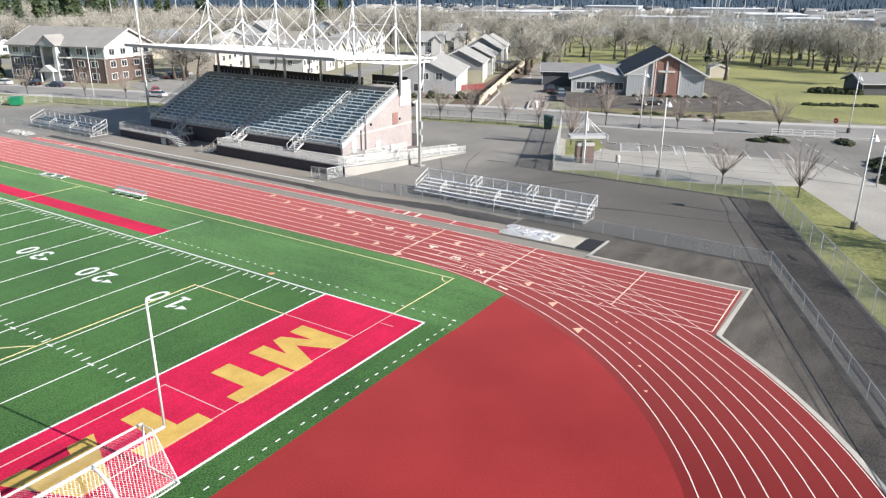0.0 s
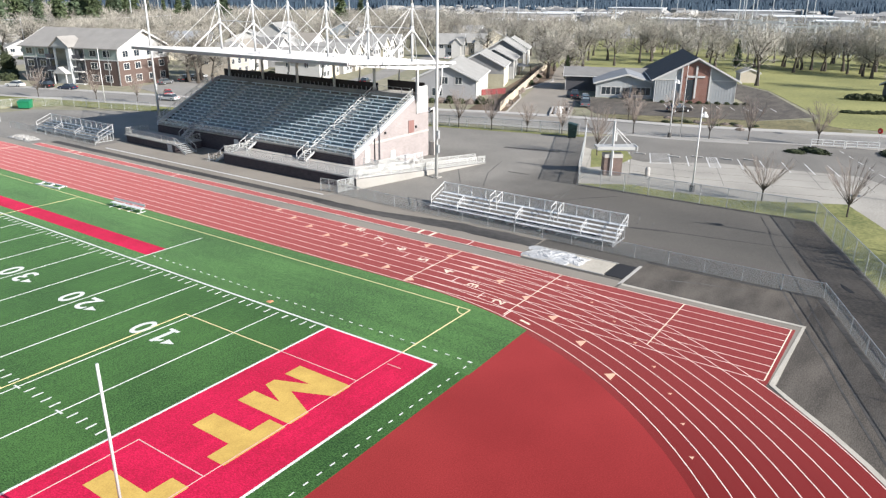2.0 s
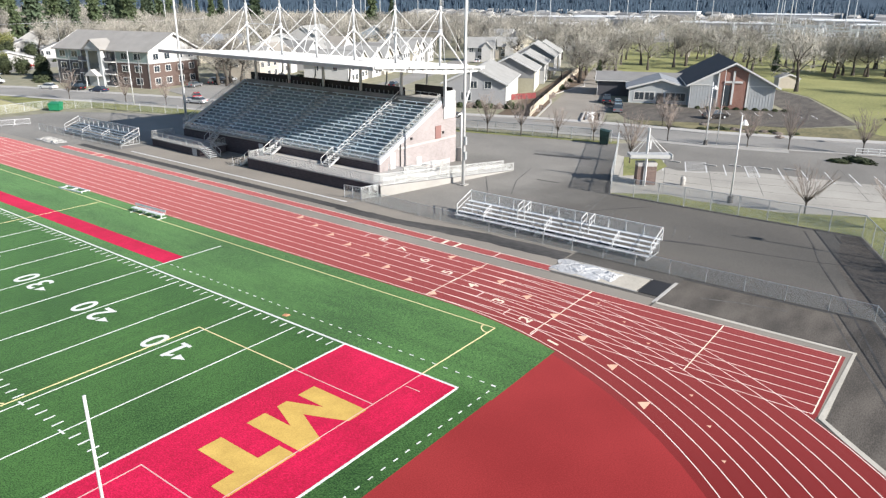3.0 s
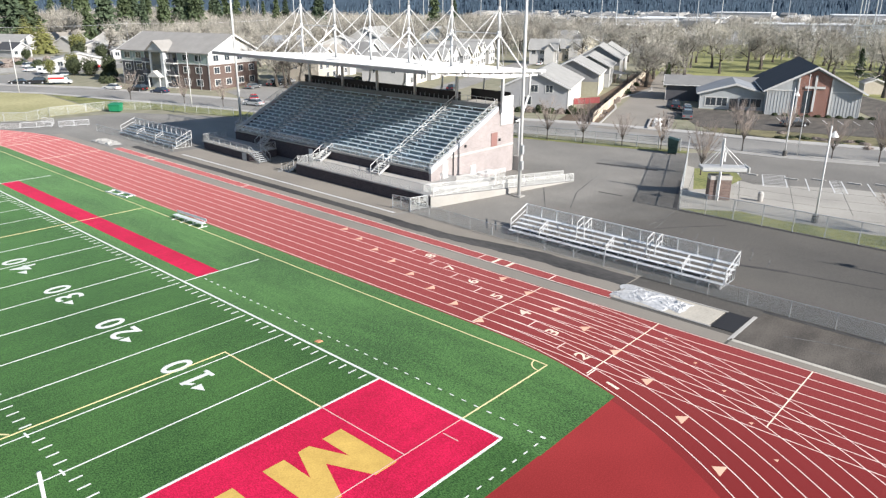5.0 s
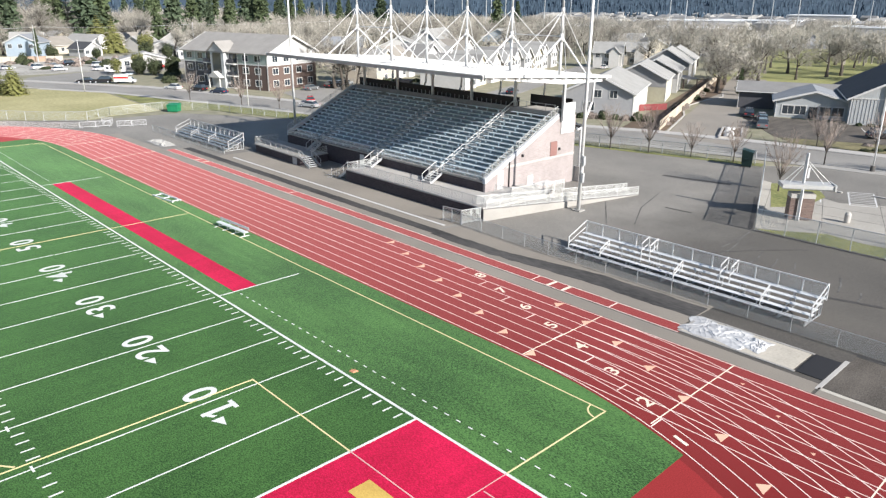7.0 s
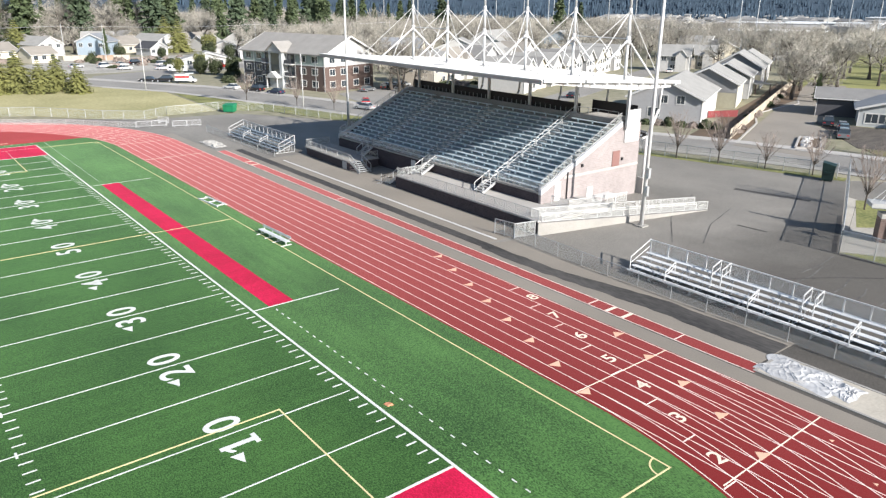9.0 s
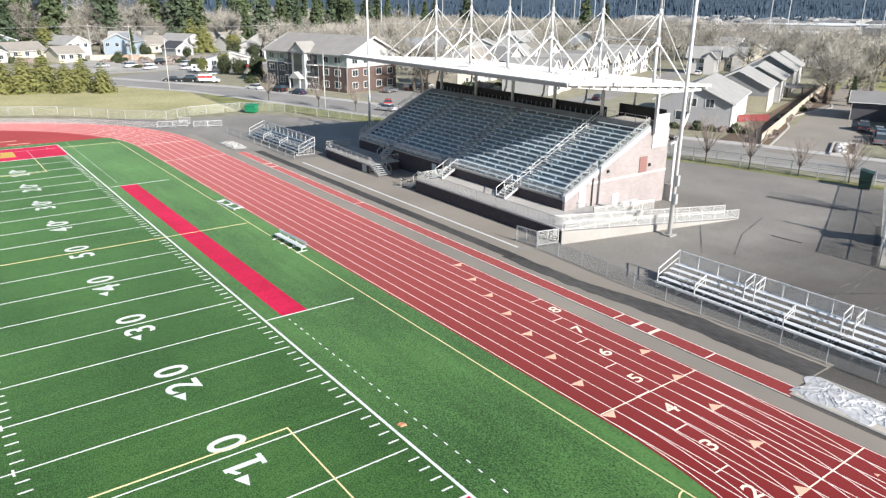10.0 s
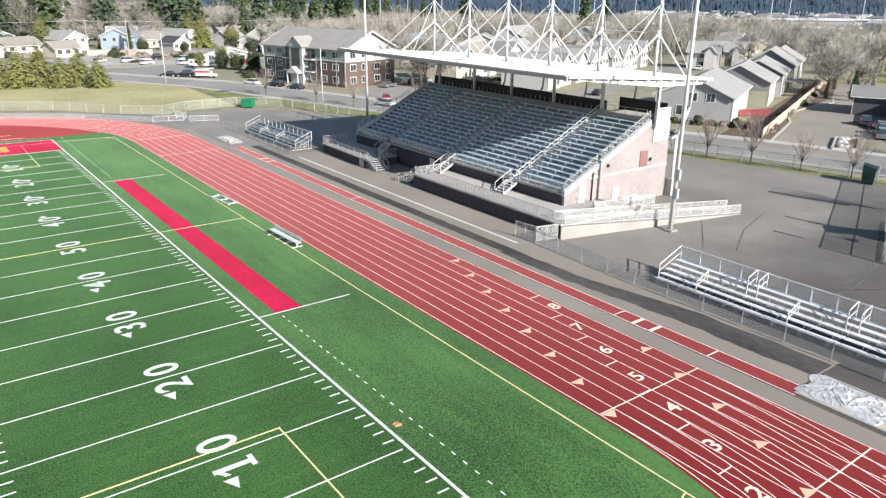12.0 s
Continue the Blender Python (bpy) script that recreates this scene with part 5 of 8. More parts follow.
part("mast", Mesh().beam(skew(-0.57, -0.5, -0.02), skew(-0.57, -0.5, 3.3), 0.24).beam(skew(-0.35, 0.4, 3.78), skew(-0.35, 0.4, 6.9), 0.24), WHITE_STEEL, shelter)
part("signboard", skew_box(Mesh(), -0.1, 0.35, 4.3, 0.1, 0.45, 5.4), WHITE_STEEL, shelter)
for u, z in ((-2.4, 6.0), (-1.7, 5.8), (2.3, 6.2), (1.6, 6.0)):
    part("stay_rod", Mesh().tube(skew(-0.35, 0.4, z), skew(u, 0.4, 3.78), 0.032, 0.032, 6), WHITE_STEEL, shelter)


# ---- street furniture ----
def lamp_post(x, y, h, label, lantern=True, footing=True):
    t = thing("lamp_post", (x, y, -0.02), label, "lamp post", "white lamp posts")
    part("pole", Mesh().tube((x, y, 0.0), (x, y, h), 0.11, 0.07, 10), WHITE_STEEL, t, "", True)
    if footing:
        part("footing", Mesh().tube((x, y, -0.05), (x, y, 0.75), 0.33, 0.31, 16), surface("dark_footing", (0.10, 0.095, 0.09), None, 0.9), t, "dark round concrete footing")
    if lantern:
        part("lantern_arm", Mesh().tube((x, y, h - 0.9), (x + 0.45, y - 0.25, h - 0.75), 0.05, 0.05, 8), WHITE_STEEL, t)
        part("shade", Mesh().tube((x + 0.45, y - 0.25, h - 1.1), (x + 0.45, y - 0.25, h - 0.55), 0.42, 0.10, 14), WHITE_STEEL, t, "white bell shaped shade")
        part("lens", Mesh().tube((x + 0.45, y - 0.25, h - 1.2), (x + 0.45, y - 0.25, h - 1.1), 0.2, 0.3, 12), WHITE_TRIM, t)


lamp_post(52.3, -9.5, 9.9, "tall white lamp post on a dark footing beside the grass")
lamp_post(41.6, -32.4, 9.9, "tall white lamp post on a dark footing on the grass strip")
lamp_post(84.9, 3.9, 9.8, "tall white lamp post on a dark footing by the street")
lamp_post(101.5, -26.7, 9.8, "tall white lamp post beyond the street")
lamp_post(62.2, -33.2, 5.0, "short lamp post among shrubs", True, False)
lamp_post(35.2, 162, 12, "slim white street light pole by the far street", False, False)
lamp_post(51.5, 112, 11, "slim white street light pole by the far fence", False, False)
flag = thing("flag_pole", (86.4, 2.6, -0.02), "bare white flag pole by the street", "flag pole")
part("pole", Mesh().tube((86.4, 2.6, 0), (86.4, 2.6, 11.5), 0.07, 0.04, 8), WHITE_STEEL, flag, "", True)
part("finial", Mesh().tube((86.4, 2.6, 11.5), (86.4, 2.6, 11.7), 0.09, 0.02, 8), WHITE_STEEL, flag)
bin_ = thing("litter_bin", (56.9, -2.4, 0), "pale round concrete litter bin on the forecourt", "litter bin")
part("drum", Mesh().tube((56.9, -2.4, 0), (56.9, -2.4, 0.85), 0.3, 0.32, 14), CONCRETE_PALE, bin_)
part("dome", Mesh().tube((56.9, -2.4, 0.85), (56.9, -2.4, 1.1), 0.34, 0.18, 14), CONCRETE_PALE, bin_)
swing = thing("road_gate", (92.3, -20.8, -0.05), "white tubular swing gate across the lot entrance", "gate")
for (x0, y0), (x1, y1) in (((90.7, -16.4), (92.3, -20.8)), ((92.4, -21.0), (94.0, -25.3))):
    m = Mesh()
    for z in (0.35, 0.75, 1.15):
        m.tube((x0, y0, z), (x1, y1, z), 0.06, 0.06, 6)
    for i in range(4):
        x, y = x0 + (x1 - x0) * i / 3, y0 + (y1 - y0) * i / 3
        m.tube((x, y, -0.05 if i in (0, 3) else 0.35), (x, y, 1.15), 0.07, 0.07, 6)
    part("gate_leaf", m, WHITE_STEEL, swing)
no_entry = thing("road_sign", (97.7, -24.9, -0.05), "round red no-entry sign on a thin post", "road sign")
part("post", Mesh().tube((97.7, -24.9, -0.05), (97.7, -24.9, 2.2), 0.04, 0.04, 6), GALVANISED, no_entry)
part("sign_plate", Mesh().tube((97.65, -24.85, 2.35), (97.62, -24.83, 2.35), 0.45, 0.45, 18), surface("sign_red", (0.55, 0.03, 0.025), None, 0.5), no_entry)
part("sign_bar", Mesh().box(97.58, -25.1, 2.28, 97.60, -24.6, 2.42), WHITE_TRIM, no_entry)


# ---- streets, lots and lawns ----
G = -0.08
STREET = [(0, 240), (22, 200), (34, 178), (44, 160), (50, 140), (56, 120), (62, 98), (70, 73), (78, 53), (84, 38), (88, 22), (90.5, 6), (94, -6), (100, -23), (109, -46), (126, -90)]
structure("street", Mesh().strip(STREET, 10.4, -0.08, -0.055), ROAD_GREY, "grey asphalt street", "street")


def beside(pts, off):
    out = []
    for i, (x, y) in enumerate(pts):
        a, b = Vector(pts[max(i - 1, 0)]), Vector(pts[min(i + 1, len(pts) - 1)])
        d = (b - a).normalized()
        out.append((x - d.y * off, y + d.x * off))
    return out


for off, w, nm, lab in ((5.35, 0.3, "street_kerb", "pale concrete street kerb"), (-5.35, 0.3, "street_kerb", "pale concrete street kerb")):
    structure(nm, Mesh().strip(beside(STREET, off), w, -0.08, 0.06), CONCRETE_PALE, lab, "kerb")
structure("sidewalk", Mesh().strip(beside(STREET, 7.0), 2.4, -0.08, 0.04), CONCRETE_PALE, "pale concrete sidewalk along the street")
structure("sidewalk_near", Mesh().strip(beside(STREET[7:13], -6.8), 2.2, -0.08, 0.03), CONCRETE, "grey concrete sidewalk beside the street", "sidewalk")
structure("sidewalk_far", Mesh().strip(beside(STREET[2:9], -6.1), 1.2, -0.08, 0.03), CONCRETE_PALE, "pale concrete walk along the street and fence", "sidewalk")
structure("verge", Mesh().strip([(77.6, 15.5), (71.3, 39), (60, 76), (52, 95)], 2.2, -0.08, 0.0), GRASS_MIX, "narrow green grass verge along the fence", "grass verge")
structure("dry_field", Mesh().plate([(25.9, 119.2), (36.2, 120.2), (38, 156), (25, 180), (0, 226), (-60, 260), (-160, 260), (-160, 160), (-70, 152.5), (-34, 150.5), (-6, 139.5), (5.6, 133), (14.8, 121), (20.8, 116.2)], -0.085, -0.03), GRASS_DRY, "dry yellowish grass field beyond the curve", "grass field")
structure("street_verge", Mesh().plate([(50.3, 94), (44, 114.5), (36.6, 120), (39, 154), (44.6, 138), (50.4, 117), (54.8, 104), (58.5, 94)], -0.085, -0.028), GRASS_MIX, "grass strip between fence and street", "grass verge")
structure("plaza", Mesh().plate([(47.8, 3.4), (77.4, 15.4), (86.5, 6), (95, -26), (104, -60), (40, -60), (24, -41), (37, -36.2), (57, -25.4), (51.6, -15), (50.6, -6), (51.2, -2.5)], -0.08, -0.034), PLAZA_CONCRETE, "pale concrete forecourt and walk", "forecourt")
structure("parking_lot", Mesh().plate([(69, 11.6), (77.4, 15.2), (85.6, 6), (94.4, -26), (103, -58), (60, -58), (52, -43), (66, -32), (73, -25), (70, -8), (64.5, 1)], -0.08, -0.030), LOT_GREY, "grey asphalt parking lot", "parking lot")
structure("grass_strip", Mesh().plate([(47.6, 3.0), (51.2, -2.5), (50.6, -6), (51.6, -15), (57, -25.4), (37, -36.2), (24, -41), (-8, -53), (-10, -48), (16.4, -36.8), (47.6, -23.6)], -0.08, -0.012), GRASS_MIX, "patchy grass strip along the fence", "grass strip")
structure("shelter_lawn", Mesh().plate([(57, 5.5), (68, 10.2), (72, 6.5), (66, 3.0), (60, 3.0)], -0.08, -0.020), GRASS_MIX, "small green lawn beside the shelter", "lawn")
for i in range(9):
    x, y = 51.5 + 2.4 * i, 4.6 - 5.2 * i
    structure("slab_joint", Mesh().strip([(x - 1.0, y - 0.8), (x + 17, y + 5.6)], 0.04, -0.04, -0.028), ASPHALT_DARK, "dark joint between concrete slabs", "joint")
for i in range(4):
    x, y = 54 + 3.6 * i, 4.2 + 1.4 * i
    structure("slab_joint", Mesh().strip([(x, y), (x + 1.5, y - 14), (x + 6, y - 30)], 0.04, -0.04, -0.0275), ASPHALT_DARK, "dark joint between concrete slabs", "joint")
BAY = Vector((-6.2, -2.3))


def bay_mark(x, y, name="bay_line"):
    structure(name, Mesh().strip([(x, y), (x + BAY.x, y + BAY.y)], 0.15, -0.03, -0.024), WHITE_TRIM, "white painted parking bay line", "bay line")


for x, y in ((70.6, 2.1), (71.9, -0.3), (72.0, -2.8), (72.9, -5.4), (73.6, -6.6), (74.4, -9.4), (75.2, -12.2), (76.0, -15.0), (76.8, -17.8), (69.4, 4.8), (77.6, -20.6)):
    bay_mark(x, y)
for (x0, y0), (x1, y1) in (((70.6, 2.1), (71.9, -0.3)), ((72.9, -5.4), (73.6, -6.6))):
    for k in range(9):
        d = BAY * (k / 8)
        structure("hatch_line", Mesh().strip([(x0 + d.x, y0 + d.y), (x1 + d.x, y1 + d.y)], 0.13, -0.03, -0.025), WHITE_TRIM, "white hatched bay stripe", "hatch line")
for x, y in ((69.5, 3.2), (70.4, -1.6), (72.2, -4.4), (73.1, -8.2), (74.6, -11)):
    structure("wheel_stop", Mesh().box(x - 0.15, y - 0.8, -0.034, x + 0.15, y + 0.8, 0.12), CONCRETE_PALE, "pale concrete wheel stop", "wheel stop")
for k in range(9):
    a = k / 8
    x, y = 90 - 28 * a, -20.5 - 13 * a
    structure("lane_dash", Mesh().strip([(x, y), (x - 1.7, y - 0.8)], 0.14, -0.03, -0.024), WHITE_TRIM, "white dashed lane mark in the lot", "lane mark")
structure("park_lawn", Mesh().plate([(112, -12), (124, -13), (162, 4), (176, 16), (186, 60), (150, 60), (205, 88), (330, 150), (420, 60), (380, -120), (130, -95), (118, -50)], -0.085, -0.05), GRASS_LAWN, "bright green park lawn", "lawn")
structure("church_lot", Mesh().plate([(101.5, 24), (107, 11), (112, -4), (123, -12), (160, 4), (172, 14), (163, 19), (135, 3.4), (125.2, 20.2), (123.6, 33.6), (124, 42)], -0.084, -0.046), CHUTE_GREY, "grey asphalt church parking lot", "parking lot")
structure("church_verge", Mesh().plate([(98.3, 20), (101.2, 23), (106.6, 10.6), (111.6, -4.4), (118, -10), (111, -20), (106.5, -20), (102, -8), (98.5, 6)], -0.084, -0.02), WINTER_BED, "brown winter planting bed in front of the church lot", "grass verge")
for i in range(9):
    x, y = 123.6 + 0.95 * i, 17.4 - 2.5 * i
    structure("bay_line", Mesh().strip([(x - 1, y), (x - 5.2, y - 2.0)], 0.15, -0.05, -0.041), WHITE_TRIM, "white painted parking bay line", "bay line")
structure("driveway", Mesh().plate([(87.5, 37.5), (89.6, 37.4), (112, 46.2), (134, 54.4), (196, 77), (194, 66), (150, 47), (120, 40), (114, 34), (93, 25.5), (88.5, 25)], -0.084, -0.044), TAN_PAVING, "grey asphalt driveway beside the houses", "driveway")
structure("drive_kerb", Mesh().strip([(89.5, 37.8), (112, 46.6), (122, 52.6), (134, 54.8), (146, 55.5), (152, 58.5)], 0.35, -0.08, 0.06), CONCRETE_PALE, "pale kerb along the driveway", "kerb")
structure("house_bed", Mesh().plate([(89.3, 38.3), (112, 47), (122, 53), (134, 55.2), (152, 59), (186, 74), (182, 80), (150, 67), (88, 46)], -0.084, -0.03), BARK_MULCH, "bark mulch bed with shrubs", "planting bed")
structure("apartment_lot", Mesh().plate([(70.5, 130.5), (100, 141), (108, 126), (82, 97), (67, 103), (66, 112)], -0.084, -0.046), ROAD_GREY, "asphalt parking lot beside the apartments", "parking lot")
structure("gravel_lot", Mesh().plate([(30, 214), (58, 214), (96, 224), (104, 262), (84, 276), (34, 272), (22, 250)], -0.084, -0.062), PALE_GRAVEL, "pale gravel and concrete yards behind the far street", "yard")
structure("side_street", Mesh().plate([(25.6, 184), (34, 206), (60, 216), (92, 226), (92, 214), (60, 198), (40, 184)], -0.084, -0.058), ROAD_GREY, "grey asphalt side street", "street")


bed = thing("planter_bed", (97, 30, G), "raised kerbed bed with white stones beside the driveway", "planter")
for (x0, y0), (x1, y1) in (((92.8, 29.7), (95.1, 26.9)), ((95.1, 26.9), (104.6, 31.2)), ((104.6, 31.2), (103.0, 34.0)), ((103.0, 34.0), (92.8, 29.7))):
    part("kerb", Mesh().beam((x0, y0, 0.1), (x1, y1, 0.1), 0.3, 0.4), CONCRETE_PALE, bed)
part("soil", Mesh().plate([(93.0, 29.7), (95.1, 27.2), (104.3, 31.3), (102.9, 33.7)], G, 0.08), BARK_MULCH, bed)
stone_rng = random.Random(8)
for i in range(22):
    u, v = stone_rng.uniform(0.08, 0.92), stone_rng.uniform(0.15, 0.85)
    x, y = 93.9 + 9.6 * u + 0.9 * v - 0.4, 28.6 + 4.2 * u + 1.6 * (v - 0.5) * -1
    r = stone_rng.uniform(0.2, 0.45)
    part("stone", Mesh().tube((x, y, 0.05), (x, y, 0.05 + r), r * 1.3, r * 0.7, 7), WHITE_TRIM, bed)


# ---- houses ----
def painted(name, c, rough=0.75):
    return surface(name, c, tuple(v * 0.8 for v in c), rough, fine=2.0, broad=0.25, spread=0.5)


def shingles(name, c):
    return surface(name, c, tuple(v * 0.7 for v in c), 0.9, fine=5, broad=0.4, spread=0.4, bump=0.3)


ROOF_GREY, ROOF_TAN, ROOF_DARK, ROOF_BLUE = shingles("grey_shingles", (0.235, 0.23, 0.222)), shingles("tan_shingles", (0.30, 0.275, 0.24)), shingles("charcoal_shingles", (0.06, 0.062, 0.07)), shingles("bluegrey_shingles", (0.25, 0.265, 0.285))
ROOF_PALE = shingles("pale_grey_shingles", (0.33, 0.325, 0.31))
ROOF_TAUPE = shingles("taupe_shingles", (0.32, 0.305, 0.285))
RED_CEDAR = surface("cedar_boards", (0.36, 0.265, 0.20), (0.26, 0.19, 0.14), 0.85, fine=3, per_piece=0.12)
RED_BOARD = surface("red_board", (0.24, 0.045, 0.045), (0.15, 0.028, 0.03), 0.8, fine=3, per_piece=0.15)
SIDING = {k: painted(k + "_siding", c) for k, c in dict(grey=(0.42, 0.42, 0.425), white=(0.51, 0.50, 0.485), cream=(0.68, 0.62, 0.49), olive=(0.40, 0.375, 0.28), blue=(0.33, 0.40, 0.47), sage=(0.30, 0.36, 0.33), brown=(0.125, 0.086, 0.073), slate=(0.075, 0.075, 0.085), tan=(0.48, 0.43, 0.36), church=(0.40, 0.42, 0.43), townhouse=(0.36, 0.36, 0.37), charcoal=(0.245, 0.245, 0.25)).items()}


def window_unit(parent, origin, along, out, w, h, panes=2, frame_w=0.09):
    """A framed window on a wall: origin is its lower left corner, along the wall, out of it."""
    o, a, n, up = Vector(origin), Vector(along), Vector(out), Vector((0, 0, 1))

    def blk(s0, z0, s1, z1, d0, d1):
        m = Mesh()
        q = lambda s, z, d: o + a * s + up * z + n * d
        return m.hexa([q(s0, z0, d0), q(s1, z0, d0), q(s1, z0, d1), q(s0, z0, d1)], [q(s0, z1, d0), q(s1, z1, d0), q(s1, z1, d1), q(s0, z1, d1)])
    fr = Mesh()
    for b in ((-frame_w, -frame_w, w + frame_w, 0), (-frame_w, h, w + frame_w, h + frame_w), (-frame_w, 0, 0, h), (w, 0, w + frame_w, h)):
        g = blk(*b, 0.0, 0.07)
        fr.add(g.v, g.f)
    for i in range(1, panes):
        g = blk(w * i / panes - 0.035, 0, w * i / panes + 0.035, h, 0.0, 0.05)
        fr.add(g.v, g.f)
    win = part("window", fr, WHITE_TRIM, parent)
    for i in range(panes):
        s0, s1 = w * i / panes + (0.036 if i else 0), w * (i + 1) / panes - (0.036 if i < panes - 1 else 0)
        part("pane", blk(s0, 0, s1, h, 0.005, 0.03), GLASS, win)
    return win


def house(at, turn, w, d, eave, ridge, wall, roof, label, ridge_along="y", windows=(), over=0.5, category="house", door=None, name="house"):
    """A gabled house. Front wall along local x at y = 0, facing -y; at: its front left corner."""
    t = thing(name, (0, 0, 0), label, category)
    if ridge_along == "y":
        prof = [(0, -0.1), (w, -0.1), (w, eave), (w / 2, ridge), (0, eave)]
        part("wall", Mesh().upright(prof, "y", 0, d), wall, t)
        k = (ridge - eave) / (w / 2)
        for s in (0, 1):
            x0, x1 = (-over, w / 2) if s == 0 else (w + over, w / 2)
            z0 = eave - over * k
            part("roof_slope", Mesh().upright([(x0, z0), (x1, ridge), (x1, ridge + 0.22), (x0, z0 + 0.22)], "y", -over, d + over), roof, t)
            part("rake_trim", Mesh().upright([(x0, z0 - 0.12), (x1, ridge - 0.12), (x1, ridge + 0.26), (x0, z0 + 0.26)], "y", -over - 0.1, -over - 0.004), WHITE_TRIM, t)
            part("gutter", Mesh().box(min(x0, x0 + (0.12 if s else -0.12)), -over, z0 - 0.02, max(x0, x0 + (0.12 if s else -0.12)), d + over, z0 + 0.16), WHITE_TRIM, t)
    else:
        prof = [(0, -0.1), (d, -0.1), (d, eave), (d / 2, ridge), (0, eave)]
        part("wall", Mesh().upright(prof, "x", 0, w), wall, t)
        k = (ridge - eave) / (d / 2)
        for s in (0, 1):
            y0, y1 = (-over, d / 2) if s == 0 else (d + over, d / 2)
            z0 = eave - over * k
            part("roof_slope", Mesh().upright([(y0, z0), (y1, ridge), (y1, ridge + 0.22), (y0, z0 + 0.22)], "x", -over, w + over), roof, t)
            for x in (-over - 0.1, w + over + 0.004):
                part("rake_trim", Mesh().upright([(y0, z0 - 0.12), (y1, ridge - 0.12), (y1, ridge + 0.26), (y0, z0 + 0.26)], "x", x, x + 0.096), WHITE_TRIM, t)
        part("gutter", Mesh().box(-over, -over - 0.13, eave - over * k - 0.02, w + over, -over - 0.004, eave - over * k + 0.16), WHITE_TRIM, t)
    for face, s, z, ww, hh, panes, *fw in windows:
        if face == "front":
            window_unit(t, (s, 0, z), (1, 0, 0), (0, -1, 0), ww, hh, panes, *fw)
        elif face == "right":
            window_unit(t, (w, s, z), (0, 1, 0), (1, 0, 0), ww, hh, panes)
        else:
            window_unit(t, (0, s + ww, z), (0, -1, 0), (-1, 0, 0), ww, hh, panes)
    if door is not None:
        part("door", Mesh().box(door, -0.06, 0, door + 1.0, -0.003, 2.1), WHITE_TRIM, t)
    for x in (-0.06, w - 0.06):
        part("corner_board", Mesh().box(x, -0.05, -0.05, x + 0.12, -0.002, eave - 0.05), WHITE_TRIM, t)
    t.matrix_basis = pose(*at, 0, 0, turn)
    return t


two = lambda w, z: [("front", w * f, z, 1.4, 1.3, 2, 0.14) for f in (0.08, 0.40, 0.74)]
# townhouses beside the driveway
def corner_house(cx, cy, w, d, eave, ridge, wall, roof, label, windows, gable=None, side=None):
    """A house given by its front right corner; boards may put shade on the gable, sunlight on the side."""
    t = house((cx - 0.4226 * w, cy + 0.9063 * w, G), -65, w, d, eave, ridge, wall, roof, label, "y", windows, 0.55)
    # Dark gable boards hold shade in their colour; the blue one is real.
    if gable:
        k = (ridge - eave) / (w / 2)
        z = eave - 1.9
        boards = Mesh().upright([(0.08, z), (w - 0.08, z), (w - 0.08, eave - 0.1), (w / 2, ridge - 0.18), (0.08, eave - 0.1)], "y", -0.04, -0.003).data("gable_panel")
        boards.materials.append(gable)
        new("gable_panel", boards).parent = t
    # Paler boards put the sunlight of this side into its colour.
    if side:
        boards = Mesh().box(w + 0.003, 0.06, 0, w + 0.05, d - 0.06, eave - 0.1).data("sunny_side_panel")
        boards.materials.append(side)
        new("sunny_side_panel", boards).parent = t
    return t


HOUSE_SIDE = [("right", 2.5, 3.2, 1.2, 1.3, 2), ("right", 7, 3.2, 1.2, 1.3, 2), ("right", 4.6, 0.8, 1.8, 1.7, 2)]
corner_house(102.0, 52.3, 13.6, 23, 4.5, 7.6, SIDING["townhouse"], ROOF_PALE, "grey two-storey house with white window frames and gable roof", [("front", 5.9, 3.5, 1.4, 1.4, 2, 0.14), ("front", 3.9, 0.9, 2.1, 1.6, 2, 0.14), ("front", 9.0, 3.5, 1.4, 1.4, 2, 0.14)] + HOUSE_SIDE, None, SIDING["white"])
corner_house(127.2, 60.0, 12.5, 14, 5.1, 8.2, SIDING["olive"], ROOF_PALE, "olive townhouse with gable darkened by painted shade, pale roof", HOUSE_SIDE, SIDING["charcoal"], SIDING["cream"])
corner_house(144.5, 67.0, 11.0, 15, 5.3, 8.0, SIDING["white"], ROOF_PALE, "white townhouse with gable darkened by painted shade, pale roof", HOUSE_SIDE, SIDING["charcoal"], SIDING["white"])
corner_house(165.5, 75.6, 12.5, 14, 5.6, 9.2, SIDING["olive"], ROOF_PALE, "olive townhouse with gable darkened by painted shade and a rear porch", HOUSE_SIDE, SIDING["charcoal"], SIDING["white"])
corner_house(184.0, 84.0, 11.0, 13, 5.4, 8.6, SIDING["tan"], ROOF_PALE, "tan townhouse with gable darkened by painted shade and pale roof", HOUSE_SIDE, SIDING["charcoal"], SIDING["white"])
porch = thing("porch", (157.6, 71.8, G), "dark timber porch with pale roof behind a townhouse", "porch")
part("porch_roof", Mesh().hexa([(154.6, 70.8, 2.3), (158.2, 68.6, 2.3), (162.4, 75.0, 2.5), (158.8, 77.0, 2.5)], [(154.6, 70.8, 2.45), (158.2, 68.6, 2.45), (162.4, 75.0, 2.65), (158.8, 77.0, 2.65)]), ROOF_PALE, porch)
for x, y in ((154.9, 70.9), (158.1, 68.9), (161.9, 74.8)):
    part("porch_post", Mesh().box(x - 0.1, y - 0.1, G, x + 0.1, y + 0.1, 2.3), SIDING["brown"], porch)
red_fence = thing("garden_fence", (113, 54.5, G), "red painted board fence between the townhouses", "fence")
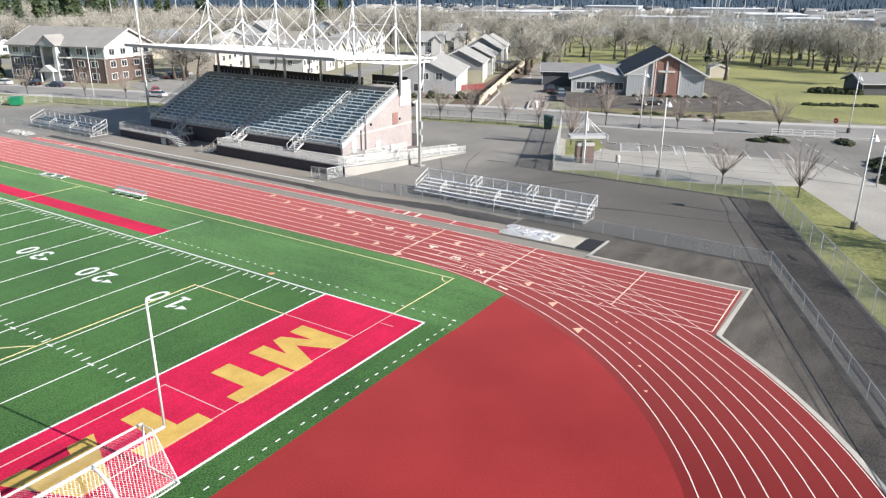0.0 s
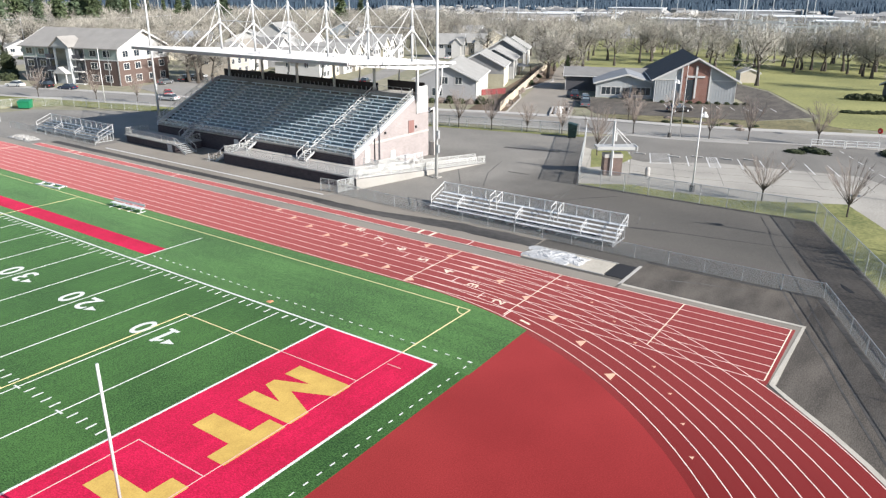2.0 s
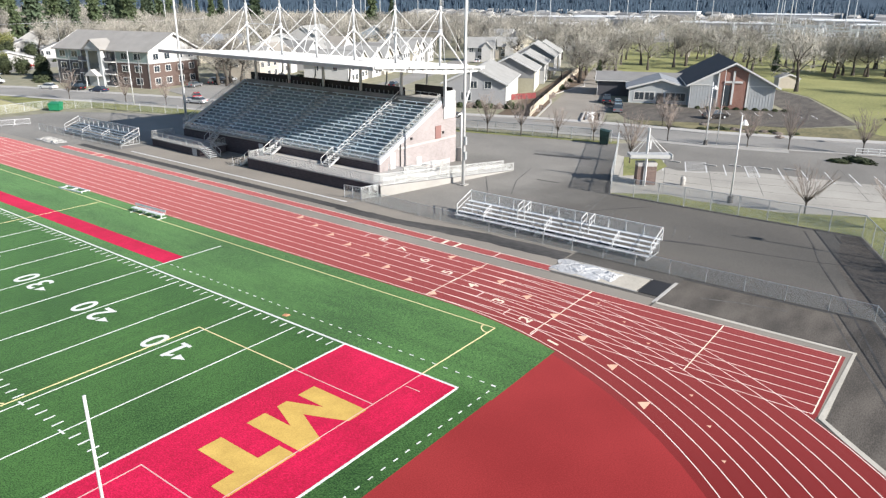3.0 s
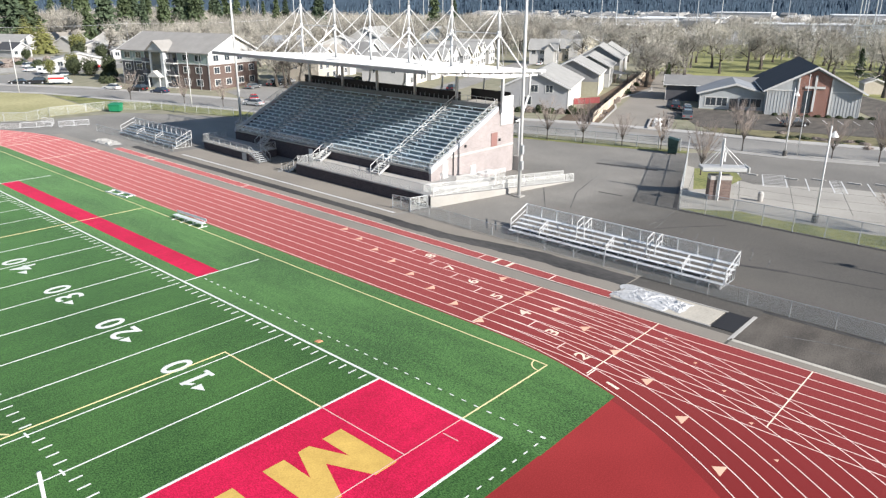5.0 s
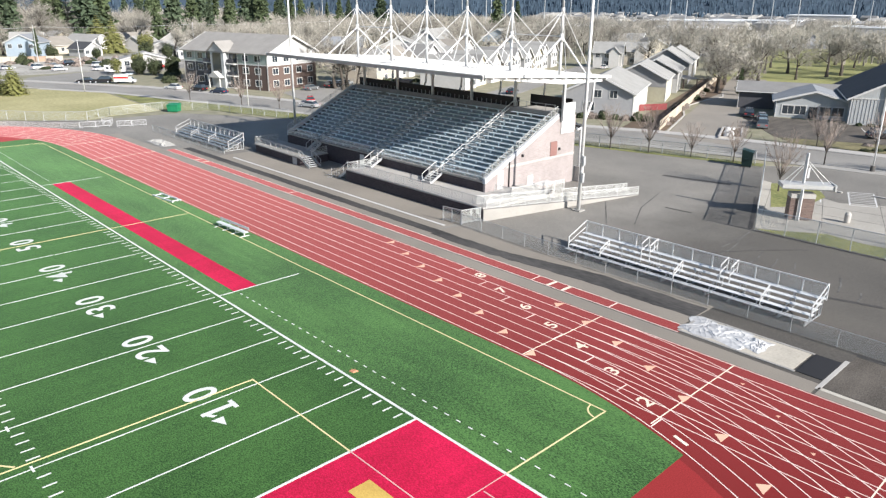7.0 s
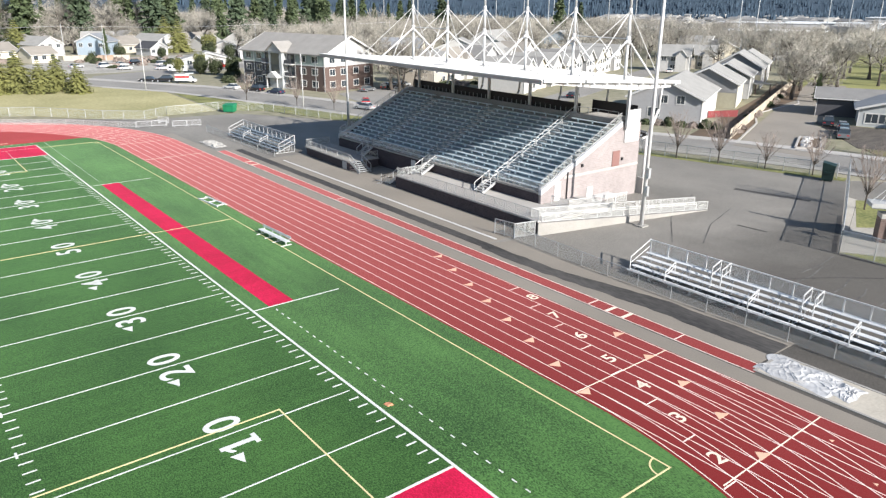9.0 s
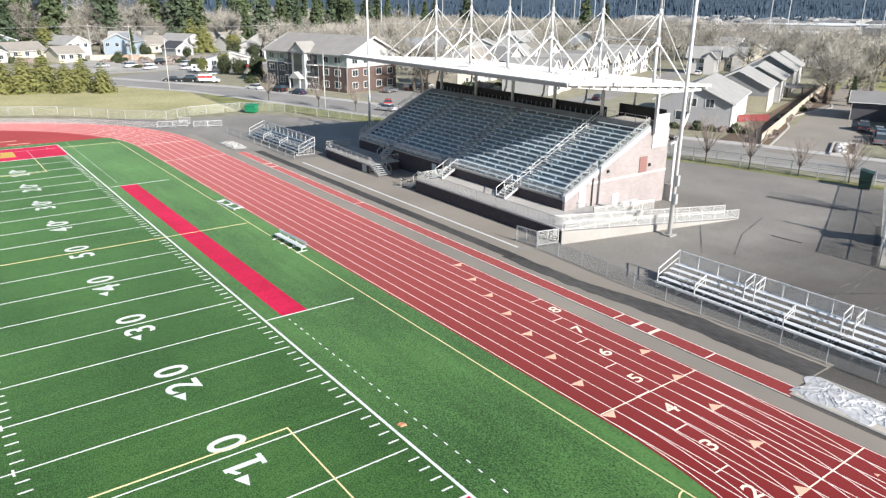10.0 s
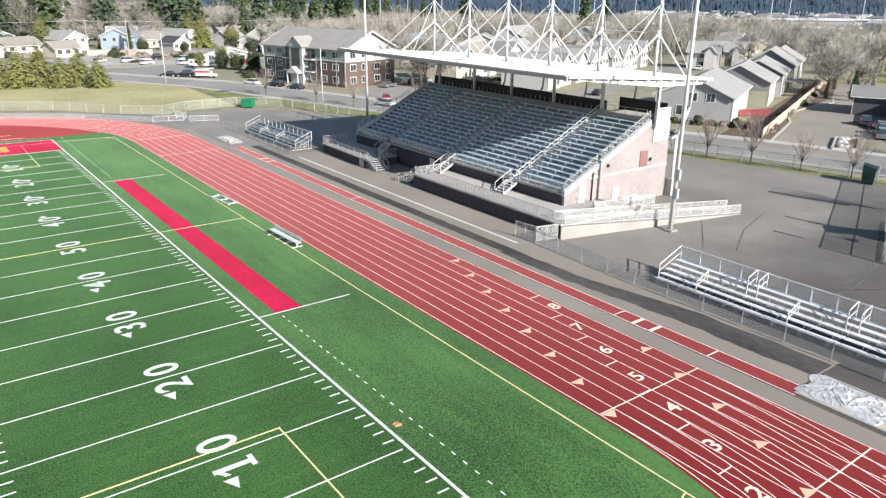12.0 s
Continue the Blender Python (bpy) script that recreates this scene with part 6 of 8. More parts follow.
for i in range(5):
    x, y = 110.4 + 1.25 * i, 56.0 - 0.55 * i
    part("fence_panel", Mesh().beam((x, y, 0.6), (x + 1.2, y - 0.53, 0.6), 0.06, 1.3), RED_BOARD, red_fence)
# houses behind the grandstand
ALONG, ACROSS = Vector((0.927, 0.375)), Vector((-0.375, 0.927))
rows = []
TONES = ("white", "cream", "white", "tan", "white", "grey", "cream", "white", "white")
for i in range(9):
    at = Vector((107.5, 104.5)) + ALONG * 9.4 * i + ACROSS * (0.0, 0.9, 0.3)[i % 3]
    rows.append((at.x, at.y, 22, 7.4, 12.5, TONES[i], (ROOF_PALE, ROOF_GREY, ROOF_PALE)[i % 3], 5.2, 8.1 - 0.3 * (i % 2), "y"))
for i in range(5):
    at = Vector((99.5, 130)) + ALONG * 14.5 * i + ACROSS * (0.0, 2.0)[i % 2]
    rows.append((at.x, at.y, 22, 11, 10, TONES[i + 3], (ROOF_PALE, ROOF_TAN, ROOF_GREY)[i % 3], 5.4, 8.6, "yx"[i % 2]))
rows += [(136, 176, -46, 15, 11, "white", ROOF_PALE, 6.2, 9.4, "y"), (121, 188, -46, 14, 11, "cream", ROOF_BLUE, 6.2, 9.2, "x"), (222, 205, -57, 15, 11, "white", ROOF_PALE, 6.4, 9.4, "y"),
         (189, 124, -62, 9.4, 9, "white", ROOF_PALE, 5.2, 8.2, "x"), (206, 124.6, -62, 9, 10, "tan", ROOF_PALE, 4.8, 7.6, "x"), (222, 127, -38, 12, 10, "cream", ROOF_TAN, 5.4, 8.6, "y"), (246, 142, 22, 16, 12, "grey", ROOF_PALE, 5.6, 8.8, "y")]
for x, y, a, w, d, wl, rf, e, r, way in rows:
    t = house((x, y, G), a, w, d, e, r, SIDING[wl], rf, wl + " two-storey house with gabled shingle roof", way, two(w, 3.4) + two(w, 0.9)[1:] + [("left", 0.24 * d, 3.4, 1.1, 1.2, 2), ("left", 0.66 * d, 3.4, 1.1, 1.2, 2)], category="house")
    if way == "x":
        # a small gabled bay over the entrance
        x0, x1, mid, top = 0.56 * w, 0.92 * w, 0.74 * w, e + 0.36 * (r - e) + 0.5
        for name, mesh, mat in (("bay_wall", Mesh().upright([(x0, -0.1), (x1, -0.1), (x1, e - 0.3), (mid, top), (x0, e - 0.3)], "y", -1.0, -0.02), SIDING["white"]),
                                ("bay_roof", Mesh().upright([(x0 - 0.4, e - 0.5), (mid, top + 0.05), (x1 + 0.4, e - 0.5), (x1 + 0.4, e - 0.28), (mid, top + 0.3), (x0 - 0.4, e - 0.28)], "y", -1.3, 1.6), rf)):
            me = mesh.data(name)
            me.materials.append(mat)
            new(name, me).parent = t
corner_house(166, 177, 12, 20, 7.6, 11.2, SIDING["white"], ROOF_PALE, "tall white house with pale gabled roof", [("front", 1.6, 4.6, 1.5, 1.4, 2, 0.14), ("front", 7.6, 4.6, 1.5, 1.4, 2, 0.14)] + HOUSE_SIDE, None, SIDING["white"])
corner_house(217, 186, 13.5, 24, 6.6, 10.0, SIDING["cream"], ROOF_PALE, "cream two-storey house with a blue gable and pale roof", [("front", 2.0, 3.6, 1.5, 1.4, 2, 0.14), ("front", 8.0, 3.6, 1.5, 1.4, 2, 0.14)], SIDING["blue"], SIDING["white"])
structure("house_street", Mesh().strip([(69, 80.5), (108, 93.5), (150, 110.5), (196, 129)], 7.5, -0.08, -0.034), ROAD_GREY, "grey asphalt street between the houses", "street")

# single-storey houses beyond the far field
far = [(16, 284, 20, 13, 13, "cream", ROOF_TAN, 2.9, 5.6), (36, 292, 25, 10, 14, "white", ROOF_PALE, 4.4, 7.2), (50, 296, -40, 12, 10, "blue", ROOF_BLUE, 5.2, 8.0), (66, 297, 22, 12, 13, "tan", ROOF_TAN, 3.4, 6.4), (84, 306, 25, 13, 16, "white", ROOF_PALE, 3.6, 6.6), (10, 330, -10, 14, 10, "blue", ROOF_DARK, 4.6, 7.6), (-8, 322, -10, 13, 10, "white", ROOF_PALE, 4.6, 7.6),
       (40, 352, -14, 15, 10, "cream", ROOF_TAN, 3.0, 5.8), (62, 372, -14, 16, 10, "white", ROOF_TAN, 3.2, 6.0), (98, 330, -14, 16, 11, "tan", ROOF_TAN, 3.2, 6.2), (110, 298, -40, 12, 10, "white", ROOF_PALE, 3.6, 7.2), (92, 268, -20, 13, 9, "white", ROOF_PALE, 2.8, 5.2), (120, 345, -20, 18, 11, "white", ROOF_TAN, 3.4, 6.4), (64, 217, -18, 15, 9, "white", ROOF_PALE, 2.7, 4.8), (82, 392, -14, 18, 11, "white", ROOF_PALE, 3.4, 6.4), (130, 400, -20, 18, 11, "cream", ROOF_TAN, 3.4, 6.4), (20, 400, -14, 18, 11, "white", ROOF_PALE, 3.4, 6.4), (150, 372, -20, 16, 11, "tan", ROOF_PALE, 3.4, 6.4),
       (28, 262, 18, 9, 9, "cream", ROOF_TAN, 2.9, 5.2), (96, 246, -20, 10, 9, "white", ROOF_PALE, 2.9, 5.0), (4, 270, 16, 10, 10, "white", ROOF_PALE, 3.2, 6.0), (-14, 282, 12, 10, 11, "grey", ROOF_PALE, 4.2, 7.0), (72, 276, 20, 8, 9, "grey", ROOF_DARK, 2.9, 5.2), (26, 310, -30, 11, 10, "white", ROOF_TAN, 4.6, 7.4), (58, 322, -20, 12, 10, "white", ROOF_PALE, 4.6, 7.6), (76, 330, 10, 10, 10, "cream", ROOF_PALE, 4.6, 7.4), (-24, 300, -8, 12, 10, "white", ROOF_TAN, 4.8, 7.8), (100, 290, 25, 10, 10, "white", ROOF_PALE, 3.4, 6.2), (-6, 300, 14, 9, 10, "sage", ROOF_PALE, 3.2, 6.0),
       (118, 262, -30, 15, 10, "tan", ROOF_TAN, 3.2, 6.0), (140, 290, -30, 15, 10, "white", ROOF_PALE, 3.2, 6.0)]
for i, (x, y, a, w, d, wl, rf, e, r) in enumerate(far):
    house((x, y, G), a, w, d, e, r, SIDING[wl], rf, ("low " if e < 4 else "two-storey ") + wl + " house with gabled roof", "y" if i % 3 else "x", two(w, 1.1 if e < 4 else 3.2))
far_fence = thing("board_fence", (40, 267, G), "tan wooden board fence behind the far street", "fence")
for i in range(8):
    part("fence_panel", Mesh().beam((39 + 2.6 * i, 268 - 0.9 * i, G + 0.9), (41.5 + 2.6 * i, 267.1 - 0.9 * i, G + 0.9), 0.08, 1.9), RED_CEDAR if 2 < i < 6 else SIDING["tan"], far_fence)
drive_fence = thing("board_fence", (91.2, 39.6, G), "weathered wooden board fence beside the driveway", "fence")
FENCE_WOOD = surface("fence_boards", (0.52, 0.45, 0.36), (0.36, 0.31, 0.24), 0.85, fine=4, per_piece=0.15)
p0, p1 = Vector((91.8, 40.2, G)), Vector((190, 78.5, G))
fence_n = 44
for i in range(fence_n):
    a, b = p0.lerp(p1, i / fence_n), p0.lerp(p1, (i + 0.97) / fence_n)
    part("fence_panel", Mesh().beam(a + Vector((0, 0, 0.9)), b + Vector((0, 0, 0.9)), 0.06, 1.8), FENCE_WOOD, drive_fence)

# ---- apartment block ----
apt = thing("apartment_block", (0, 0, 0), "three-storey apartment block with brown and sage siding", "apartment building")
AW, AD, AE, AR = 31.0, 17.0, 8.9, 12.8
part("wall", Mesh().upright([(0, -0.1), (AD, -0.1), (AD, AE), (AD / 2, AR), (0, AE)], "x", 0, AW), SIDING["white"], apt)
kk = (AR - AE) / (AD / 2)
for y0 in (-0.7, AD + 0.7):
    part("roof_slope", Mesh().upright([(y0, AE - 0.7 * kk), (AD / 2, AR), (AD / 2, AR + 0.25), (y0, AE - 0.7 * kk + 0.25)], "x", -0.8, AW + 0.8), ROOF_TAUPE, apt)
    for x in (-0.9, AW + 0.804):
        part("rake_trim", Mesh().upright([(y0, AE - 0.7 * kk - 0.12), (AD / 2, AR - 0.12), (AD / 2, AR + 0.3), (y0, AE - 0.7 * kk + 0.3)], "x", x, x + 0.096), WHITE_TRIM, apt)
for x0, x1, z0, z1, m in ((0.05, 8.8, 0, 6.0, "slate"), (0.05, 8.8, 6.0, 8.9, "sage"), (20.6, AW - 0.05, 0, 6.0, "brown"), (20.6, AW - 0.05, 6.0, 8.9, "sage"), (8.9, 11.8, 0, 8.9, "slate"), (17.6, 20.5, 0, 8.9, "slate")):
    part("siding_panel", Mesh().box(x0, -0.05, z0, x1, -0.003, z1 - 0.02), SIDING[m], apt)
part("siding_panel", Mesh().box(AW + 0.003, 0.05, 0, AW + 0.05, AD - 0.05, 6.0), SIDING["brown"], apt)
for z in (5.95,):
    part("belt_trim", Mesh().box(0, -0.12, z, AW, -0.052, z + 0.22), WHITE_TRIM, apt)
    part("belt_trim", Mesh().box(AW + 0.052, 0, z, AW + 0.12, AD, z + 0.22), WHITE_TRIM, apt)
for x in (0, 4.4, 8.75, 11.9, 17.4, 20.45, AW - 3.2, AW - 0.2):
    part("pilaster_board", Mesh().box(x, -0.14, 0, x + 0.25, -0.125, 8.9), WHITE_TRIM, apt)
part("entrance_bay", Mesh().box(12.3, -1.6, 0, 17.2, -0.004, 9.0), SIDING["church"], apt, "projecting pale grey entrance bay")
part("bay_gable", Mesh().upright([(12.0, 9.0), (17.5, 9.0), (14.75, 11.2)], "y", -1.9, 3.0), SIDING["church"], apt)
for s in (0, 1):
    x0 = 11.7 if s == 0 else 17.8
    part("bay_roof", Mesh().upright([(x0, 8.9), (14.75, 11.25), (14.75, 11.5), (x0, 9.1)], "y", -2.2, 3.4), ROOF_TAUPE, apt)
part("bay_opening", Mesh().box(13.2, -1.66, 3.6, 16.3, -1.604, 8.6), GLASS, apt)
part("porch_roof", Mesh().upright([(12.4, 2.6), (17.1, 2.6), (14.75, 4.2)], "y", -3.2, -1.61), SIDING["white"], apt)
for x in (12.7, 16.6):
    part("porch_post", Mesh().box(x, -3.1, 0, x + 0.25, -2.85, 2.6), WHITE_TRIM, apt)
for x0 in (8.95, 17.65):
    for f in range(3):
        z = 0.15 + f * 2.95
        bal = part("balcony", Mesh().box(x0, -1.3, z - 0.15, x0 + 2.7, -0.06, z), WHITE_TRIM, apt)
        part("balcony_rail", Mesh().box(x0 + 0.05, -1.28, z + 0.15, x0 + 2.65, -1.22, z + 1.05), SIDING["slate"], bal)
        part("balcony_door", Mesh().box(x0 + 0.5, -0.09, z + 0.05, x0 + 2.2, -0.055, z + 2.1), GLASS, bal)
for f in range(3):
    for x in (1.4, 5.6, 22.4, 26.6):
        window_unit(apt, (x, -0.05, 0.95 + f * 2.95), (1, 0, 0), (0, -1, 0), 1.9, 1.4, 2, 0.14)
    for y in (1.6, 5.4, 9.8, 13.8):
        window_unit(apt, (AW + 0.05, y, 0.95 + f * 2.95), (0, 1, 0), (1, 0, 0), 1.7, 1.4, 2, 0.14)
apt.matrix_basis = pose(62.0, 164.6, G, 0, 0, -76)

# ---- church ----
church = house((125.4, 20.7, G), -66, 16.8, 27, 5.0, 9.4, SIDING["church"], ROOF_DARK, "grey church with dark roof and brick front bearing a cross", "y", (), 0.9, "church", None, "church")


def front(m, name, material, label=""):
    me = m.data(name)
    me.materials.append(material)
    ob = new(name, me)
    ob.parent = church
    if label:
        ob["label"] = label
    return ob


front(Mesh().upright([(5.6, -0.05), (11.2, -0.05), (11.2, 7.55), (8.4, 8.85), (5.6, 7.55)], "y", -0.25, -0.003), "brick_panel", BRICK_RED, "red brick centre panel")
for x in (5.3, 11.2):
    front(Mesh().box(x, -0.35, -0.05, x + 0.3, -0.002, 7.4), "panel_post", WHITE_TRIM)
front(Mesh().box(8.2, -0.45, 1.0, 8.6, -0.254, 7.9), "cross_upright", WHITE_TRIM)
front(Mesh().box(6.6, -0.45, 5.4, 10.2, -0.262, 5.8), "cross_arm", WHITE_TRIM)
front(Mesh().box(6.5, -0.30, 0.6, 8.0, -0.252, 5.0), "dark_glazing", GLASS)
for x0, x1 in ((0.05, 5.25), (11.55, 16.75)):
    front(Mesh().box(x0, -0.09, 4.75, x1, -0.003, 4.95), "band_board", WHITE_TRIM)
    n_b = 9
    for i in range(n_b):
        x = x0 + (x1 - x0) * (i + 0.5) / n_b
        front(Mesh().box(x - 0.05, -0.055, 0.3, x + 0.05, -0.003, 4.74), "batten", SIDING["grey"])
annex = house((124.4, 33.9, G), -66, 13.4, 13, 3.3, 5.2, SIDING["church"], ROOF_BLUE, "low grey church annex with wide white windows", "y", [("front", s0 + 2.2 * k, 0.75, 1.95, 1.6, 2, 0.22) for s0 in (1.2, 7.8) for k in range(2)], 0.7, "annex", None, "church_annex")
entry = Mesh().box(5.9, -0.10, 0, 7.4, -0.004, 2.3).data("entrance_door")
entry.materials.append(GLASS)
entry_door = new("entrance_door", entry)
entry_door.parent = annex
house((131.5, 45.0, G), -66, 19, 12, 3.6, 5.0, SIDING["slate"], ROOF_GREY, "low dark church hall wing with grey roof", "x", (), 0.6, "hall", None, "church_hall")
shed = house((176, 14.5, G), -60, 5, 4, 2.6, 3.6, SIDING["tan"], ROOF_GREY, "small tan garden shed by the lawn", "y", (), 0.2, "shed", None, "garden_shed")
house((158.8, -24.4, G), -62, 14, 10, 2.8, 4.6, SIDING["slate"], ROOF_GREY, "low dark pavilion at the edge of the lawn", "x", (), 0.7, "pavilion", None, "park_pavilion")

structure("rail_yard", Mesh().plate([(330 * math.cos(radians(a)) - 25, 330 * math.sin(radians(a)) - 25) for a in (-4, 8, 20, 32)] + [(900 * math.cos(radians(a)) - 25, 900 * math.sin(radians(a)) - 25) for a in (40, 26, 12, -4)], -0.088, -0.07), surface("yard_gravel", (0.36, 0.355, 0.345), (0.20, 0.198, 0.192), 0.9, fine=0.2, broad=0.02, spread=0.22, detail=8), "pale gravel yard in the distance", "yard")


# ---- trees ----
def grow(rng, height, spread, levels, kids, lean=0.35, trunk=0.3, first=0.28):
    """Branch segments of a bare tree: (from, to, radius, radius at the end, level)."""
    segs = []

    def branch(p, d, length, r, level):
        n = 3 if level < 2 else 2
        for i in range(n):
            q = p + d * length / n
            segs.append((p.copy(), q.copy(), r, r * 0.8, level))
            p, r = q, r * 0.8
            d = (d + Vector((rng.uniform(-1, 1), rng.uniform(-1, 1), rng.uniform(-0.5, 0.8))) * 0.22).normalized()
            if level < levels and (level > 0 or i > 0 or first < 0.2):
                for _ in range(kids[level]):
                    a = rng.uniform(0, 2 * math.pi)
                    side = d.cross(Vector((math.cos(a), math.sin(a), 0.15))).normalized()
                    nd = (d * (1 - spread) + side * spread + Vector((0, 0, 0.12))).normalized()
                    branch(p, nd, length * rng.uniform(0.45, 0.72), r * 0.55, level + 1)
        if level < levels:
            for _ in range(kids[level]):
                a = rng.uniform(0, 2 * math.pi)
                nd = (d + Vector((math.cos(a), math.sin(a), 0.1)) * spread).normalized()
                branch(p, nd, length * rng.uniform(0.5, 0.75), r * 0.7, level + 1)
    branch(Vector((0, 0, 0)), Vector((rng.uniform(-0.06, 0.06), rng.uniform(-0.06, 0.06), 1)).normalized(), height * 0.45, trunk, 0)
    return segs


def blade(m, p, q, w):
    d = (q - p).normalized()
    s = d.cross(Vector((0.3, 0.5, 0.8))).normalized() * w
    u = d.cross(s).normalized() * w
    m.add([p - s, p + s, p + u, q], [(0, 1, 3), (1, 2, 3), (2, 0, 3)])


def raw(mesh, name, mat):
    me = bpy.data.meshes.new(name)
    me.from_pydata(mesh.v, [], mesh.f)
    me.materials.append(mat)
    return me


def trunk_tube(pts, radii, sides):
    """One closed, tapering tube along a row of points."""
    m, vs, fs = Mesh(), [], []
    for p, r in zip(pts, radii):
        vs += [(p.x + r * math.cos(2 * math.pi * k / sides), p.y + r * math.sin(2 * math.pi * k / sides), p.z) for k in range(sides)]
    for j in range(len(pts) - 1):
        fs += [(j * sides + k, j * sides + (k + 1) % sides, (j + 1) * sides + (k + 1) % sides, (j + 1) * sides + k) for k in range(sides)]
    fs.append(tuple((len(pts) - 1) * sides + k for k in range(sides)))
    return m.add(vs, fs)


def bare_tree_meshes(seed, height, spread, levels, kids, trunk, twig_w, bark, twig, fine=1):
    rng = random.Random(seed)
    segs = grow(rng, height, spread, levels, kids, trunk=trunk)
    top = max(s[1].z for s in segs)
    k = height / top
    stem = [s for s in segs if s[4] == 0]
    wood = trunk_tube([stem[0][0] * k] + [s[1] * k for s in stem], [stem[0][2] * 1.35] + [s[3] for s in stem], 8)
    crown, limbs = Mesh(), 0
    for p, q, r0, r1, lv in sorted(segs, key=lambda g: g[4]):
        p, q = p * k, q * k
        if lv == 0:
            continue
        if lv == 1:
            crown.tube(p, q, r0, r1, 5)
            limbs = len(crown.f)
        elif lv < levels:
            crown.tube(p, q, max(r0 * 0.8, twig_w * 1.2), max(r1 * 0.6, twig_w), 3)
        else:
            blade(crown, p, q, twig_w)
            for _ in range(fine):
                o = Vector((rng.uniform(-1, 1), rng.uniform(-1, 1), rng.uniform(-0.4, 1))).normalized() * height * rng.uniform(0.05, 0.1)
                blade(crown, p.lerp(q, rng.random()), q + o, twig_w)
    crown_me = raw(crown, "crown", twig)
    crown_me.materials.append(bark)
    crown_me.polygons.foreach_set("material_index", [1 if i < limbs else 0 for i in range(len(crown_me.polygons))])
    return raw(wood, "trunk", bark), crown_me


def plant(kind, meshes, at, turn, scale, label, category, group):
    t = thing(kind, at, label, category, group)
    for me in meshes:
        o = new(me.name.split(".")[0], me)
        o.parent = t
    t.rotation_euler = (0, 0, turn)
    t.scale = (scale, scale, scale * (0.92 + 0.16 * ((turn * 7) % 1)))
    return t


OAKS = [bare_tree_meshes(11 + i, 13.5, 0.66, 3, (3, 2, 2), 0.42, 0.042, BARK, TWIG, 1 + i % 2) for i in range(4)]


def vase_tree_meshes(seed, height, width, fork, stems, twig_w, trunk, twig):
    """A small bare tree: a short trunk and many rising, forking stems that fan out into a vase."""
    rng4 = random.Random(seed)
    wood, crown = Mesh(), Mesh()
    wood.tube((0, 0, 0), (0, 0, fork), trunk, trunk * 0.8, 8)
    for i in range(stems):
        a = 2 * math.pi * i / stems + rng4.uniform(-0.3, 0.3)
        reach = width / 2 * math.sqrt(rng4.uniform(0.05, 1.0))
        p = Vector((0, 0, fork * rng4.uniform(0.8, 1.0)))
        tip = Vector((math.cos(a) * reach, math.sin(a) * reach, height * (1.0 - 0.25 * (2 * reach / width) ** 2) * rng4.uniform(0.86, 1.0)))
        last, n = p, 4
        for k in range(1, n + 1):
            f = k / n
            q = p.lerp(tip, f) + Vector((rng4.uniform(-1, 1), rng4.uniform(-1, 1), 0)) * 0.05 * height * f * (1 - f) * 4 * 0.4
            r = trunk * 0.42 * (1 - 0.8 * (k - 1) / n)
            (wood if k == 1 else crown).tube(last, q, r, r * 0.75, 4)
            for _ in range(3 if k > 1 else 1):
                o = (tip - p).normalized() * rng4.uniform(0.08, 0.2) * height + Vector((rng4.uniform(-1, 1), rng4.uniform(-1, 1), rng4.uniform(-0.2, 0.6))) * 0.08 * height
                e = q + o
                blade(crown, last.lerp(q, 0.6), e, twig_w * 1.3)
                for _ in range(2):
                    blade(crown, q.lerp(e, rng4.uniform(0.2, 0.7)), e + Vector((rng4.uniform(-1, 1), rng4.uniform(-1, 1), rng4.uniform(-0.2, 0.8))) * 0.06 * height, twig_w)
            last = q
    return raw(wood, "trunk", BARK), raw(crown, "crown", twig)


ORNAMENTAL = [vase_tree_meshes(31 + i, 5.6, 5.4, 1.5, 20, 0.012, 0.10, TWIG_RED) for i in range(2)]
SAPLING = [vase_tree_meshes(51 + i, 6.8, 4.8, 1.9, 18, 0.017, 0.10, TWIG_RED) for i in range(3)]


def conifer_meshes(seed, height, radius, levels, mat, dense=11):
    rng = random.Random(seed)
    wood, crown = Mesh(), Mesh()
    wood.tube((0, 0, 0), (0, 0, height * 0.96), height * 0.018, 0.02, 6)
    for i in range(levels):
        f = i / (levels - 1)
        z = height * (0.10 + 0.88 * f)
        R = radius * (1 - f) ** 0.85 * rng.uniform(0.85, 1.12) + 0.12
        for j in range(dense):
            a = 2 * math.pi * (j + rng.random() * 0.8) / dense + i
            rr = R * rng.uniform(0.7, 1.15)
            d = Vector((math.cos(a), math.sin(a), 0))
            s = Vector((-d.y, d.x, 0))
            base = Vector((0, 0, z))
            tip = base + d * rr + Vector((0, 0, -0.25 * rr + rng.uniform(-0.1, 0.25)))
            for part_i in range(5):
                c0 = base.lerp(tip, 0.15 + 0.19 * part_i)
                wdt = rr * (0.30 - 0.045 * part_i) * rng.uniform(0.8, 1.3)
                for sg in (-1, 1):
                    e = c0 + s * sg * wdt + d * wdt * 0.7 + Vector((0, 0, rng.uniform(-0.18, 0.1) * rr))
                    crown.add([c0 + Vector((0, 0, 0.06 * rr)), c0 + d * wdt * 0.55 + Vector((0, 0, -0.05 * rr)), e], [(0, 1, 2)])
            blade(crown, base.lerp(tip, 0.3), tip + d * 0.15 * rr, 0.06 * rr)
    return raw(wood, "trunk", BARK), raw(crown, "crown", mat)


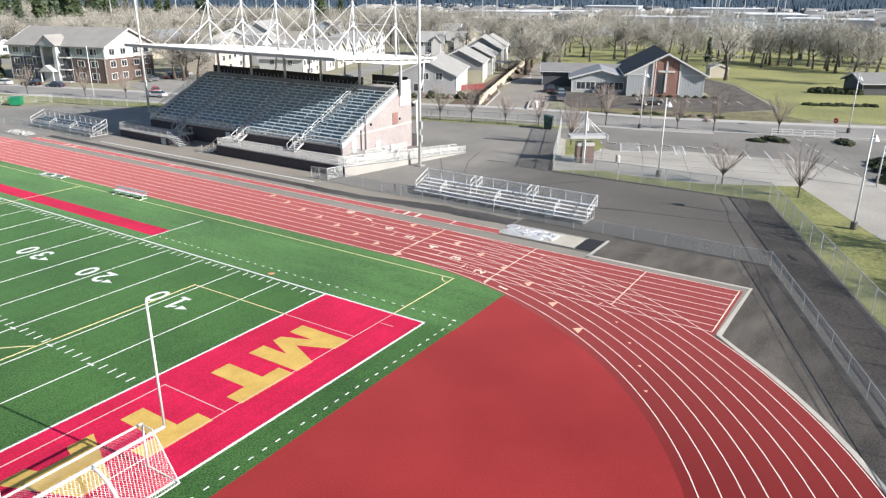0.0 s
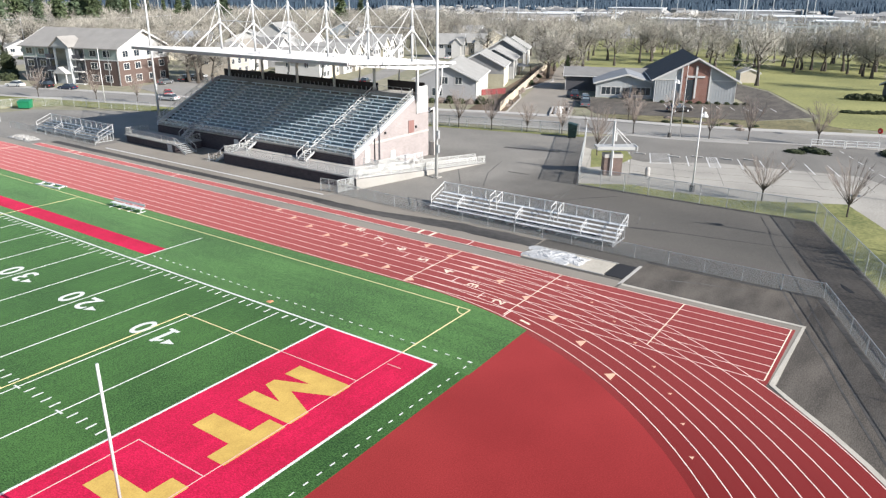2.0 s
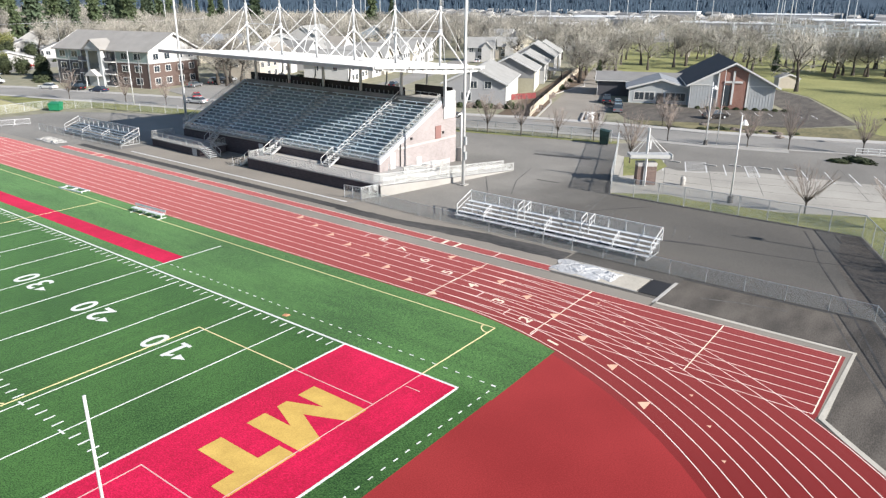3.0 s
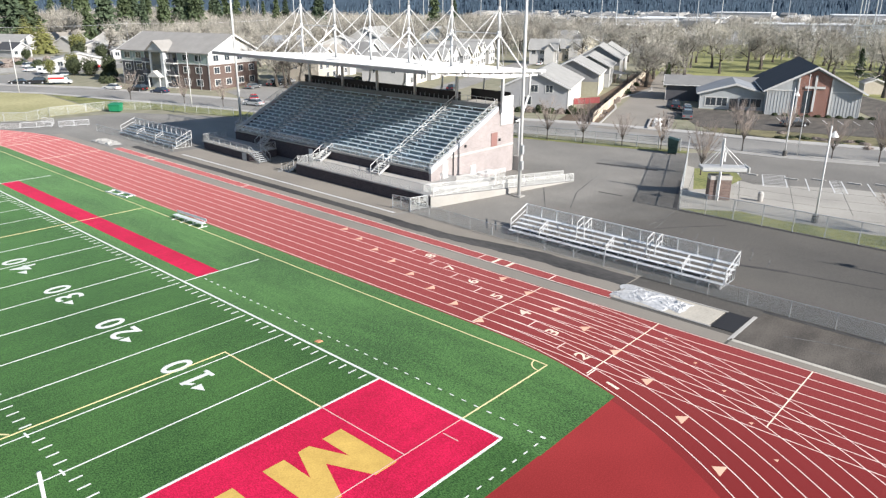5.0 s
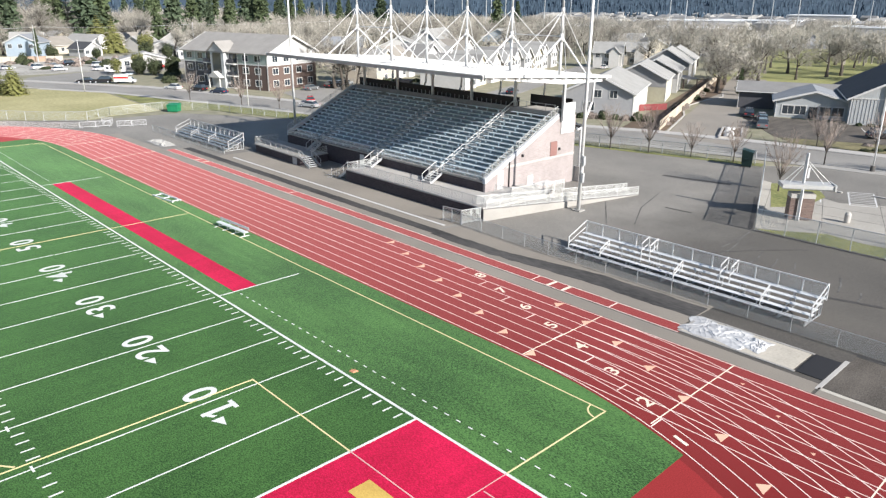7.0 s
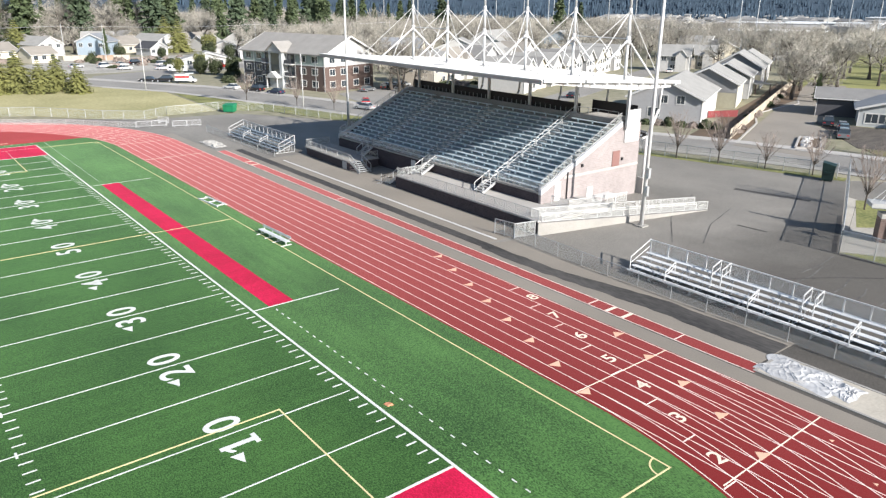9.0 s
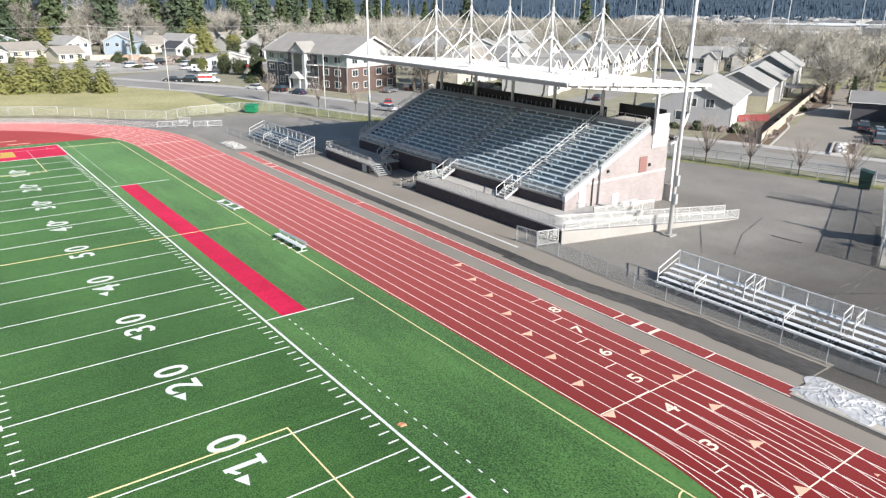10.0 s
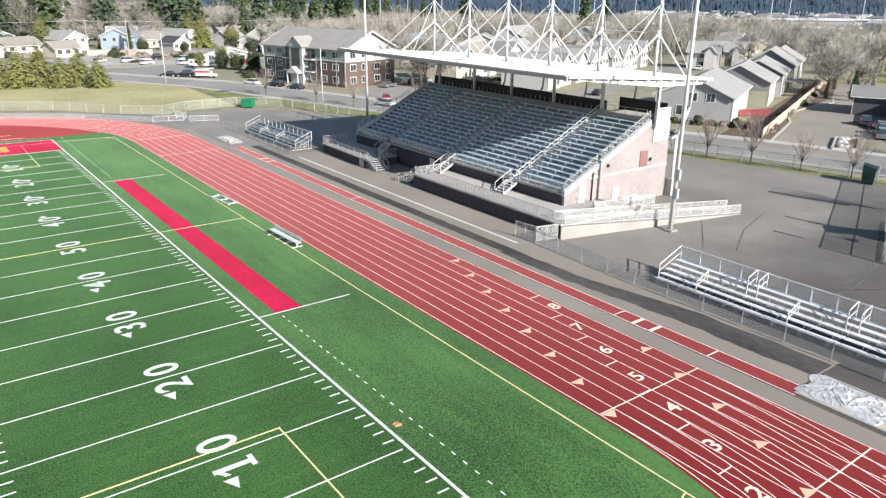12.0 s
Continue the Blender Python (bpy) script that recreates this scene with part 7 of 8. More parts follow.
def wild_fir_meshes(seed, height, radius, levels, mat):
    """An old fir: uneven whorls, drooping boughs of loose sprays, gaps and a ragged outline."""
    rng6 = random.Random(seed)
    wood, crown = Mesh(), Mesh()
    wood.tube((0, 0, 0), (0, 0, height * 0.97), height * 0.016, 0.03, 6)
    lean = [rng6.uniform(0.75, 1.2) for _ in range(9)]
    for i in range(levels):
        f = i / (levels - 1)
        z = height * (0.12 + 0.86 * f)
        R = radius * ((1 - f) ** 0.75 * (0.55 + 0.45 * min(1, f * 5)) + 0.03)
        for j in range(rng6.randint(6, 9)):
            a = rng6.uniform(0, 2 * math.pi)
            rr = R * lean[int(a * 9 / 6.2832) % 9] * rng6.uniform(0.45, 1.15)
            d = Vector((math.cos(a), math.sin(a), 0))
            base = Vector((0, 0, z + rng6.uniform(-0.4, 0.4)))
            tip = base + d * rr + Vector((0, 0, rng6.uniform(-0.45, -0.05) * rr))
            for k in range(9):
                c0 = base.lerp(tip, 0.12 + 0.1 * k) + Vector((rng6.uniform(-1, 1), rng6.uniform(-1, 1), rng6.uniform(-1, 1))) * 0.07 * radius
                w = radius * rng6.uniform(0.07, 0.15)
                u = Vector((rng6.uniform(-1, 1), rng6.uniform(-1, 1), rng6.uniform(-0.5, 0.3))).normalized() * w * 1.5
                v = u.cross(Vector((rng6.uniform(-1, 1), rng6.uniform(-1, 1), rng6.uniform(-1, 1)))).normalized() * w * 0.8
                crown.add([c0 - u, c0 + v, c0 + u - Vector((0, 0, 0.6 * w)), c0 - v], [(0, 1, 2), (0, 2, 3)])
    return raw(wood, "trunk", BARK), raw(crown, "crown", mat)


FIRS = [wild_fir_meshes(71 + i, 24 + 2 * (i % 3), 4.7 + 0.8 * (i % 2), 34, NEEDLES if i % 3 else NEEDLES_BLUE) for i in range(5)]
YOUNG = [conifer_meshes(81 + i, 10.2, 4.7, 18, NEEDLES_LIGHT, 13) for i in range(2)]

rng = random.Random(5)
for i, (x, y) in enumerate(((52.9, -17.2), (51.4, -26.0))):
    plant("ornamental_tree", ORNAMENTAL[i % 2], (x, y, -0.02), i * 2.1, 1.0, "bare vase-shaped ornamental tree on the grass strip", "tree", "ornamental trees")
for i, (x, y) in enumerate(((87.4, -1.8), (89.4, -7.4), (84.4, 9.9), (64.6, 7.9), (71.6, 36.6), (73.2, 30.9), (75.0, 25.0), (76.6, 19.3), (93.0, -17.0), (52.6, 117), (47.5, 131), (55.8, 107), (98, 16), (99, 8))):
    plant("street_tree", SAPLING[i % 3], (x, y, -0.05), i * 1.7, rng.uniform(0.72, 0.98), "slim bare young street tree", "tree", "street trees")
for i, (x, y) in enumerate(((5.8, 173.9), (10.7, 178.9), (13.8, 170.0), (18.1, 174.0), (20.9, 165.4), (0.5, 178), (-4.5, 172), (-10, 178), (-17, 174))):
    plant("young_fir", YOUNG[i % 2], (x, y, -0.05), i * 1.3, rng.uniform(0.85, 1.2) * (0.8 if i == 4 else 1), "young yellow-green fir tree on the dry field", "fir tree", "young firs on the field")
lawn_spots = [(171.6, 9.2), (180.8, -20.3), (231, 21.4), (232, 9.7), (226.3, 0.8), (216.9, -10.7), (229.8, -3.8), (236, 15), (222, -6), (228, 5), (201.8, 60.8), (217.9, 58), (189.4, 66.5), (152.5, 60.5), (158, 63), (164, 66), (172, 68), (180, 72), (188, 72), (160, 58.5)]
lawn_spots += [(rng.uniform(208, 262), rng.uniform(-34, 34)) for _ in range(34)]
lawn_spots += [(rng.uniform(205, 270), rng.uniform(40, 92)) for _ in range(16)]
for i, (x, y) in enumerate(lawn_spots):
    plant("bare_oak", OAKS[i % 4], (x, y, -0.06), rng.uniform(0, 6.3), rng.uniform(0.8, 1.12), "bare spreading oak on the park lawn", "tree", "oaks on the lawn")
for i, (x, y) in enumerate(((14, -61), (27, -55), (38, -49))):
    plant("bare_oak", OAKS[i], (x, y, -0.06), i * 2.3, 0.95, "bare oak south of the asphalt yard casting its shade", "tree", "oaks on the lawn")
wood_spots = []
while len(wood_spots) < 120:
    x, y = rng.uniform(120, 330), rng.uniform(95, 330)
    az = math.degrees(math.atan2(y + 25, x + 25))
    if any(math.hypot(x - hx, y - hy) < 15 for hx, hy, *_ in rows) or az > 66 or az < 24 or (x < 200 and y < 100 and az < 42):
        continue
    if math.hypot(x, y) < 205 and az < 60:
        continue
    wood_spots.append((x, y))
for i in range(6):
    wood_spots.append((rng.uniform(84, 93), rng.uniform(124, 146)))
for i in range(14):
    wood_spots.append((rng.uniform(84, 116), rng.uniform(146, 200)))
for i in range(34):
    wood_spots.append((rng.uniform(-20, 150), rng.uniform(300, 430)))
for i in range(10):
    wood_spots.append((rng.uniform(95, 150), rng.uniform(215, 270)))
for i, (x, y) in enumerate(wood_spots):
    plant("bare_oak", OAKS[i % 4], (x, y, -0.09), rng.uniform(0, 6.3), rng.uniform(0.75, 1.1), "bare brown tree in the woods behind the houses", "tree", "bare trees behind the houses")
fir_spots = [(21, 330, 1.1), (28, 357, 1.25), (41, 345, 1.45), (65, 351, 1.35), (89, 366, 1.3), (99, 352, 1.5), (107, 360, 1.35), (111, 300, 0.72), (120, 302, 1.05), (136, 317, 1.0), (132, 291, 0.8), (146, 301, 0.75), (150, 306, 0.85), (172, 332, 1.1), (176, 322, 0.95), (198, 341, 1.0), (186, 352, 1.2)]
fir_spots += [(210, 350, 0.9), (260, 330, 1.0), (330, 300, 1.0), (345, 296, 0.8), (40, 420, 1.3), (80, 430, 1.3), (120, 420, 1.3), (150, 400, 1.2), (-10, 380, 1.2), (-26, 400, 1.3), (0, 420, 1.3), (180, 400, 1.1), (230, 420, 1.0), (218, 25.6, 0.36), (152.5, 54.6, 0.22), (57, 281, 0.35), (118, 240, 0.36), (9, 362, 1.2)]
for i, (x, y, k) in enumerate(fir_spots):
    plant("tall_fir", FIRS[i % 5], (x, y, -0.09), i * 1.1, k * (1.2 if k > 0.7 else 1.1), "dark green fir tree standing behind houses", "fir tree", "dark firs")
for i, (x, y, k) in enumerate(((31, 306, 1.5), (89, 292, 1.35), (96, 330, 1.5), (128, 322, 1.6))):
    plant("broad_fir", YOUNG[i % 2], (x, y, -0.09), i * 2.1, k, "broad lighter green conifer behind houses", "fir tree", "dark firs")
for i, (x, y, k) in enumerate(((14, 338, 1.5), (24, 345, 1.7), (32, 362, 1.7), (56, 350, 1.6), (60, 366, 1.8), (78, 352, 1.5), (80, 372, 1.8), (84, 340, 1.1), (116, 335, 1.2), (142, 340, 1.3), (158, 318, 1.2), (-4, 345, 1.6), (44, 372, 1.8), (100, 376, 1.6))):
    plant("bare_oak", OAKS[i % 4], (x, y, -0.09), i * 1.9, k, "tall grey leafless tree among the far firs", "tree", "bare trees among the firs")


# ---- shrubs ----
def shrub_mesh(seed, mat, n=420):
    rng2 = random.Random(seed)
    m = Mesh()
    for _ in range(n):
        a, b = rng2.uniform(0, 2 * math.pi), math.acos(rng2.uniform(0, 1))
        r = rng2.uniform(0.6, 1.08)
        p = Vector((math.cos(a) * math.sin(b), math.sin(a) * math.sin(b), math.cos(b) * 0.75)) * r
        u = Vector((rng2.uniform(-1, 1), rng2.uniform(-1, 1), rng2.uniform(-1, 1))).normalized() * 0.16
        w = u.cross(p).normalized() * 0.11
        m.add([p - u, p + w, p + u, p - w], [(0, 1, 2, 3)])
    return raw(m, "foliage", mat)


SHRUBS = [shrub_mesh(1, SHRUB), shrub_mesh(2, SHRUB), shrub_mesh(3, TWIG_RED)]
stem_mesh = raw(Mesh().tube((0, 0, 0), (0, 0, 0.5), 0.12, 0.06, 5).tube((0, 0, 0.2), (0.4, 0.2, 0.55), 0.06, 0.03, 4).tube((0, 0, 0.2), (-0.35, 0.25, 0.5), 0.06, 0.03, 4), "stems", BARK)


def bush(x, y, sx, sy, sz, k, label, z=-0.05):
    t = thing("shrub", (x, y, z), label, "shrub", "shrubs")
    for me in (SHRUBS[k], stem_mesh):
        o = new(me.name.split(".")[0], me)
        o.parent = t
    t.scale = (sx, sy, sz)
    t.rotation_euler = (0, 0, (x * 3.7 + y) % 6.28)


for x, y, sx, sy, sz in ((86.5, -17.6, 2.6, 1.3, 0.9), (84.3, -15.3, 1.6, 1.0, 0.7), (90.6, -27.2, 2.6, 1.4, 0.9), (77.5, -33.5, 2.4, 1.8, 1.2), (74.5, -33.0, 1.8, 1.5, 1.0), (71.5, -34.2, 2.2, 1.6, 1.1), (66, -34.5, 2.0, 1.6, 1.2)):
    bush(x, y, sx, sy, sz, 0, "low clipped dark green shrub in a lot island")
for i in range(16):
    a = i / 15
    bush(133 + 6.0 * a + rng.uniform(-0.5, 0.5), -15.8 - 12.5 * a, 0.9, 0.8, rng.uniform(0.5, 0.9), 1, "dark hedge shrub at the lawn edge")
for i in range(9):
    bush(156.8 + 0.3 * i, -14.4 - 1.15 * i, 1.5, 1.3, rng.uniform(1.5, 2.1), i % 2, "dark rounded shrub at the lawn edge")
for i in range(9):
    a = i / 8
    bush(92.0 + 7.4 * a, 62.5 - 15.5 * a, 1.2, 1.0, 1.6 + 0.5 * math.sin(i * 2), 1 if i % 3 else 2, "hedge shrub along the grey house")
for i in range(34):
    a = rng.random()
    bush(94 + 70 * a + rng.uniform(-1.5, 1), 42.2 + 26.5 * a + rng.uniform(-1.6, 0.6), rng.uniform(0.7, 1.5), rng.uniform(0.7, 1.4), rng.uniform(0.6, 1.6), rng.choice((1, 2, 2)), "leafless reddish shrub in the mulch bed")
for i in range(10):
    bush(124.9 + 0.80 * i, 18.6 - 1.75 * i, 0.7, 0.6, 0.7, 0, "small shrub at the foot of the church wall")
for i in range(22):
    bush(rng.uniform(40, 96), 222 + rng.uniform(-4, 36), rng.uniform(1.2, 2.6), rng.uniform(1.2, 2.4), rng.uniform(1.0, 2.2), rng.choice((0, 1, 2)), "garden shrub beside the far street")
for i in range(14):
    bush(rng.uniform(96, 116), rng.uniform(122, 148), rng.uniform(1.2, 2.4), rng.uniform(1.2, 2.2), rng.uniform(1.0, 2.4), rng.choice((0, 1, 2)), "overgrown shrub beside the apartment lot")
for i in range(40):
    a = rng.uniform(0, 1)
    bush(-10 + 105 * a, 282 - 52 * a + rng.uniform(-9, 12), rng.uniform(1.0, 2.6), rng.uniform(1.0, 2.2), rng.uniform(1.2, 3.2), rng.choice((0, 1, 2)), "garden shrub between the far houses")
for i in range(12):
    bush(59 + 2.0 * i * 0.5 + rng.uniform(-1, 1), 168 + 2.2 * i, 1.8, 1.8, 1.9, i % 2, "dark hedge shrub beside the apartments")
for i in range(14):
    bush(101 + rng.uniform(-2, 4), 4 + i * 1.2 - 9, 0.9, 0.8, 0.5, rng.choice((0, 2)), "low shrub on the church verge")


def leafy_tree_meshes(seed, height, width, mat):
    """A dense evergreen: an egg-shaped, uneven crown of small leaf clumps on a short trunk."""
    rng7 = random.Random(seed)
    wood, crown = Mesh(), Mesh()
    wood.tube((0, 0, 0), (0, 0, height * 0.5), 0.22, 0.1, 6)
    lobes = [(Vector((rng7.uniform(-0.3, 0.3) * width, rng7.uniform(-0.3, 0.3) * width, height * rng7.uniform(0.3, 0.78))), width * rng7.uniform(0.22, 0.36)) for _ in range(11)]
    for c0, r0 in lobes:
        for _ in range(150):
            d = Vector((rng7.gauss(0, 1), rng7.gauss(0, 1), rng7.gauss(0, 1))).normalized()
            p = c0 + Vector((d.x, d.y, d.z * 1.25)) * r0 * rng7.uniform(0.7, 1.1)
            u = Vector((rng7.uniform(-1, 1), rng7.uniform(-1, 1), rng7.uniform(-1, 1))).normalized() * 0.32
            v = u.cross(d).normalized() * 0.22
            crown.add([p - u, p + v, p + u, p - v], [(0, 1, 2, 3)])
    return raw(wood, "trunk", BARK), raw(crown, "crown", mat)


CEDARS = [leafy_tree_meshes(91, 10, 6.5, NEEDLES_LIGHT), leafy_tree_meshes(92, 7, 6, SHRUB)]
for i, (x, y, k, sc) in enumerate(((90, 262, 0, 1.0), (66, 208, 0, 0.55), (55.5, 197, 0, 0.5), (88, 256, 1, 0.9), (93, 250, 1, 0.8), (59, 272, 1, 0.8), (28, 300, 1, 0.9), (72, 262, 1, 0.6), (47, 262, 1, 0.5), (61, 195, 1, 0.75), (64, 190, 1, 0.8), (67, 184, 1, 0.8), (63, 199, 1, 0.7))):
    plant("evergreen_tree", CEDARS[k], (x, y, -0.09), i * 1.4, sc, "yellow-green evergreen tree in a garden" if k == 0 else "dark rounded evergreen beside the houses", "tree", "garden evergreens")


# ---- vehicles ----
def car_paint(name, c):
    m, n, k, p = shader(name)
    p.inputs["Base Color"].default_value = (*c, 1)
    p.inputs["Roughness"].default_value = 0.25
    p.inputs["Coat Weight"].default_value = 0.6
    return m


PAINT = {k: car_paint(k + "_car_paint", c) for k, c in dict(white=(0.62, 0.62, 0.61), black=(0.012, 0.012, 0.014), navy=(0.02, 0.03, 0.06), silver=(0.42, 0.43, 0.44), red=(0.42, 0.03, 0.03), grey=(0.12, 0.125, 0.13)).items()}


def vehicle(x, y, turn, colour, kind="car", z=-0.05):
    L, W, H, hood = {"car": (4.5, 1.78, 1.45, 0.92), "suv": (4.7, 1.9, 1.78, 1.05)}[kind]
    t = thing("parked_" + kind, (0, 0, 0), "parked " + colour + " " + ("car" if kind == "car" else "sport utility car") + " on the asphalt", "car", "parked cars")
    body = [(-L / 2, 0.32), (-L / 2 + 0.08, 0.75), (-L / 2 + 0.2, hood - 0.02), (L / 2 - 1.0, hood - 0.05), (L / 2 - 0.15, hood - 0.22), (L / 2, 0.6), (L / 2 - 0.04, 0.3)]
    part("body", Mesh().upright(body, "y", -W / 2, W / 2), PAINT[colour], t)
    c0, c1 = -L / 2 + (0.55 if kind == "car" else 0.15), L / 2 - 1.25
    low = [(c0, -W / 2 + 0.06, hood - 0.03), (c1, -W / 2 + 0.06, hood - 0.03), (c1, W / 2 - 0.06, hood - 0.03), (c0, W / 2 - 0.06, hood - 0.03)]
    high = [(c0 + 0.5, -W / 2 + 0.25, H - 0.08), (c1 - 0.75, -W / 2 + 0.25, H - 0.08), (c1 - 0.75, W / 2 - 0.25, H - 0.08), (c0 + 0.5, W / 2 - 0.25, H - 0.08)]
    part("cabin_glass", Mesh().hexa(low, high), GLASS, t)
    part("roof_panel", Mesh().hexa([(a, b, H - 0.079) for a, b, _ in high], [(a * 0.97, b * 0.94, H) for a, b, _ in high]), PAINT[colour], t)
    for sx in (-1, 1):
        for sy in (-1, 1):
            wx, wy = sx * (L / 2 - 0.85), sy * (W / 2 - 0.1)
            w = part("wheel", Mesh().tube((wx, wy - 0.11, 0.33), (wx, wy + 0.11, 0.33), 0.33, 0.33, 16), TYRE, t)
            part("rim", Mesh().tube((wx, wy + sy * 0.111 - 0.01, 0.33), (wx, wy + sy * 0.111 + 0.01, 0.33), 0.2, 0.2, 12), ALUMINIUM, w)
        part("headlight" if sx > 0 else "tail_light", Mesh().box(sx * (L / 2 - 0.06) - 0.04, -W / 2 + 0.1, 0.62, sx * (L / 2 - 0.06) + 0.04, -W / 2 + 0.5, 0.78), WHITE_TRIM if sx > 0 else PAINT["red"], t)
        part("headlight" if sx > 0 else "tail_light", Mesh().box(sx * (L / 2 - 0.06) - 0.04, W / 2 - 0.5, 0.62, sx * (L / 2 - 0.06) + 0.04, W / 2 - 0.1, 0.78), WHITE_TRIM if sx > 0 else PAINT["red"], t)
    t.matrix_basis = pose(x, y, z, 0, 0, turn)


for x, y, a, c, k in ((53.4, 153.2, 110, "white", "car"), (56.4, 145.8, 108, "black", "suv"), (58.2, 138.4, 108, "navy", "car"), (79.0, 130.5, 20, "grey", "car"), (86.0, 131.5, 20, "black", "suv"), (89.4, 132.8, 22, "black", "car"), (92.5, 134.2, 22, "silver", "car"), (61.6, 104.6, 106, "silver", "car"), (66, 111, 60, "red", "car"),
                      (45.4, 179.5, 150, "black", "suv"), (41.8, 182.0, 150, "black", "car"), (57, 216, 20, "white", "car"), (66, 219, 20, "black", "suv"), (61.5, 230, 20, "white", "suv"),
                      (121.0, 37.6, 25, "black", "suv"), (118.6, 34.0, 25, "grey", "car"), (113.6, 31.6, 25, "black", "suv"), (109.4, 29.8, 25, "grey", "suv"), (113.6, 11.4, -40, "black", "suv"), (44, 232, 10, "white", "suv"), (50, 236, -10, "silver", "car"), (56, 240, 5, "black", "suv"), (61, 246, 12, "black", "car"), (72, 240, 15, "white", "suv"), (78, 236, -20, "white", "car"), (66, 252, 0, "grey", "car"), (86, 238, 10, "silver", "suv"), (47, 222, 15, "white", "car"), (36, 236, 20, "silver", "car"), (187.2, 118.2, 25, "white", "car"), (112, 92.6, 22, "black", "car"), (75, 213, 10, "red", "car"), (82, 52.0, -68, "black", "car")):
    vehicle(x, y, a, c, k)
truck = thing("box_truck", (0, 0, 0), "white box truck with a red stripe parked by the street", "truck")
part("cargo_box", Mesh().box(-3.2, -1.15, 0.75, 1.6, 1.15, 3.1), PAINT["white"], truck)
part("red_stripe", Mesh().box(-3.21, -1.156, 1.75, 1.605, 1.156, 2.45), PAINT["red"], truck)
part("cab", Mesh().upright([(1.65, 0.5), (3.9, 0.5), (3.85, 1.25), (3.0, 1.45), (2.5, 2.3), (1.65, 2.35)], "y", -1.0, 1.0), PAINT["white"], truck)
part("windscreen", Mesh().upright([(3.01, 1.47), (3.05, 1.5), (2.57, 2.28), (2.53, 2.25)], "y", -0.9, 0.9), GLASS, truck)
part("roof_rack", Mesh().box(0.6, -1.1, 3.101, 3.0, 1.1, 3.35), PAINT["white"], truck)
for x in (-2.2, 2.9):
    for s in (-1, 1):
        part("wheel", Mesh().tube((x, s * 0.95 - 0.14, 0.42), (x, s * 0.95 + 0.14, 0.42), 0.42, 0.42, 16), TYRE, truck)
truck.matrix_basis = pose(49.2, 174.2, -0.05, 0, 0, -32) @ Matrix.Scale(0.76, 4)
bus = thing("motor_home", (0, 0, 0), "white motor home parked behind the street", "motor home")
part("body", Mesh().upright([(-4, 0.5), (4, 0.5), (4.1, 1.6), (3.6, 3.0), (-4, 3.1)], "y", -1.2, 1.2), PAINT["white"], bus)
for i in range(4):
    part("side_window", Mesh().box(-3.4 + i * 1.7, -1.215, 1.6, -2.3 + i * 1.7, -1.203, 2.4), GLASS, bus)
for x in (-2.6, 2.6):
    for s in (-1, 1):
        part("wheel", Mesh().tube((x, s * 1.05 - 0.14, 0.42), (x, s * 1.05 + 0.14, 0.42), 0.42, 0.42, 16), TYRE, bus)
bus.matrix_basis = pose(58, 205, -0.05, 0, 0, -30) @ Matrix.Scale(0.75, 4)

# ---- utility poles and wires ----
POLES = [(40.3, 271), (51.6, 261), (-30, 268), (110, 262), (180, 268)]
for x, y in POLES:
    t = thing("utility_pole", (x, y, G), "tall pale utility pole beside the far street", "utility pole", "utility poles")
    part("pole", Mesh().tube((x, y, G), (x, y, 12.5), 0.16, 0.11, 8), GALVANISED, t)
    part("cross_arm", Mesh().box(x - 1.2, y - 0.06, 11.6, x + 1.2, y + 0.06, 11.75), SIDING["tan"], t)
wires = thing("overhead_wires", (-30, 268, 11.7), "thin overhead wires between utility poles", "wires")
order = sorted(POLES)
for (x0, y0), (x1, y1) in zip(order, order[1:]):
    for dx in (-1.0, 1.0):
        m = Mesh()
        for i in range(8):
            f0, f1 = i / 8, (i + 1) / 8
            sag = lambda f: 11.8 - 2.4 * f * (1 - f)
            m.tube((x0 + (x1 - x0) * f0 + dx, y0 + (y1 - y0) * f0, sag(f0)), (x0 + (x1 - x0) * f1 + dx, y0 + (y1 - y0) * f1, sag(f1)), 0.03, 0.03, 4)
        part("wire", m, GALVANISED, wires)


# ---- distance ----
def grove(seed, n, size):
    rng3 = random.Random(seed)
    m = Mesh()
    for _ in range(n):
        o = Vector((rng3.uniform(-size, size), rng3.uniform(-size, size), 0))
        h = rng3.uniform(9, 14)
        m.tube(o, o + Vector((0, 0, h * 0.5)), 0.3, 0.2, 4)
        for _ in range(120):
            a, b = rng3.uniform(0, 6.283), math.acos(rng3.uniform(-0.35, 1))
            r = h * 0.42 * rng3.uniform(0.35, 1.0)
            p = o + Vector((math.cos(a) * math.sin(b) * r, math.sin(a) * math.sin(b) * r, h * 0.58 + math.cos(b) * r))
            d = (p - (o + Vector((0, 0, h * 0.35)))).normalized()
            blade(m, p - d * h * 0.08, p + d * h * 0.07 + Vector((rng3.uniform(-0.5, 0.5), rng3.uniform(-0.5, 0.5), 0)), 0.085)
    return raw(m, "far_woods", TWIG)


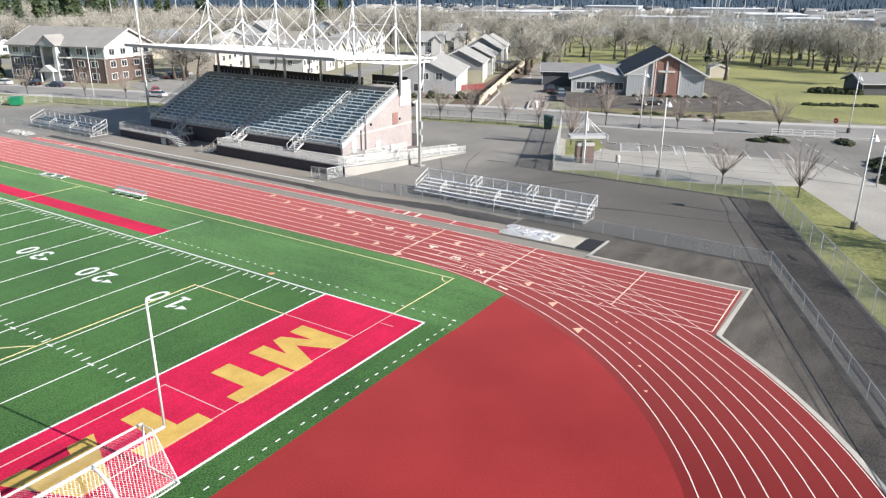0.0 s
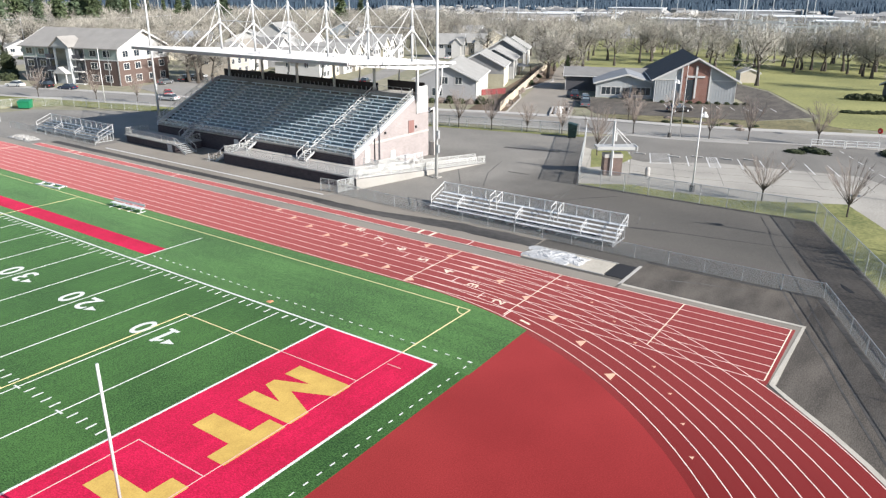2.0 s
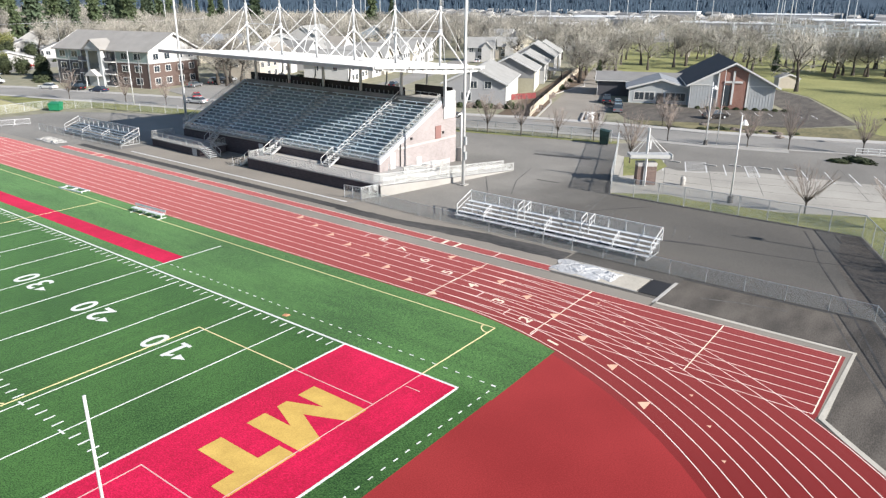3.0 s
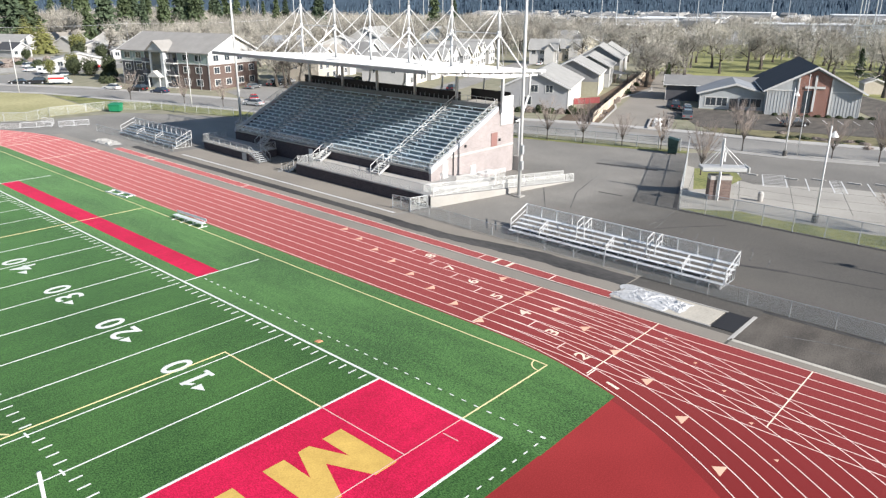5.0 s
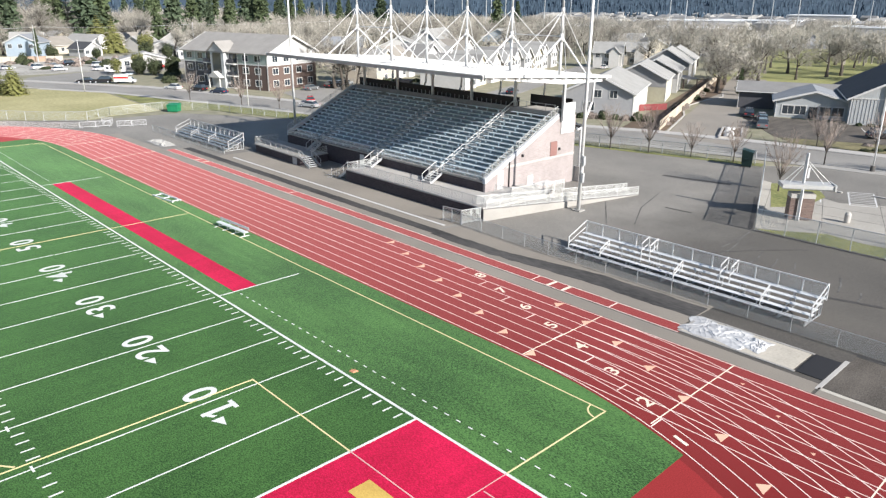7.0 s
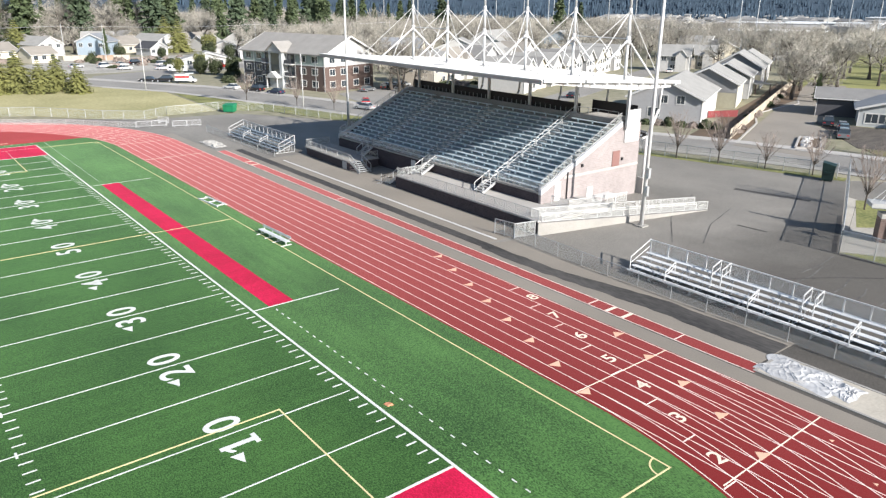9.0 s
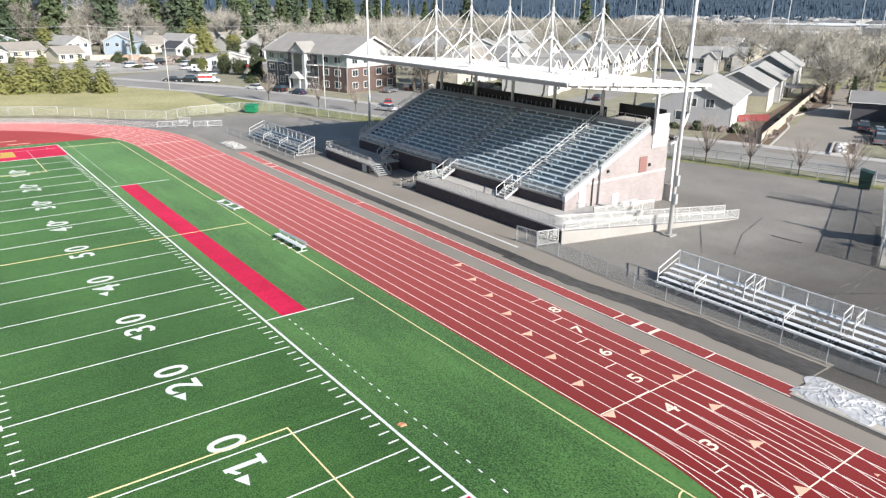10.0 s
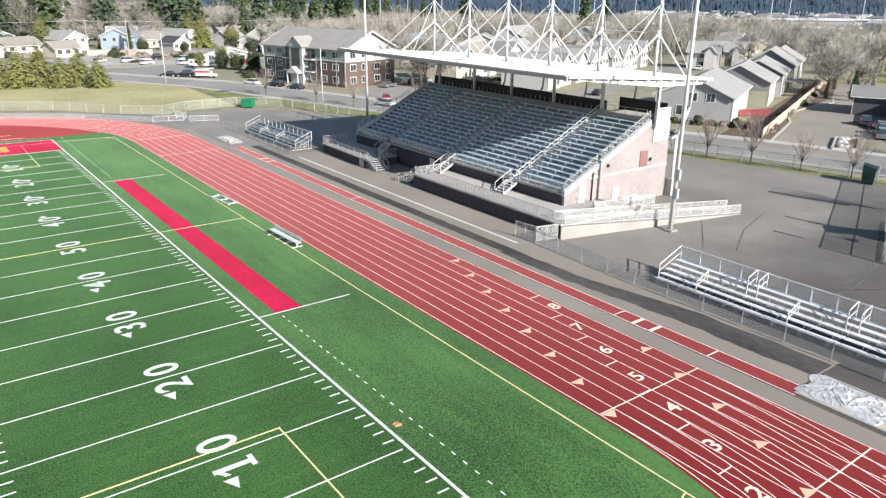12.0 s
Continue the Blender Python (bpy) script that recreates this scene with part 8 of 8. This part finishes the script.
GROVES = [grove(201 + i, 26, 32) for i in range(3)]
for i in range(64):
    az = radians(rng.uniform(2, 84))
    dist = rng.uniform(300, 640)
    x, y = -25 + dist * math.cos(az), -25 + dist * math.sin(az)
    if math.degrees(az) > 62 and dist < 470:
        continue
    if math.degrees(az) < 20 and dist < 330:
        continue
    o = new("far_woods", GROVES[i % 3])
    o.location, o.rotation_euler = (x, y, -0.09), (0, 0, rng.uniform(0, 6.3))
    tagged(o, "brown leafless woods in the distance", "woods", "", "stuff")
for i in range(46):
    az, dist = radians(54 + 0.78 * i + rng.uniform(-0.5, 0.5)), rng.uniform(440, 640)
    plant("tall_fir", FIRS[i % 5], (-25 + dist * math.cos(az), -25 + dist * math.sin(az), -0.09), i * 1.3, rng.uniform(0.7, 1.15), "dark fir in the distant tree belt", "fir tree", "distant firs")
for i in range(16):
    az, dist = radians(60 + 1.7 * i), rng.uniform(420, 560)
    o = new("far_woods", GROVES[i % 3])
    o.location, o.rotation_euler = (-25 + dist * math.cos(az), -25 + dist * math.sin(az), -0.09), (0, 0, i * 1.1)
    o.scale = (1, 1, 1.35)
    tagged(o, "brown leafless woods behind the far houses", "woods", "", "stuff")
WHITE_ROOF = surface("white_membrane", (0.72, 0.73, 0.74), (0.58, 0.59, 0.60), 0.7, fine=0.3, broad=0.02)
for i, (az, dist, w, d, h) in enumerate(((31, 470, 110, 40, 7), (16, 560, 60, 50, 7), (9, 640, 50, 60, 8), (24, 700, 70, 50, 7), (5, 520, 50, 40, 8), (12, 820, 70, 60, 9), (20, 900, 60, 60, 9), (28, 620, 70, 30, 8))):
    a = radians(az)
    x, y = -25 + dist * math.cos(a), -25 + dist * math.sin(a)
    t = thing("warehouse", (0, 0, 0), "long white-roofed warehouse in the distance", "warehouse", "far warehouses")
    part("wall", Mesh().box(-w / 2, -d / 2, 0, w / 2, d / 2, h), SIDING["grey"], t)
    part("roof", Mesh().upright([(-w / 2 - 0.5, h), (w / 2 + 0.5, h), (w / 2 + 0.5, h + 0.5), (-w / 2 - 0.5, h + 0.5)], "y", -d / 2 - 0.5, d / 2 + 0.5), WHITE_ROOF, t)
    t.matrix_basis = pose(x, y, G, 0, 0, az - 90 + (i % 3 - 1) * 6)
for i in range(26):
    az, dist = radians(rng.uniform(3, 60) if i > 9 else rng.uniform(4, 26)), rng.uniform(430, 620)
    x, y = -25 + dist * math.cos(az), -25 + dist * math.sin(az)
    t = thing("yard_light_mast", (x, y, G), "thin pale light mast in the distant yard", "light mast", "distant light masts")
    h = rng.uniform(24, 44)
    part("pole", Mesh().tube((x, y, G), (x, y, h), 0.32, 0.2, 6), GALVANISED, t)
    part("head", Mesh().box(x - 1.0, y - 1.0, h - 0.4, x + 1.0, y + 1.0, h), GALVANISED, t)
def gantry(x, y, turn, w, h, label):
    """A switchyard gantry: two lattice posts, a cross girder and hanging insulators."""
    t = thing("switchyard_gantry", (0, 0, 0), label, "gantry", "switchyard gantries")
    for s in (-1, 1):
        m = Mesh()
        for dx, dy in ((-0.5, -0.5), (0.5, -0.5), (0.5, 0.5), (-0.5, 0.5)):
            m.tube((s * w / 2 + dx, dy, 0), (s * w / 2 + dx * 0.3, dy * 0.3, h), 0.09, 0.07, 4)
        for k in range(6):
            m.beam((s * w / 2 - 0.45 + 0.05 * k, 0, h * k / 6), (s * w / 2 + 0.45 - 0.05 * k, 0, h * (k + 1) / 6), 0.09)
        part("lattice_post", m, GALVANISED, t)
    part("girder", Mesh().beam((-w / 2, 0, h * 0.86), (w / 2, 0, h * 0.86), 0.35, 0.5), GALVANISED, t)
    for k in range(3):
        part("insulator", Mesh().tube((w * (k - 1) * 0.28, 0, h * 0.84), (w * (k - 1) * 0.28, 0, h * 0.62), 0.13, 0.13, 6), WHITE_STEEL, t)
    t.matrix_basis = pose(x, y, G, 0, 0, turn)
    return t


yard_gantry = gantry(296, 46, -75, 9, 10, "pale lattice gantry in the distant switchyard")
for i in range(46):
    u, v = i % 12, i // 12
    copy_thing(yard_gantry, pose(296 + 17 * v + rng.uniform(-4, 4), 62 - 8.2 * u + 3 * v + rng.uniform(-2, 2), G, 0, 0, -75 + rng.choice((0, 0, 90))) @ Matrix.Scale(rng.uniform(0.7, 1.35), 4))
town = Mesh()
for i in range(240):
    az, dist = radians(rng.uniform(1, 40)), rng.uniform(640, 1150)
    x, y = -25 + dist * math.cos(az), -25 + dist * math.sin(az)
    w, d, h = rng.uniform(4, 16), rng.uniform(4, 9), rng.uniform(2.5, 6)
    town.upright([(x - w, G), (x + w, G), (x + w, h), (x, h + 2.2), (x - w, h)], "y", y - d, y + d)
tagged(part("far_town", town, surface("far_town_paint", (0.38, 0.375, 0.36), (0.15, 0.15, 0.15), 0.8, fine=0.02, broad=0.004, spread=0.15)), "pale roofs of the distant town", "town", "", "stuff")
# The blue of distant haze is put into this forest colour.
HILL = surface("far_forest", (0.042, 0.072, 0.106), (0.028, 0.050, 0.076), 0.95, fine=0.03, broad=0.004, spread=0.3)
hill = Mesh()
nx, ny = 120, 6
vs = []
for j in range(ny + 1):
    for i in range(nx + 1):
        a = radians(-12 + 118 * i / nx)
        d = 1120 + 260 * j
        z = -0.5 + (0 if j == 0 else (26 + 22 * j + 30 * noise.noise(Vector((i * 0.12, j * 0.5, 3)))) * min(1, 0.45 + 0.55 * i / 50))
        vs.append((-25 + d * math.cos(a), -25 + d * math.sin(a), z))
hill.add(vs, [(j * (nx + 1) + i, j * (nx + 1) + i + 1, (j + 1) * (nx + 1) + i + 1, (j + 1) * (nx + 1) + i) for j in range(ny) for i in range(nx)])
structure("backdrop_hills", hill, HILL, "dark wooded hills on the horizon, haze blue put into their colour", "hills")
spires = Mesh()
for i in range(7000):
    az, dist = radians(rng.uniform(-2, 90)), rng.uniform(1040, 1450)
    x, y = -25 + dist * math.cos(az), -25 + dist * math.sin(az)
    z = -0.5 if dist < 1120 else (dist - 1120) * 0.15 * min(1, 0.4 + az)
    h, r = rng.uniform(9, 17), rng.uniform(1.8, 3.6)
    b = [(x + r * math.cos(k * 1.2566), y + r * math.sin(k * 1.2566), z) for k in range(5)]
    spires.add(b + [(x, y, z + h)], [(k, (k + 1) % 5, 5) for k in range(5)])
tagged(part("far_conifers", spires, HILL, None, "", True), "dark conifer forest on the distant slopes, haze blue in its colour", "forest", "", "stuff")
